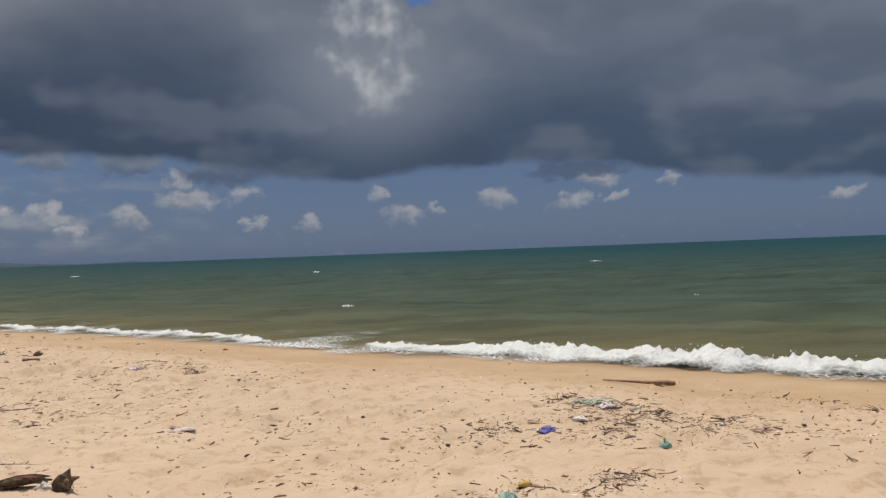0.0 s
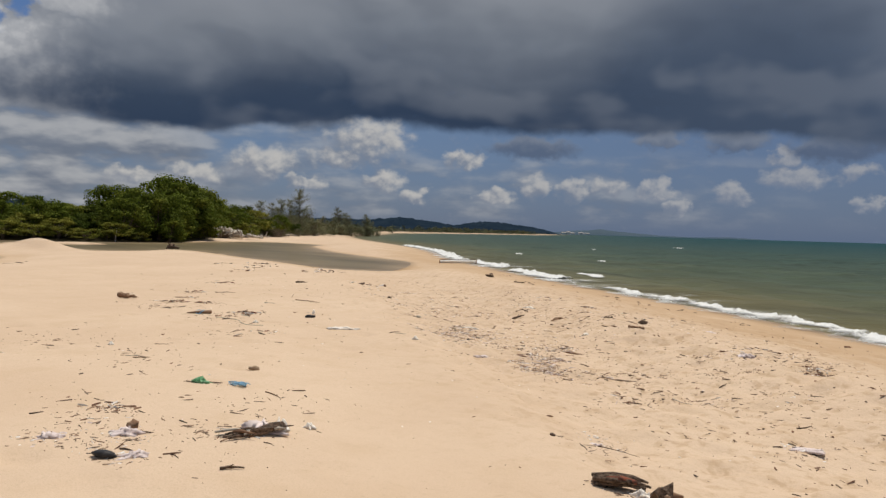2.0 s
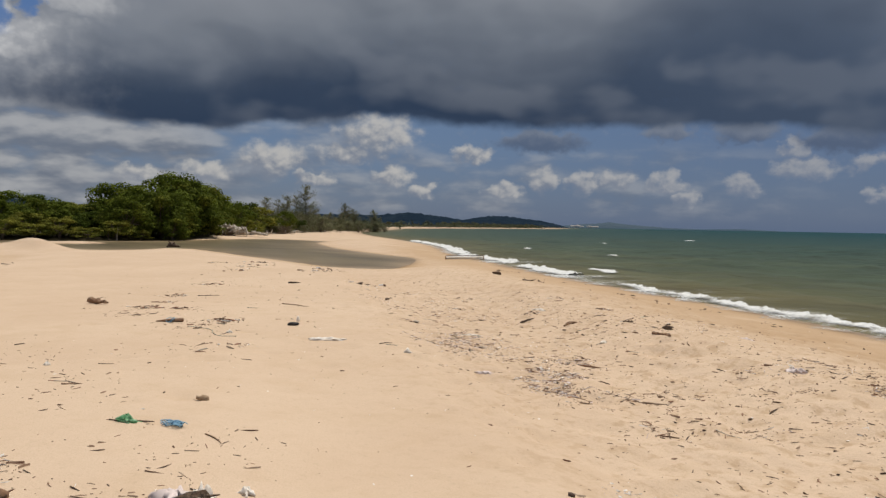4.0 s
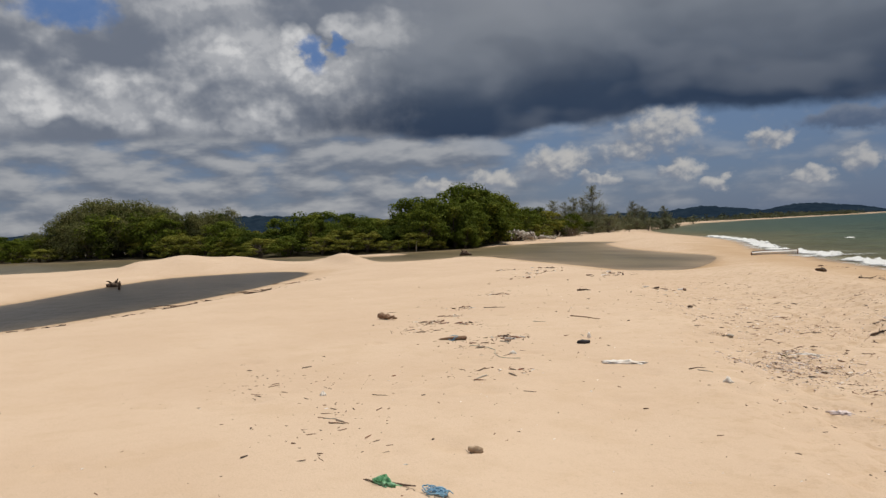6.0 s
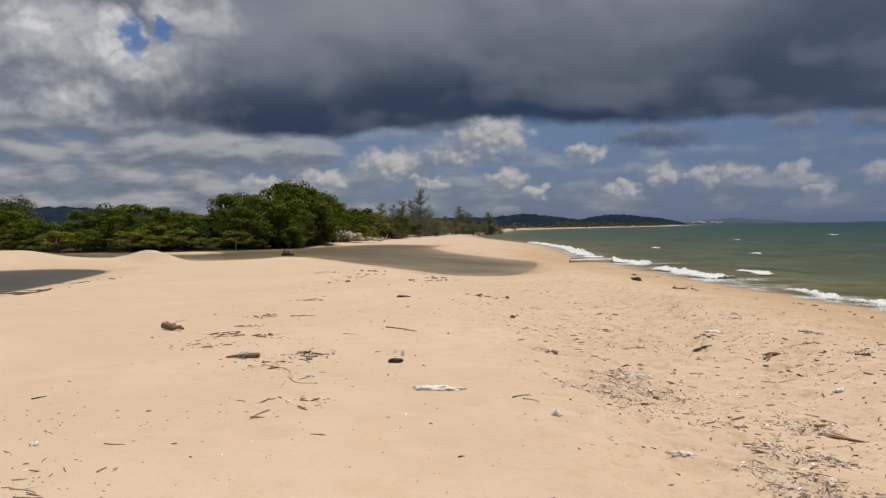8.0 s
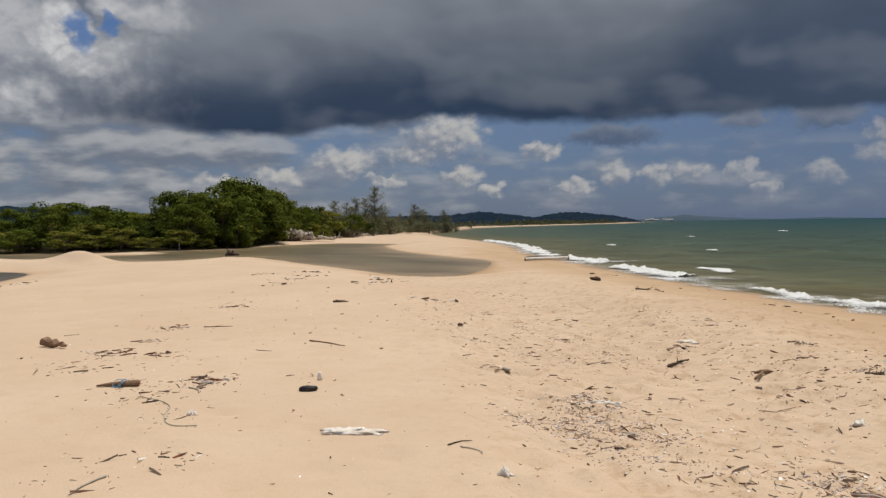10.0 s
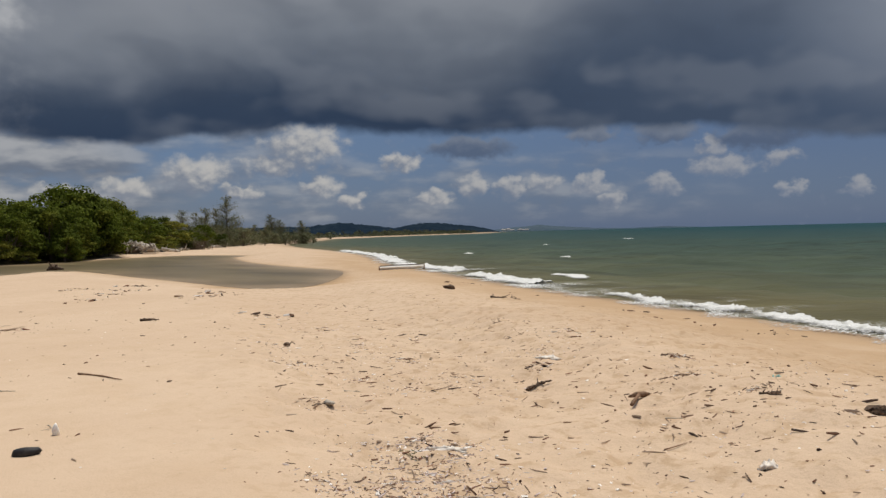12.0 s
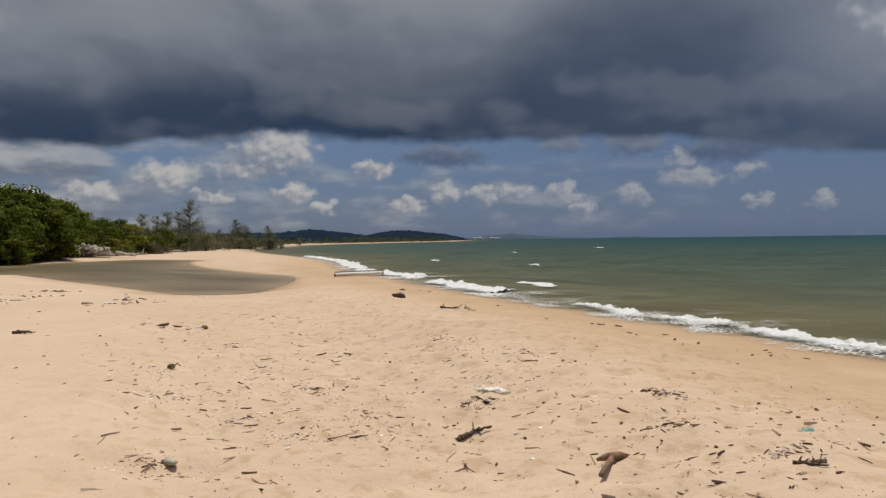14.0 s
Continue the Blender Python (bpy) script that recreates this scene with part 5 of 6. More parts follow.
def net_tangle(name, label, x, y, size, turn, mat, seed):
    """A knot of net cords."""
    r = np.random.default_rng(seed)
    v, f = [], []
    for k in range(16):
        a0, rad = r.uniform(0, 6.28), size * r.uniform(0.15, 0.5)
        c = Vector((r.normal() * size * 0.22, r.normal() * size * 0.12, 0))
        pts = [c + Vector((math.cos(a0 + q * 4.2) * rad, math.sin(a0 + q * 4.2) * rad * 0.6, 0.008 + size * 0.14 * abs(math.sin(q * 5 + k)))) for q in np.linspace(0, 1, 9)]
        tube(v, f, pts, [size * 0.022] * 9, 4)
    ob = mesh_object(name, v, f, mat, smooth=True)
    rest(ob, x, y, turn)
    return tagged(ob, label, "net")


def bits(name, label, spots, per, mats, lo, hi, flat, seed, thin=0.13, curl=0.0):
    """Countless small pieces of wrack scattered round the spots (x, y, spread)."""
    r = np.random.default_rng(seed)
    total = int(per * len(spots))
    k = r.integers(0, len(spots), total)
    S = np.array(spots)
    x = S[k, 0] + r.normal(size=total) * S[k, 2]
    y = S[k, 1] + r.normal(size=total) * S[k, 2] * 0.75
    ok = shore_inland(x, y) > 0.6
    x, y = x[ok], y[ok]
    z = ground_z(x, y)
    V, F, M = [], [], []
    for px, py, pz in zip(x, y, z):
        L = lo * (hi / lo) ** (r.random() ** 1.9)
        chunk = r.random() < 0.3
        L = L * 0.55 if chunk else L
        w, h = L * thin * r.uniform(0.5, 1.5) * (2.6 if chunk else 1), L * thin * flat * r.uniform(0.5, 1.3) * (1.4 if chunk else 1)
        w, h = max(w, 0.004), max(h, 0.003)
        a, tip = r.uniform(0, math.pi), r.normal() * 0.12
        ca, sa = math.cos(a), math.sin(a)
        b = len(V)
        kink = r.normal() * 0.22 * L + curl * L
        e0, e1 = r.uniform(0.55, 1.1), r.uniform(0.35, 1.0)
        for q, ww in ((-0.5, e0), (r.uniform(-0.2, 0.2), 1.0), (0.5, e1)):
            cx, cy = q * L, kink * (0.25 - q * q)
            zz = pz + h * 0.35 + q * L * math.sin(tip)
            for o, up in ((-1, 0.0), (0.0, 1.0), (1, 0.0), (0.0, -0.6)):
                ly = cy + o * w * ww * 0.5
                V.append((px + cx * ca - ly * sa, py + cx * sa + ly * ca, zz + up * h * ww))
        for s in (0, 4):
            for j in range(4):
                F.append((b + s + j, b + s + (j + 1) % 4, b + s + 4 + (j + 1) % 4, b + s + 4 + j))
        F += [(b + 3, b + 2, b + 1, b), (b + 8, b + 9, b + 10, b + 11)]
        M += [int(r.integers(0, len(mats)))] * 10
    ob = mesh_object(name, V, F, mats[0])
    for m in mats[1:]:
        ob.data.materials.append(m)
    ob.data.polygons.foreach_set("material_index", M)
    return tagged(ob, label, "litter", kind="stuff")


# ---------------------------------------------------------------- wrack: where the tide left it
WRACK_EAST = [(1.2, 7.3, .3), (1.35, 6.9, .22), (1.0, 7.45, .25), (1.4, 6.5, .2), (1.7, 6.6, .2), (2.2, 6.4, .25), (1.9, 6.1, .2), (2.3, 5.95, .3), (1.0, 6.65, .3), (1.2, 6.2, .25), (.9, 4.95, .18),
              (1.1, 5.1, .15), (.3, 4.9, .2), (.05, 4.9, .2), (3.3, 7.5, .3), (3.55, 6.8, .3), (3.4, 8.1, .4), (.4, 6.6, .3), (4.3, 6.2, .5), (3.0, 5.6, .5)]
WRACK_MID = [(-8.5, 9.6, .4), (-7.4, 9.5, .35), (-6.5, 9.05, .3), (-5.8, 8.6, .25), (-5.4, 8.6, .3), (-5.0, 9.1, .3), (-4.8, 10.05, .3), (-4.6, 10.8, .25), (-4.0, 10.5, .3), (-3.6, 10.6, .3),
             (-5.5, 8.2, .25), (-4.5, 7.8, .3), (-4.0, 8.4, .25), (-3.4, 8.8, .3), (-3.7, 6.0, .15), (-4.25, 9.2, .4), (-3.0, 8.0, .4), (-2.6, 8.9, .4), (-1.6, 7.2, .4), (-3.8, 10.4, .4)]
WRACK_HEAP = [(-9.3, 10.25, .18), (-9.0, 10.1, .2), (-8.85, 9.95, .2), (-8.6, 10.0, .2), (-8.4, 9.9, .2), (-8.1, 9.9, .22), (-8.3, 9.4, .22), (-7.85, 9.4, .22), (-9.1, 10.5, .15), (-8.9, 10.4, .15), (-8.88, 9.43, .15), (-8.58, 9.59, .15),
              (-6.76, 9.82, .12), (-6.24, 9.14, .1), (-6.63, 9.0, .12), (-6.1, 8.35, .1), (-5.83, 8.32, .1), (-6.42, 8.61, .12), (-6.07, 8.62, .1)]
WRACK_NEAR = [(-7.0, 9.5, .25), (-6.8, 9.4, .25), (-6.8, 9.9, .3), (-7.6, 10.6, .5), (-7.2, 11.6, .5), (-6.4, 12.0, .5), (-8.2, 12.9, .5), (-9.5, 12.2, .6), (-7.0, 12.9, .5), (-8.0, 11.0, .6)]
WRACK_WEST = [(-13.3, 12.5, .4), (-12.2, 11.9, .4), (-12.8, 13.3, .4), (-11.2, 11.85, .4), (-10.6, 10.8, .3), (-10.5, 11.8, .4), (-10.4, 12.4, .4), (-12.6, 14.4, .5), (-10.3, 13.6, .4), (-10.4, 14.5, .4),
              (-14.5, 14.3, .6), (-11.6, 12.9, .5)]
WRACK_DUNE = [(-14.0, 7.8, .3), (-15.9, 9.4, .5), (-11.7, 7.9, .3), (-18.0, 11.2, .7), (-11.65, 7.4, .2), (-13.3, 7.3, .25), (-10.6, 7.3, .3), (-13.2, 8.2, .4), (-5.9, 4.8, .35), (-6.5, 3.6, .3), (-7.5, 4.4, .4),
              (-5.5, 4.35, .3), (-10.0, 5.0, .4), (-10.1, 4.4, .4), (-11.2, 4.8, .4), (-8.3, 4.8, .4), (-4.9, 3.6, .3), (-9.2, 6.3, .4)]
LOOSE = [(-3, 9.5, 2.2), (-8, 12.5, 2.4), (-13, 13, 3.2), (0, 7, 1.8), (-9.5, 9, 2.2), (-5, 7.5, 2.2), (-14, 9, 2.6), (-8, 5.5, 2.0), (3, 7, 1.8), (-17, 12, 3.0), (-5.5, 11.5, 1.5)]
bits("wrack_twigs", "scattered dry brown twigs and husks on the sand", WRACK_EAST + WRACK_MID + WRACK_NEAR + WRACK_WEST, 46, [HUSK, BLACK_BITS, HUSK, GREY_BITS, GREY_BITS, GREY_BITS], 0.014, 0.15, 0.9, 501, 0.07)
bits("wrack_twigs", "dark tangled twigs and weed on the eastern sand", WRACK_EAST, 52, [BLACK_BITS, HUSK, HUSK, GREY_BITS], 0.012, 0.11, 0.9, 508, 0.07, 0.2)
def drift_line(inland, count, spread, seed, x_hi=4.5, x_lo=-15.0):
    """Places along one old high-water line, bunched and thinned by chance."""
    _, Q, N = shore_samples(0.25, x_hi, x_lo)
    r = np.random.default_rng(seed)
    k = r.integers(0, len(Q), count)
    way = inland + 0.5 * wobble(np.arange(len(Q)) * 0.25, seed, 2.0, 9.0)
    return [(Q[i, 0] - N[i, 0] * way[i], Q[i, 1] - N[i, 1] * way[i], spread * r.uniform(0.5, 1.6)) for i in k]


bits("drift_twigs", "dry twigs and husks along an old tide line", drift_line(5.4, 40, .22, 31), 8, [HUSK, GREY_BITS, HUSK, BLACK_BITS], 0.02, 0.09, 0.9, 531, 0.09)
bits("drift_twigs", "grey twigs and bark strewn above the old tide line", drift_line(6.6, 52, .3, 32), 9, [HUSK, GREY_BITS, HUSK, GREY_BITS, BLACK_BITS], 0.02, 0.10, 0.9, 532, 0.09)
bits("drift_twigs", "thin scatter of husks on the upper sand", drift_line(8.0, 30, .35, 33), 7, [HUSK, GREY_BITS, SHELL], 0.015, 0.09, 0.8, 533, 0.12)
bits("drift_twigs", "small dark twigs scattered over the trodden beach", drift_line(5.7, 40, .35, 34, 4.8, -5.5), 10, [HUSK, BLACK_BITS, HUSK, GREY_BITS], 0.02, 0.095, 0.9, 534, 0.13)
bits("drift_twigs", "small brown twigs and husks on the middle beach", drift_line(7.1, 40, .4, 35, 3.8, -5.5), 9, [HUSK, BLACK_BITS, HUSK, GREY_BITS], 0.02, 0.095, 0.9, 535, 0.13)
bits("wrack_heap", "thick patch of brown and grey twigs and shell bits", WRACK_HEAP, 150, [HUSK, GREY_BITS, GREY_BITS, HUSK, LILAC_BAG, BLACK_BITS, SHELL, LILAC_BAG], 0.012, 0.095, 0.6, 502, 0.11)
bits("shell_bits", "pinkish shell and husk crumbs through the thick wrack", WRACK_HEAP, 60, [SHELL, LILAC_BAG, GREY_BITS, HUSK], 0.01, 0.05, 0.45, 543, 0.3)
bits("wrack_dune", "thin scatter of dark twigs on the high sand", WRACK_DUNE, 36, [HUSK, BLACK_BITS, GREY_BITS], 0.012, 0.15, 0.8, 503, 0.065)
bits("trodden_crumbs", "fine dark crumbs trodden into the sand", [(x, y, 1.5) for x, y in ((-2, 9.5), (-5, 11), (-8, 13), (1, 8), (3.5, 6.5), (-11, 14.5), (-1, 7), (-6.5, 13.5))], 170, [HUSK, BLACK_BITS, HUSK], 0.008, 0.035, 0.8, 513, 0.4)
bits("loose_litter", "single small bits of litter strewn over the beach", LOOSE, 110, [BLACK_BITS, HUSK, GREY_BITS, HUSK], 0.01, 0.06, 0.8, 504, 0.18)
bits("wrack_tufts", "small dense tufts of twigs, shells and plastic crumbs", [(x, y, .11) for x, y, _ in WRACK_WEST + WRACK_MID[:14] + WRACK_EAST[:14]], 48, [HUSK, SHELL, BLACK_BITS, GREY_BITS, LILAC_BAG, HUSK], 0.01, 0.10, 0.9, 515, 0.09)
CLUMPS = [(-3.55, 9.86), (-3.4, 9.75), (0.96, 7.8), (1.0, 7.6), (1.25, 7.3), (1.5, 7.2), (1.6, 7.1), (1.5, 6.75), (1.4, 6.7), (1.26, 6.3), (1.7, 6.65), (0.3, 6.65), (0.15, 6.7), (-6.2, 3.6), (-8.3, 12.6), (-7.6, 12.3), (-9.9, 13.0), (-8.6, 13.3)]
bits("wrack_clumps", "tight brown clumps of weed, bark and twigs", [(x, y, .085) for x, y in CLUMPS], 85, [HUSK, BLACK_BITS, GREY_BITS, HUSK, SHELL], 0.01, 0.095, 1.1, 518, 0.10, 0.15)
HIGH_CLUMPS = [(-13.94, 7.91), (-14.1, 8.0), (-13.1, 7.32), (-15.72, 9.28), (-15.9, 9.4), (-17.87, 11.1), (-11.58, 7.94), (-11.6, 8.19), (-11.75, 8.05), (-14.71, 8.66), (-13.42, 8.31), (-11.36, 7.46), (-9.41, 6.88)]
bits("wrack_clumps", "brown twig and bark clumps along the high wrack line", [(x, y, .14) for x, y in HIGH_CLUMPS], 34, [HUSK, BLACK_BITS, GREY_BITS, HUSK, SHELL, RED_WOOD], 0.015, 0.16, 0.9, 520, 0.10, 0.1)
FAR_CLUMPS = [(-26.29, 15.96), (-23.55, 15.27), (-26.68, 17.9), (-20.3, 15.95), (-21.08, 17.01), (-16.83, 15.07), (-24.4, 16.4), (-22.4, 14.4)]
bits("wrack_clumps", "dark twig clumps on the sand above the lagoon", [(x, y, .35) for x, y in FAR_CLUMPS], 26, [HUSK, BLACK_BITS, GREY_BITS, SHELL], 0.04, 0.24, 0.9, 521, 0.14, 0.1)
bits("pile_litter", "grey and brown scraps round the driftwood heaps", [(-5.08, 4.0, .16), (-2.9, 5.2, .14), (-6.0, 3.4, .2), (-5.4, 3.2, .15)], 70, [GREY_BITS, HUSK, SHELL, BLACK_BITS], 0.01, 0.09, 0.8, 514, 0.1)
bits("shell_bits", "small white shell and plastic foam crumbs", WRACK_EAST + WRACK_HEAP + WRACK_WEST + WRACK_NEAR, 15, [SHELL, SHELL, LILAC_BAG], 0.010, 0.045, 0.28, 505, 0.45)
bits("shell_bits", "pale shell and plastic crumbs in the western wrack", [(x, y, w * .8) for x, y, w in WRACK_WEST + WRACK_NEAR[3:]], 42, [SHELL, SHELL, LILAC_BAG, GREY_BITS], 0.008, 0.04, 0.35, 519, 0.4)
bits("shell_bits", "small white shell crumbs strewn thinly", LOOSE, 26, [SHELL], 0.010, 0.035, 0.3, 506, 0.5)
bits("tide_line_bits", "dark bits left along the last wave's edge", [(x, y, .35) for x, y in ((-9.3, 17.9), (-12.2, 19.6), (-15.8, 22.1), (-7.0, 16.6), (-4.5, 14.6), (-20, 24.4), (-11, 18.4))], 12, [BLACK_BITS, HUSK], 0.03, 0.16, 0.8, 507, 0.15)


# ---------------------------------------------------------------- single things on the sand
def stump_near():
    """Two pieces of knotted root lying together."""
    t = math.degrees(math.atan2(-0.5, 0.85))
    ob = base("driftwood_stump", -2.76, 5.17, None, t)
    part("stump", lump_mesh(4, 0.20, 0.16, 0.22, 0.42, 2), DARK_WOOD, ob, smooth=False)
    ob.children[0].location = (0.03, -0.02, 0.06)
    v, f = [], []
    r = np.random.default_rng(5)
    for k in range(2):
        a = -0.3 + k * 0.9
        tube(v, f, [(0.02, 0, 0.06), (0.07 * math.cos(a), 0.07 * math.sin(a), 0.09), (0.14 * math.cos(a), 0.13 * math.sin(a), 0.05 + 0.07 * r.random())], [0.04, 0.03, 0.008], 6)
    mesh_object("root", v, f, BROWN_WOOD, ob, True)
    ob.scale = (0.80,) * 3
    tagged(ob, "dark knotted driftwood stump lying on the sand", "driftwood")
    log = base("driftwood_log", -3.06, 5.24, None, 22)
    v, f = [], []
    for k in range(8):
        o, w = (k % 4 - 1.5) * 0.026, r.normal(size=6) * 0.012
        tube(v, f, [(-0.16 + w[3], o * 0.9, 0.02 + 0.028 * (k // 4)), (-0.06, o * 1.2 + w[0], 0.035 + 0.03 * (k // 4) + w[1] * 0.6), (0.05, o + w[2], 0.04 + 0.024 * (k // 4)), (0.15 + w[4] * 2, o * 0.7 + w[5], 0.02 + 0.03 * (k // 4))],
             [0.012, 0.019, 0.016, 0.007], 6)
    mesh_object("trunk", v, f, DARK_WOOD, log, True)
    v, f = [], []
    tube(v, f, [(-0.08, -0.045, 0.06), (0.0, -0.05, 0.072), (0.09, -0.04, 0.06)], [0.018, 0.022, 0.014], 6)
    tagged(mesh_object("bark_strip", v, f, RED_WOOD, log, True), "rusty red bark strip")
    tagged(log, "split dark driftwood log with a rusty red strip", "driftwood")
    crumple("plastic_scrap", "white plastic scrap caught under the driftwood", -2.90, 5.20, 0.11, 0.06, 0.045, 10, WHITE_BAG, 31)


def drift_pile():
    """A split weathered log with twigs and plastic film washed against it."""
    ob = base("driftwood_pile", -4.97, 4.00, None, 76)
    ob.scale = (0.85, 0.9, 0.9)
    r = np.random.default_rng(77)
    v, f = [], []
    tube(v, f, [(-0.24, 0.0, 0.02), (-0.12, 0.008, 0.032), (0.0, -0.004, 0.038), (0.12, 0.0, 0.042), (0.22, 0.008, 0.045), (0.245, 0.008, 0.045)], [0.007, 0.014, 0.019, 0.023, 0.022, 0.010], 9)
    for k, p in enumerate(v):
        q = 1 + 0.5 * noise.noise(Vector((p.x * 9.0, p.y * 30.0, p.z * 30.0)))
        v[k] = Vector((p.x, p.y * 1.25 * q, 0.004 + (p.z - 0.004) * q))
    mesh_object("log", v, f, DARK_WOOD, ob)
    for k in range(20):
        v, f = [], []
        a, L = r.normal() * 0.45, r.uniform(0.09, 0.26)
        c = Vector((r.uniform(-0.24, 0.2), r.normal() * 0.05 + 0.02, 0.012 + 0.04 * r.random()))
        d = Vector((math.cos(a), math.sin(a), r.normal() * 0.08)) * L * 0.5
        th = r.uniform(0.005, 0.014)
        tube(v, f, [c - d, c - d * 0.3 + Vector((0, 0, 0.008)), c + d * 0.4 + Vector((0, r.normal() * 0.01, 0)), c + d], [th * 0.7, th, th * 0.8, th * 0.3], 6)
        mesh_object("stick", v, f, (DARK_WOOD, BROWN_WOOD, GREY_WOOD, GREY_WOOD)[k % 4], ob, True)
    tagged(ob, "split grey driftwood log heaped with brown twigs", "driftwood")
    crumple("plastic_scrap", "crumpled pale plastic film on the driftwood log", -5.05, 4.08, 0.22, 0.15, 0.085, 60, LILAC_BAG, 8)
    crumple("plastic_scrap", "grey plastic film wrapped round the log's end", -5.00, 4.19, 0.14, 0.11, 0.085, 20, WHITE_BAG, 9)
    crumple("plastic_cup", "crushed white plastic cup on the sand", -5.01, 4.45, 0.07, 0.055, 0.05, 0, WHITE_BAG, 14, "cup")


def palm_scrap(x, y, length, turn, seed):
    """A dry leaf base: a fan of stiff strips on a short stalk."""
    ob = base("palm_leaf_scrap", x, y, None, turn)
    r = np.random.default_rng(seed)
    for k in range(7):
        a = (k - 3) * 0.11
        v, f = [], []
        L = length * 0.62 * r.uniform(0.8, 1.05)
        tube(v, f, [(0, 0, 0.016), (-math.cos(a) * L * 0.5, math.sin(a) * L * 0.5, 0.022 + 0.01 * r.random()), (-math.cos(a) * L, math.sin(a) * L * 1.1, 0.012)], [0.006, 0.011, 0.004], 5)
        mesh_object("leaf_strip", v, f, (HUSK, GREY_WOOD, DARK_WOOD)[k % 3], ob, True)
    v, f = [], []
    tube(v, f, [(-0.02, 0, 0.016), (length * 0.2, 0.008, 0.014), (length * 0.42, 0.0, 0.01)], [0.013, 0.009, 0.005], 6)
    mesh_object("stalk", v, f, BROWN_WOOD, ob, True)
    return tagged(ob, "dry brown palm leaf base lying in the wrack", "palm leaf")


def tee_wood():
    ob = base("driftwood_tee", -8.38, 12.06, None, 22)
    v, f = [], []
    tube(v, f, [(-0.12, -0.04, 0.03), (-0.04, 0.0, 0.05), (0.06, 0.03, 0.055), (0.15, 0.10, 0.04)], [0.012, 0.034, 0.038, 0.012], 6)
    mesh_object("crossbar", v, f, BROWN_WOOD, ob, True)
    v, f = [], []
    tube(v, f, [(0.0, 0.0, 0.05), (-0.03, -0.20, 0.04), (-0.06, -0.42, 0.025)], [0.024, 0.021, 0.023], 6)
    mesh_object("stem", v, f, BROWN_WOOD, ob, True)
    ob.scale = (0.64,) * 3
    tagged(ob, "T-shaped piece of brown driftwood on the sand", "driftwood")


def wood_with_net():
    ob = base("driftwood_board", -12.0, 7.40, None, 55)
    v, f = [], []
    tube(v, f, [(-0.27, 0.0, 0.02), (-0.12, 0.01, 0.035), (0.05, 0, 0.045), (0.22, -0.01, 0.05), (0.24, -0.01, 0.05)], [0.012, 0.028, 0.04, 0.048, 0.03], 8)
    mesh_object("board", v, f, BROWN_WOOD, ob, True)
    v, f = [], []
    for k in range(3):
        tube(v, f, [(-0.02 + 0.03 * k + 0.06 * math.cos(a), 0.01 * k + 0.075 * math.sin(a), 0.05 + 0.045 * math.sin(a + k)) for a in np.linspace(0, 5.6, 12)], [0.007] * 12, 5)
    tagged(mesh_object("rope_loop", v, f, BLUE_NET, ob, True), "faded blue rope loops")
    ob.scale = (0.75, 0.75, 0.6)
    tagged(ob, "brown driftwood board wrapped in faded blue rope", "driftwood")
    v, f = [], []
    bends = [(-0.66, 0.02), (-0.38, 0.12), (-0.09, 0.10), (0.10, -0.02), (0.26, -0.09), (0.47, -0.15), (0.60, -0.13), (0.65, -0.08), (0.73, 0.0)]
    pts = [Vector((a[0], a[1], 0.0)).lerp(Vector((b[0], b[1], 0.0)), q) for a, b in zip(bends, bends[1:]) for q in (0.0, 0.25, 0.5, 0.75)]
    for _ in range(3):
        pts = [pts[0]] + [(a + b * 2 + c) / 4 for a, b, c in zip(pts, pts[1:], pts[2:])] + [pts[-1]]
    pts = [Vector((p.x, p.y, float(ground_z(-10.8 + p.x, 7.36 + p.y)) - float(ground_z(-10.8, 7.36)) + 0.006)) for p in pts]
    tube(v, f, pts, [0.0035] * len(pts), 5)
    ob = mesh_object("rope", v, f, material("grey_green_rope", (0.44, 0.44, 0.36), 0.9, [(40, (0.32, 0.32, 0.25), 0.45, 0.65)]), smooth=True)
    rest(ob, -10.8, 7.36, 0)
    tagged(ob, "thin grey-green rope lying loose on the sand", "rope")


BEAM_TIP = 38.0          # degrees by which the beam lies on its edge


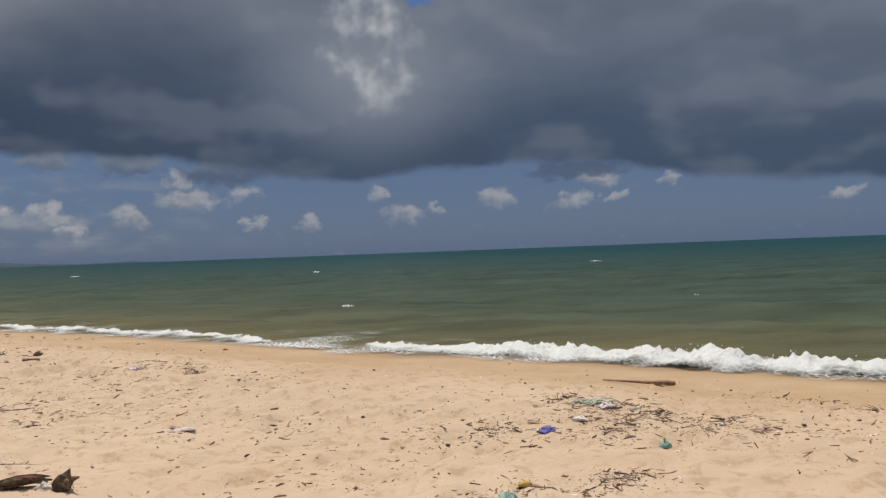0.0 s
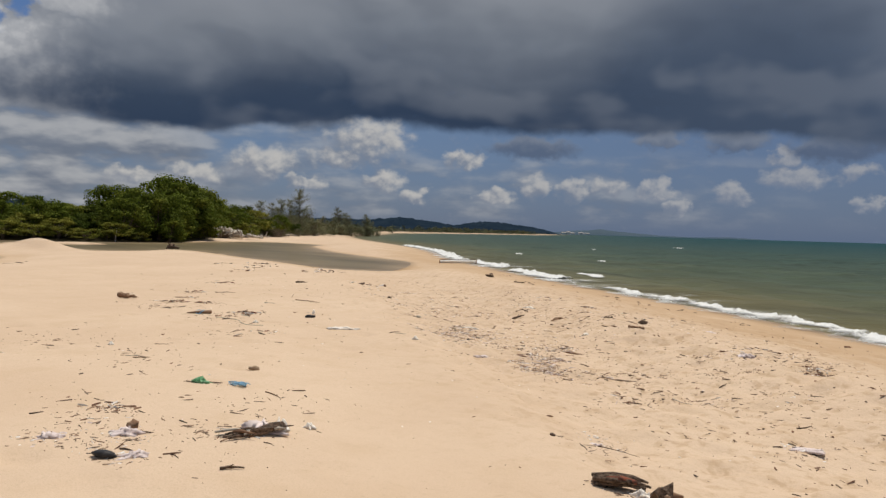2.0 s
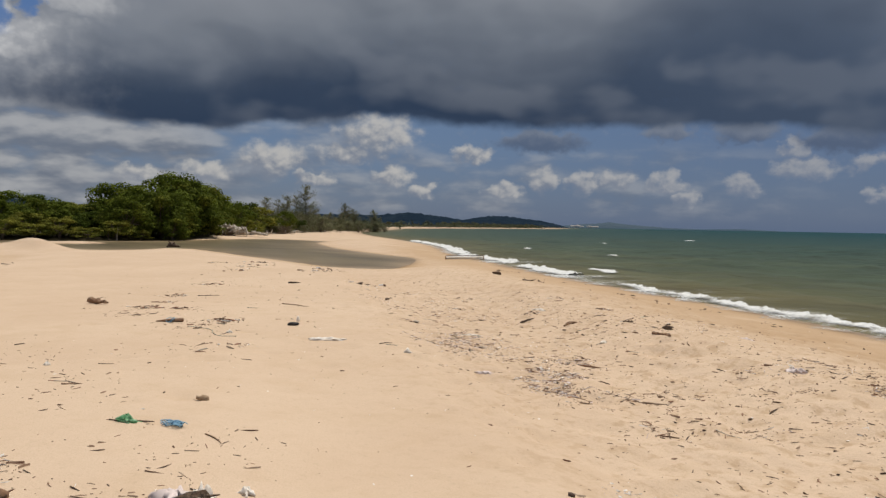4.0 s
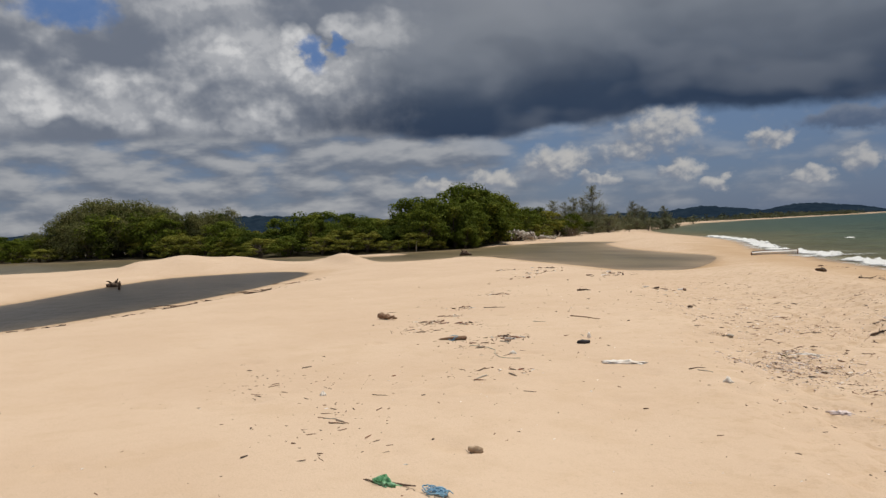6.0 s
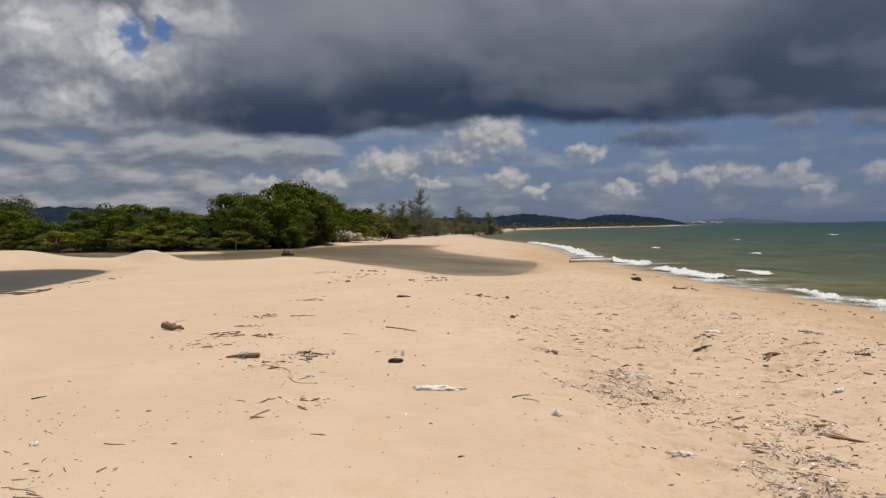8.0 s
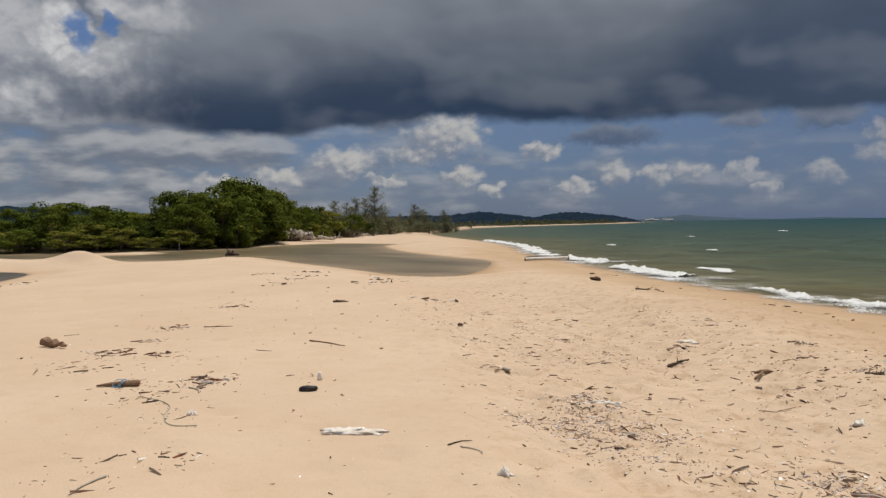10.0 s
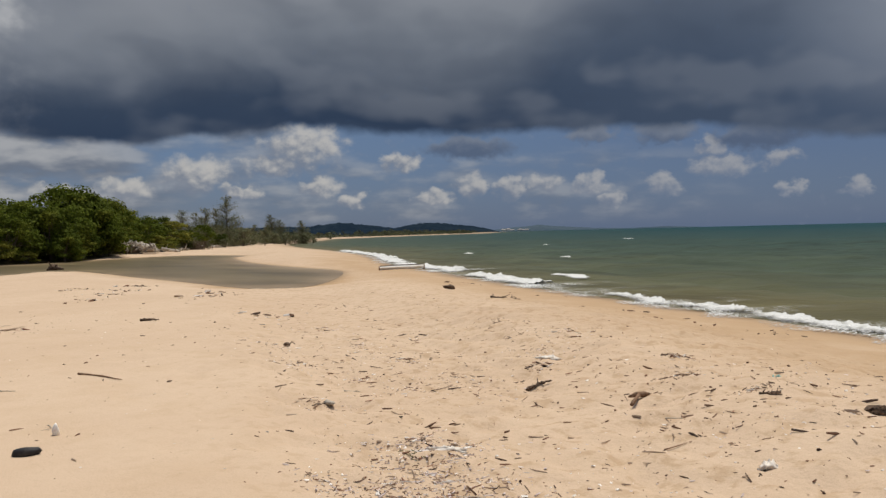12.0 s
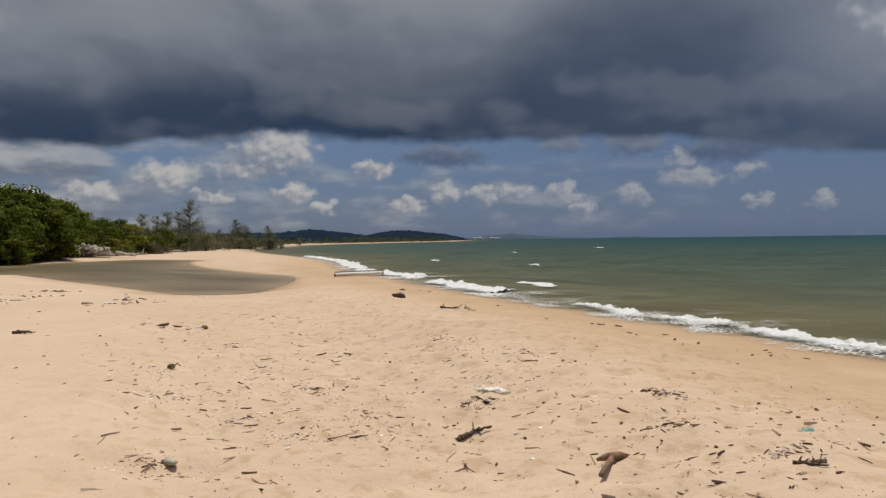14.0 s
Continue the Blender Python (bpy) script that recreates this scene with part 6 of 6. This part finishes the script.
def sea_log():
    """A squared, bleached beam with a dark upper edge, thrown up at the waterline."""
    a, b = Vector((-28.35, 29.62)), Vector((-27.22, 31.15))
    c, d = (a + b) / 2, b - a
    L = d.length
    ob = base("beach_beam", c.x, c.y, ground_z(c.x, c.y) + 0.07, math.degrees(math.atan2(d.y, d.x)))

    def beam(name, stops, mat, label=""):
        bm = bmesh.new()
        rings = [[bm.verts.new((q, y + o * w, z + h * k)) for o, k in ((-1, 0.0), (1, 0.0), (0.94, 1.0), (-0.94, 1.0))] for q, y, z, w, h in stops]
        for p, q in zip(rings, rings[1:]):
            for k in range(4):
                bm.faces.new((p[k], p[(k + 1) % 4], q[(k + 1) % 4], q[k]))
        bm.faces.new(rings[0][::-1])
        bm.faces.new(rings[-1])
        bmesh.ops.recalc_face_normals(bm, faces=bm.faces[:])
        bmesh.ops.bevel(bm, geom=bm.edges[:], offset=0.01, segments=2, affect="EDGES")
        part(name, bm, mat, ob, label, smooth=False)

    beam("trunk", [(-L / 2, 0, -0.01, 0.07, 0.15), (-L * 0.2, 0.012, 0.0, 0.078, 0.165), (L * 0.2, -0.01, 0.02, 0.075, 0.16), (L / 2, 0, 0.05, 0.07, 0.15)], LOG_WOOD)
    beam("back_edge", [(-L * 0.49, 0.075, 0.12, 0.02, 0.05), (0, 0.085, 0.14, 0.022, 0.055), (L * 0.50, 0.078, 0.17, 0.02, 0.05)], DARK_WOOD, "dark strip along the back edge")
    for q, h in ((-0.50, 0.08), (0.505, 0.15)):
        beam("end_cleat", [(q * L - 0.025, 0, -0.04, 0.082, h + 0.10), (q * L + 0.025, 0, -0.04, 0.082, h + 0.10)], BROWN_WOOD, "dark brown end cleat")
    ob.matrix_world = ob.matrix_world @ pose(0, 0, 0, BEAM_TIP) @ Matrix.Diagonal((1.0, 0.8, 0.8, 1.0))
    tagged(ob, "sun-bleached white squared beam at the edge of the water", "log")


def pointed_board():
    a, b = Vector((1.74, 9.62)), Vector((2.50, 9.10))
    c, d = (a + b) / 2, b - a
    ob = base("driftwood_plank", c.x, c.y, None, math.degrees(math.atan2(d.y, d.x)))
    L = d.length
    bm = bmesh.new()
    prof = [(-0.5, 0.010, 0.008), (-0.2, 0.022, 0.013), (0.15, 0.036, 0.018), (0.42, 0.06, 0.032), (0.5, 0.035, 0.026)]
    low = [ground_z(c.x + d.x * q, c.y + d.y * q) - ground_z(c.x, c.y) + 0.012 for q in (-0.5, 0.5)]
    rings = [[bm.verts.new((q * L, s * w, z + low[0] + (low[1] - low[0]) * (q + 0.5) + 0.03 * (q + 0.5))) for s, z in ((-1, 0.0), (1, 0.0), (0.8, h * 1.6), (-0.8, h * 1.6))] for q, w, h in prof]
    for p, q in zip(rings, rings[1:]):
        for k in range(4):
            bm.faces.new((p[k], p[(k + 1) % 4], q[(k + 1) % 4], q[k]))
    bm.faces.new(rings[0][::-1])
    bm.faces.new(rings[-1])
    bmesh.ops.recalc_face_normals(bm, faces=bm.faces[:])
    bmesh.ops.bevel(bm, geom=bm.edges[:], offset=0.006, segments=1, affect="EDGES")
    part("board", bm, BROWN_WOOD, ob, smooth=False)
    tagged(ob, "pointed brown driftwood plank near the surf", "driftwood")


stump_near()
drift_pile()
tee_wood()
palm_scrap(-6.42, 9.72, 0.36, 12, 4)
wood_with_net()
sea_log()
pointed_board()
block = lump("charred_block", "black charred wood block lying on smooth sand", -10.61, 8.53, (0.17, 0.075, 0.065), 50, CHAR, 3, 0.16, "driftwood")
lump("foam_shard", "pale cream plastic foam shard on the sand", -10.95, 8.85, (0.045, 0.04, 0.10), 20, SHELL, 8, 0.3, "plastic scrap")
crumple("plastic_bag", "dirty white plastic bag half buried in sand", -9.22, 8.08, 0.40, 0.13, 0.03, 42, WHITE_BAG, 4, "bag")
branch("driftwood_root", "brown gnarled root piece on the high sand", -15.05, 7.56, 0.46, 0.10, 12, BROWN_WOOD, 61, 0, 0.06, 9, 0.25)
branch("driftwood_pole", "half-buried rounded brown driftwood pole", -6.46, 11.32, 0.28, 0.036, -8, BROWN_WOOD, 62, 0, 0.02, 8, 0.8)
lump("bark_chunk", "dark broken piece of bark on the sand", -6.77, 12.04, (0.19, 0.07, 0.06), 35, DARK_WOOD, 12, 0.7, "driftwood")
branch("bark_curl", "dark curled bark with broken twigs", -7.44, 12.13, 0.15, 0.022, 15, DARK_WOOD, 63, 4)
crumple("plastic_scrap", "faded teal plastic scrap near the wrack line", -7.6, 12.8, 0.11, 0.07, 0.035, 40, TEAL_BAG, 17)
crumple("plastic_scrap", "torn white plastic film with grey streaks", -9.96, 13.31, 0.2, 0.09, 0.04, 15, WHITE_BAG, 18)
branch("driftwood_stick", "dark bent driftwood stick on the sand", -9.48, 12.38, 0.22, 0.035, 45, DARK_WOOD, 64, 1, 0.15)
lump("coconut_husk", "grey dried husk lying in the litter", -10.6, 10.9, (0.12, 0.06, 0.045), 10, GREY_WOOD, 15, 0.35, "husk")
branch("bark_strip", "dark strip of bark lying flat", -13.42, 12.72, 0.22, 0.04, -30, DARK_WOOD, 65, 1)
branch("bark_strip", "thin dark strip of bark on bare sand", -17.0, 12.9, 0.30, 0.05, 20, DARK_WOOD, 66, 0)
branch("driftwood_stick", "long thin brown stick on bare sand", -12.75, 10.02, 0.68, 0.022, 6, BROWN_WOOD, 67, 0, 0.05)
branch("driftwood_branch", "branched dark driftwood limb above the waterline", -13.9, 18.2, 0.6, 0.04, 62, DARK_WOOD, 68, 5, 0.1)
lump("driftwood_clod", "dark lump of weed and wood near the sea", -16.9, 20.2, (0.26, 0.18, 0.14), 25, DARK_WOOD, 19, 0.5, "driftwood")
crumple("plastic_bag", "crumpled blue plastic bag on the sand", 0.67, 6.38, 0.13, 0.08, 0.06, 30, BLUE_BAG, 21, "bag")
net_tangle("net_scrap", "clear pale net tangled with weed", 1.22, 7.28, 0.30, 12, PALE_NET, 47)
crumple("plastic_scrap", "faded green plastic scrap in the wrack", 1.53, 5.9, 0.09, 0.07, 0.05, 10, TEAL_BAG, 22)
crumple("plastic_bag", "pale teal plastic bag half buried", 0.24, 4.80, 0.15, 0.12, 0.06, 60, TEAL_BAG, 23, "bag")
lump("plastic_float", "broken yellow plastic float among sticks", 0.38, 4.98, (0.10, 0.06, 0.05), 30, YELLOW_BIT, 5, 0.3, "plastic scrap")
net_tangle("net_scrap", "tangled bright green net scrap on the sand", -6.64, 4.50, 0.10, 35, GREEN_NET, 41)
net_tangle("net_scrap", "tangled blue net scrap on the sand", -6.34, 4.70, 0.15, 20, BLUE_NET, 42)
crumple("plastic_scrap", "green plastic sheet scrap in the net", -6.62, 4.51, 0.14, 0.07, 0.045, 15, GREEN_NET, 43)
crumple("plastic_scrap", "pale lilac plastic film in the litter", -6.91, 8.44, 0.16, 0.07, 0.025, 20, LILAC_BAG, 44)
crumple("plastic_scrap", "small white plastic scrap on the sand", -9.36, 4.90, 0.07, 0.05, 0.04, 0, WHITE_BAG, 45)
crumple("plastic_scrap", "small white plastic scrap beside shells", -7.88, 8.21, 0.07, 0.05, 0.05, 0, WHITE_BAG, 46)
crumple("plastic_scrap", "white crumpled plastic scrap in the wrack", -10.45, 7.45, 0.07, 0.05, 0.04, 0, WHITE_BAG, 47)
crumple("plastic_scrap", "pale plastic film lying in the wrack", -3.85, 6.15, 0.12, 0.07, 0.025, 50, LILAC_BAG, 48)
crumple("plastic_scrap", "white plastic scrap near the tide line", -7.11, 10.99, 0.09, 0.07, 0.05, 10, WHITE_BAG, 49)
crumple("plastic_scrap", "white plastic strip among grey twigs", -8.85, 10.35, 0.20, 0.05, 0.03, 24, WHITE_BAG, 50)
crumple("plastic_scrap", "pale plastic film heaped with twigs", 1.3, 7.0, 0.16, 0.09, 0.04, 24, LILAC_BAG, 51)
crumple("plastic_scrap", "white plastic lid scrap on the sand", 1.0, 6.62, 0.11, 0.06, 0.03, -10, WHITE_BAG, 52)
crumple("plastic_scrap", "grey plastic film among dark twigs", -5.48, 3.40, 0.15, 0.10, 0.05, 40, LILAC_BAG, 54)
crumple("plastic_scrap", "pale grey plastic film with a dark fold", -5.70, 3.02, 0.15, 0.08, 0.04, 65, LILAC_BAG, 55)
crumple("plastic_scrap", "pinkish plastic film beside the charred lump", -5.00, 3.24, 0.14, 0.07, 0.035, 70, LILAC_BAG, 56)
lump("husk_piece", "tan husk lump beside the grey film", -5.58, 3.48, (0.08, 0.06, 0.07), 20, BROWN_WOOD, 23, 0.35, "husk")
branch("driftwood_stick", "bleached grey stick lying on bare sand", -5.60, 8.52, 0.34, 0.016, 30, GREY_WOOD, 71, 1, 0.06)
branch("driftwood_stick", "short dark bent stick on the sand", -4.45, 3.53, 0.13, 0.022, 60, DARK_WOOD, 72, 1, 0.1)
branch("driftwood_stick", "thin forked twig beside pale crumbs", -3.62, 6.12, 0.28, 0.008, 42, DARK_WOOD, 73, 3, 0.08)
crumple("plastic_scrap", "pale plastic film pressed into the sand", -2.78, 7.46, 0.20, 0.10, 0.02, 30, LILAC_BAG, 57)
crumple("plastic_scrap", "pale blue plastic film in the wrack", -4.39, 10.20, 0.16, 0.09, 0.05, 20, LILAC_BAG, 58)
bits("pale_crumbs", "pale shell and plastic foam crumbs in small patches", [(-3.98, 6.45, .11), (-3.85, 6.35, .08), (-2.8, 7.45, .12), (-4.4, 10.2, .16), (-5.48, 3.4, .1), (-5.7, 3.0, .12), (-5.05, 3.15, .1)], 34, [SHELL, LILAC_BAG, SHELL, GREY_BITS], 0.01, 0.05, 0.35, 541, 0.4)
bits("wrack_tufts", "dark broken twigs round the film and husks", [(-3.56, 9.86, .15), (-4.05, 9.55, .1), (-4.39, 10.2, .2), (-5.48, 3.4, .14), (-5.05, 3.15, .13), (-5.7, 3.0, .14), (-6.0, 3.5, .2), (-5.3, 3.75, .15)], 30, [HUSK, BLACK_BITS, HUSK, GREY_BITS], 0.015, 0.10, 0.9, 542, 0.09)
lump("husk_piece", "tan dried husk piece lying on bare sand", -6.97, 5.24, (0.10, 0.07, 0.05), 30, TAN_HUSK, 21, 0.35, "husk")
lump("charred_block", "dark charred wood lump on the sand", -5.10, 3.11, (0.16, 0.07, 0.05), 44, CHAR, 9, 0.3, "driftwood")
crumple("plastic_scrap", "clear grey plastic film on the sand", -5.7, 12.1, 0.18, 0.10, 0.03, -30, LILAC_BAG, 53)
bits("weed_clump", "tuft of olive seaweed in the wrack", [(-9.02, 10.18, .05), (1.32, 7.0, .06)], 45, [WEED], 0.02, 0.08, 0.6, 511, 0.1, 0.3)


def strewn_sticks():
    """Single sticks that can be told apart on the sand."""
    r = np.random.default_rng(90)
    places = [(-16.1, 8.0), (-13.8, 7.75), (-14.2, 8.3), (-18.6, 11.4), (-15.4, 9.8), (-11.3, 7.85), (-9.05, 6.4), (-9.0, 5.35), (-8.1, 4.7), (-5.95, 4.8), (-6.7, 4.5), (-8.25, 4.75), (-12.9, 9.2),
              (-11.2, 8.9), (-8.3, 8.35), (-8.45, 8.45), (-7.9, 8.65), (-7.7, 11.2), (-7.9, 11.65), (-9.2, 11.8), (-10.4, 12.0), (-10.9, 11.5), (-11.5, 12.4), (-12.2, 12.6), (-10.3, 14.6), (-10.1, 15.0)]
    more = [(-6.4, 10.6), (-6.05, 9.25), (-5.15, 8.8), (-5.2, 8.4), (-4.4, 7.7), (-4.0, 8.1), (-4.2, 9.05), (-3.3, 8.35), (-3.0, 8.05), (-5.2, 9.0), (0.85, 4.95), (1.1, 5.12), (0.5, 4.75), (1.7, 6.55),
            (2.2, 6.35), (2.3, 6.0), (3.35, 8.05), (3.3, 7.5), (3.5, 6.8), (-0.4, 5.0), (-1.6, 7.2), (-8.3, 9.8), (-7.9, 9.75), (-8.7, 10.1), (-12.8, 14.4)]
    for i, (x, y) in enumerate(places + more):
        big = r.random() < 0.3
        mat = (DARK_WOOD, BROWN_WOOD, DARK_WOOD, GREY_WOOD)[int(r.integers(0, 4))]
        colour = {DARK_WOOD.name: "dark wet", BROWN_WOOD.name: "brown", GREY_WOOD.name: "bleached grey"}[mat.name]
        branch("driftwood_stick", ("%s bent driftwood stick lying on the sand" if big else "small %s driftwood twig lying on the sand") % colour, x + r.normal() * 0.05, y + r.normal() * 0.05,
               r.uniform(0.22, 0.45) if big else r.uniform(0.12, 0.24), r.uniform(0.012, 0.02) if big else r.uniform(0.007, 0.013), r.normal() * 40 + 15, mat, 700 + i, int(r.integers(0, 3)), r.uniform(-0.12, 0.15), 6, 0.4,
               group="strewn sticks")
    for i in range(26):
        k = int(r.integers(0, len(LOOSE)))
        x, y = LOOSE[k][0] + r.normal() * LOOSE[k][2] * 0.8, LOOSE[k][1] + r.normal() * LOOSE[k][2] * 0.6
        if float(shore_inland(np.array([x]), np.array([y]))[0]) < 2 or (x > -7 and y < 3.5):
            continue
        s = r.uniform(0.016, 0.034)
        lump("wood_chip", "small dark wood clod on the sand", x, y, (s * 1.4, s, s * 0.7), r.uniform(0, 360), BLACK_BITS if i % 2 else DARK_WOOD, 30 + i, 0.4, "driftwood", "clods", 1)


strewn_sticks()


# ---------------------------------------------------------------- lagoon and bank details
def heap_on_bank():
    """A bleached fallen tree with its roots on the far bank."""
    ob = base("fallen_tree", -73.4, 43.4, None, 58)
    r = np.random.default_rng(15)
    # dark lump added for the shaded hollow under the root plate
    part("earth_clod", lump_mesh(9, 2.2, 0.9, 0.95, 0.4, 3), BARK, ob)
    ob.children[0].location = (-0.6, 0.3, 0.28)
    v, f = [], []
    way = np.linspace(0, 1, 26)
    stops = np.linspace(0, 1, 7)
    tube(v, f, [(-1.4 + 3.3 * q, 0.05, np.interp(q, stops, (0.95, 1.0, 0.85, 0.66, 0.5, 0.38, 0.2))) for q in way], list(np.interp(way, stops, (0.10, 0.2, 0.24, 0.34, 0.40, 0.32, 0.1))), 16)
    for k, p in enumerate(v):
        q = 1 + 0.4 * noise.noise(Vector((p.x * 1.6, p.y * 4.0, p.z * 4.0))) + 0.35 * noise.noise(Vector((p.x * 4.5, p.y * 9.0, p.z * 9.0)))
        v[k] = Vector((p.x, p.y * 1.2 * q, 0.1 + (p.z - 0.1) * q))
    mesh_object("root_plate", v, f, PALE_WOOD, ob)
    for k in range(14):
        v, f = [], []
        s = Vector((r.uniform(-1.4, 1.5), -0.15, r.uniform(0.4, 1.0)))
        d = Vector((r.normal() * 0.45 - 0.25, -0.35 - 0.4 * r.random(), -0.75 * s.z + 0.25 * r.normal()))
        tube(v, f, [s, s + d * 0.35 + Vector((r.normal() * 0.08, 0, 0.14)), s + d * 0.75 + Vector((r.normal() * 0.1, 0, 0.02)), s + d], [0.10, 0.075, 0.05, 0.02], 6)
        mesh_object("root", v, f, (PALE_WOOD, GREY_WOOD, BARK)[k % 3], ob, True)
    v, f = [], []
    tube(v, f, [(2.1, -0.1, 0.45), (2.9, -0.15, 0.24), (3.8, -0.2, 0.10)], [0.13, 0.15, 0.08], 8)
    mesh_object("limb", v, f, PALE_WOOD, ob, True)
    tagged(ob, "bleached white fallen tree with roots on the bank", "driftwood")
    for k, (x, y, L, t) in enumerate(((-79, 51, 2.6, 40), (-88, 58.5, 3.0, 30), (-94, 66, 2.4, 60), (-75, 47.5, 1.8, 20), (-103, 76, 3.2, 45))):
        branch("beached_log", "bleached log lying at the back of the beach", x, y, L, 0.32, t, PALE_WOOD, 800 + k, 3, 0.06, 8)
    r = np.random.default_rng(16)
    ob = base("dead_shrub", -84.0, 56.0, None, 0)
    v, f = [], []
    for k in range(170):
        a, q = r.uniform(0, 6.28), r.random()
        p = Vector((r.normal() * 0.7, r.normal() * 0.7, 0))
        tube(v, f, [p, p + Vector((math.cos(a) * 0.3, math.sin(a) * 0.3, 0.6)), p + Vector((math.cos(a) * 0.6, math.sin(a) * 0.6, 0.7 + 0.5 * q))], [0.035, 0.025, 0.008], 4)
    tagged(mesh_object("twigs", v, f, BARK, ob), kind="stuff")
    tagged(ob, "dead brown leafless shrub at the back of the beach", "shrub")


def snag(x, y, h, lean, seed, mat, label):
    r = np.random.default_rng(seed)
    v, f = [], []
    tube(v, f, [(0, 0, -0.5), (lean * 0.3, 0.02, h * 0.4), (lean, 0.05, h)], [0.055, 0.045, 0.02], 6)
    tube(v, f, [(lean * 0.4, 0.02, h * 0.5), (lean * 0.4 + 0.15 * r.choice((-1, 1)), 0.05, h * 0.72)], [0.03, 0.012], 5)
    ob = mesh_object("snag", v, f, mat, smooth=True)
    ob.matrix_world = pose(x, y, LAG_Z, 0, 0, 0)
    return tagged(ob, label, "dead tree")


def water_stump(x, y, size, seed, label):
    ob = base("water_stump", x, y, LAG_Z - 0.05, seed * 40)
    part("stump", lump_mesh(seed, size, size * 0.6, size * 0.5, 0.5, 3), DARK_WOOD, ob)
    ob.children[0].location = (0, 0, size * 0.16)
    r = np.random.default_rng(seed)
    for k in range(4):
        v, f = [], []
        a = r.uniform(0, 6.28)
        tube(v, f, [(0, 0, size * 0.2), (math.cos(a) * size * 0.3, math.sin(a) * size * 0.25, size * 0.45), (math.cos(a) * size * 0.5, math.sin(a) * size * 0.3, size * r.uniform(0.45, 0.8))], [size * 0.09, size * 0.06, size * 0.02], 5)
        mesh_object("root", v, f, DARK_WOOD, ob, True)
    return tagged(ob, label, "driftwood")


heap_on_bank()
snag(-63.6, 27.6, 1.15, 0.15, 3, PALE_WOOD, "thin bleached dead stem standing in the lagoon")
snag(-64.2, 27.2, 0.95, -0.25, 4, BARK, "thin grey dead stem leaning over the lagoon")
water_stump(-49.1, 25.3, 0.75, 2, "dark stump with roots standing in the lagoon")
water_stump(-37.5, 3.45, 0.62, 3, "dark root stump at the edge of the pool")
snag(-35.0, 3.6, 0.35, 0.05, 5, DARK_WOOD, "short dark stake in the pool")
branch("sunk_branch", "dark weedy branch along the edge of the pool", -26.4, 7.4, 2.0, 0.05, -36, DARK_WOOD, 820, 6, 0.05)
branch("sunk_branch", "dark twigs stranded at the edge of the pool", -23.7, 4.9, 1.6, 0.04, -38, DARK_WOOD, 821, 6, 0.05)
bits("pool_wrack", "dark twigs stranded round the pool", [(-23.7, 4.9, .4), (-25.2, 5.9, .5), (-27.7, 7.8, .6), (-30.7, 9.7, .6), (-22.5, 3.4, .4), (-21.3, 2.0, .4)], 26, [BLACK_BITS, HUSK], 0.05, 0.35, 0.6, 512, 0.1)


def far_house(x, y, w, d, h):
    ob = base("distant_building", x, y, 1.0, 55)
    bm = bmesh.new()
    bmesh.ops.create_cube(bm, size=1.0)
    for v in bm.verts:
        v.co = Vector((v.co.x * w, v.co.y * d, (v.co.z + 0.5) * h))
    bmesh.ops.bevel(bm, geom=bm.edges[:], offset=0.15, segments=1, affect="EDGES")
    part("wall", bm, HOUSE_WALL, ob, smooth=False)
    mesh_object("roof", [(-w * .55, -d * .55, h), (w * .55, -d * .55, h), (w * .55, d * .55, h), (-w * .55, d * .55, h), (-w * .4, 0, h * 1.4), (w * .4, 0, h * 1.4)],
                [(0, 1, 5, 4), (2, 3, 4, 5), (1, 2, 5), (3, 0, 4), (0, 3, 2, 1)], HOUSE_ROOF, ob)
    return tagged(ob, "tiny white building far across the bay", "building", "far buildings")


HOUSE_WALL = material("white_wall", (0.78, 0.77, 0.74), 0.8, [(0.2, (0.6, 0.58, 0.54), 0.5, 0.7)])
HOUSE_ROOF = material("grey_roof", (0.42, 0.38, 0.35), 0.8, [(0.3, (0.32, 0.28, 0.26), 0.45, 0.65)])
for az, w, h in ((35.05, 26, 7), (34.75, 16, 9), (34.5, 22, 6), (33.9, 18, 7), (33.5, 30, 6)):
    far_house(-math.sin(radians(az)) * 3300, math.cos(radians(az)) * 3300, w, 10, h)
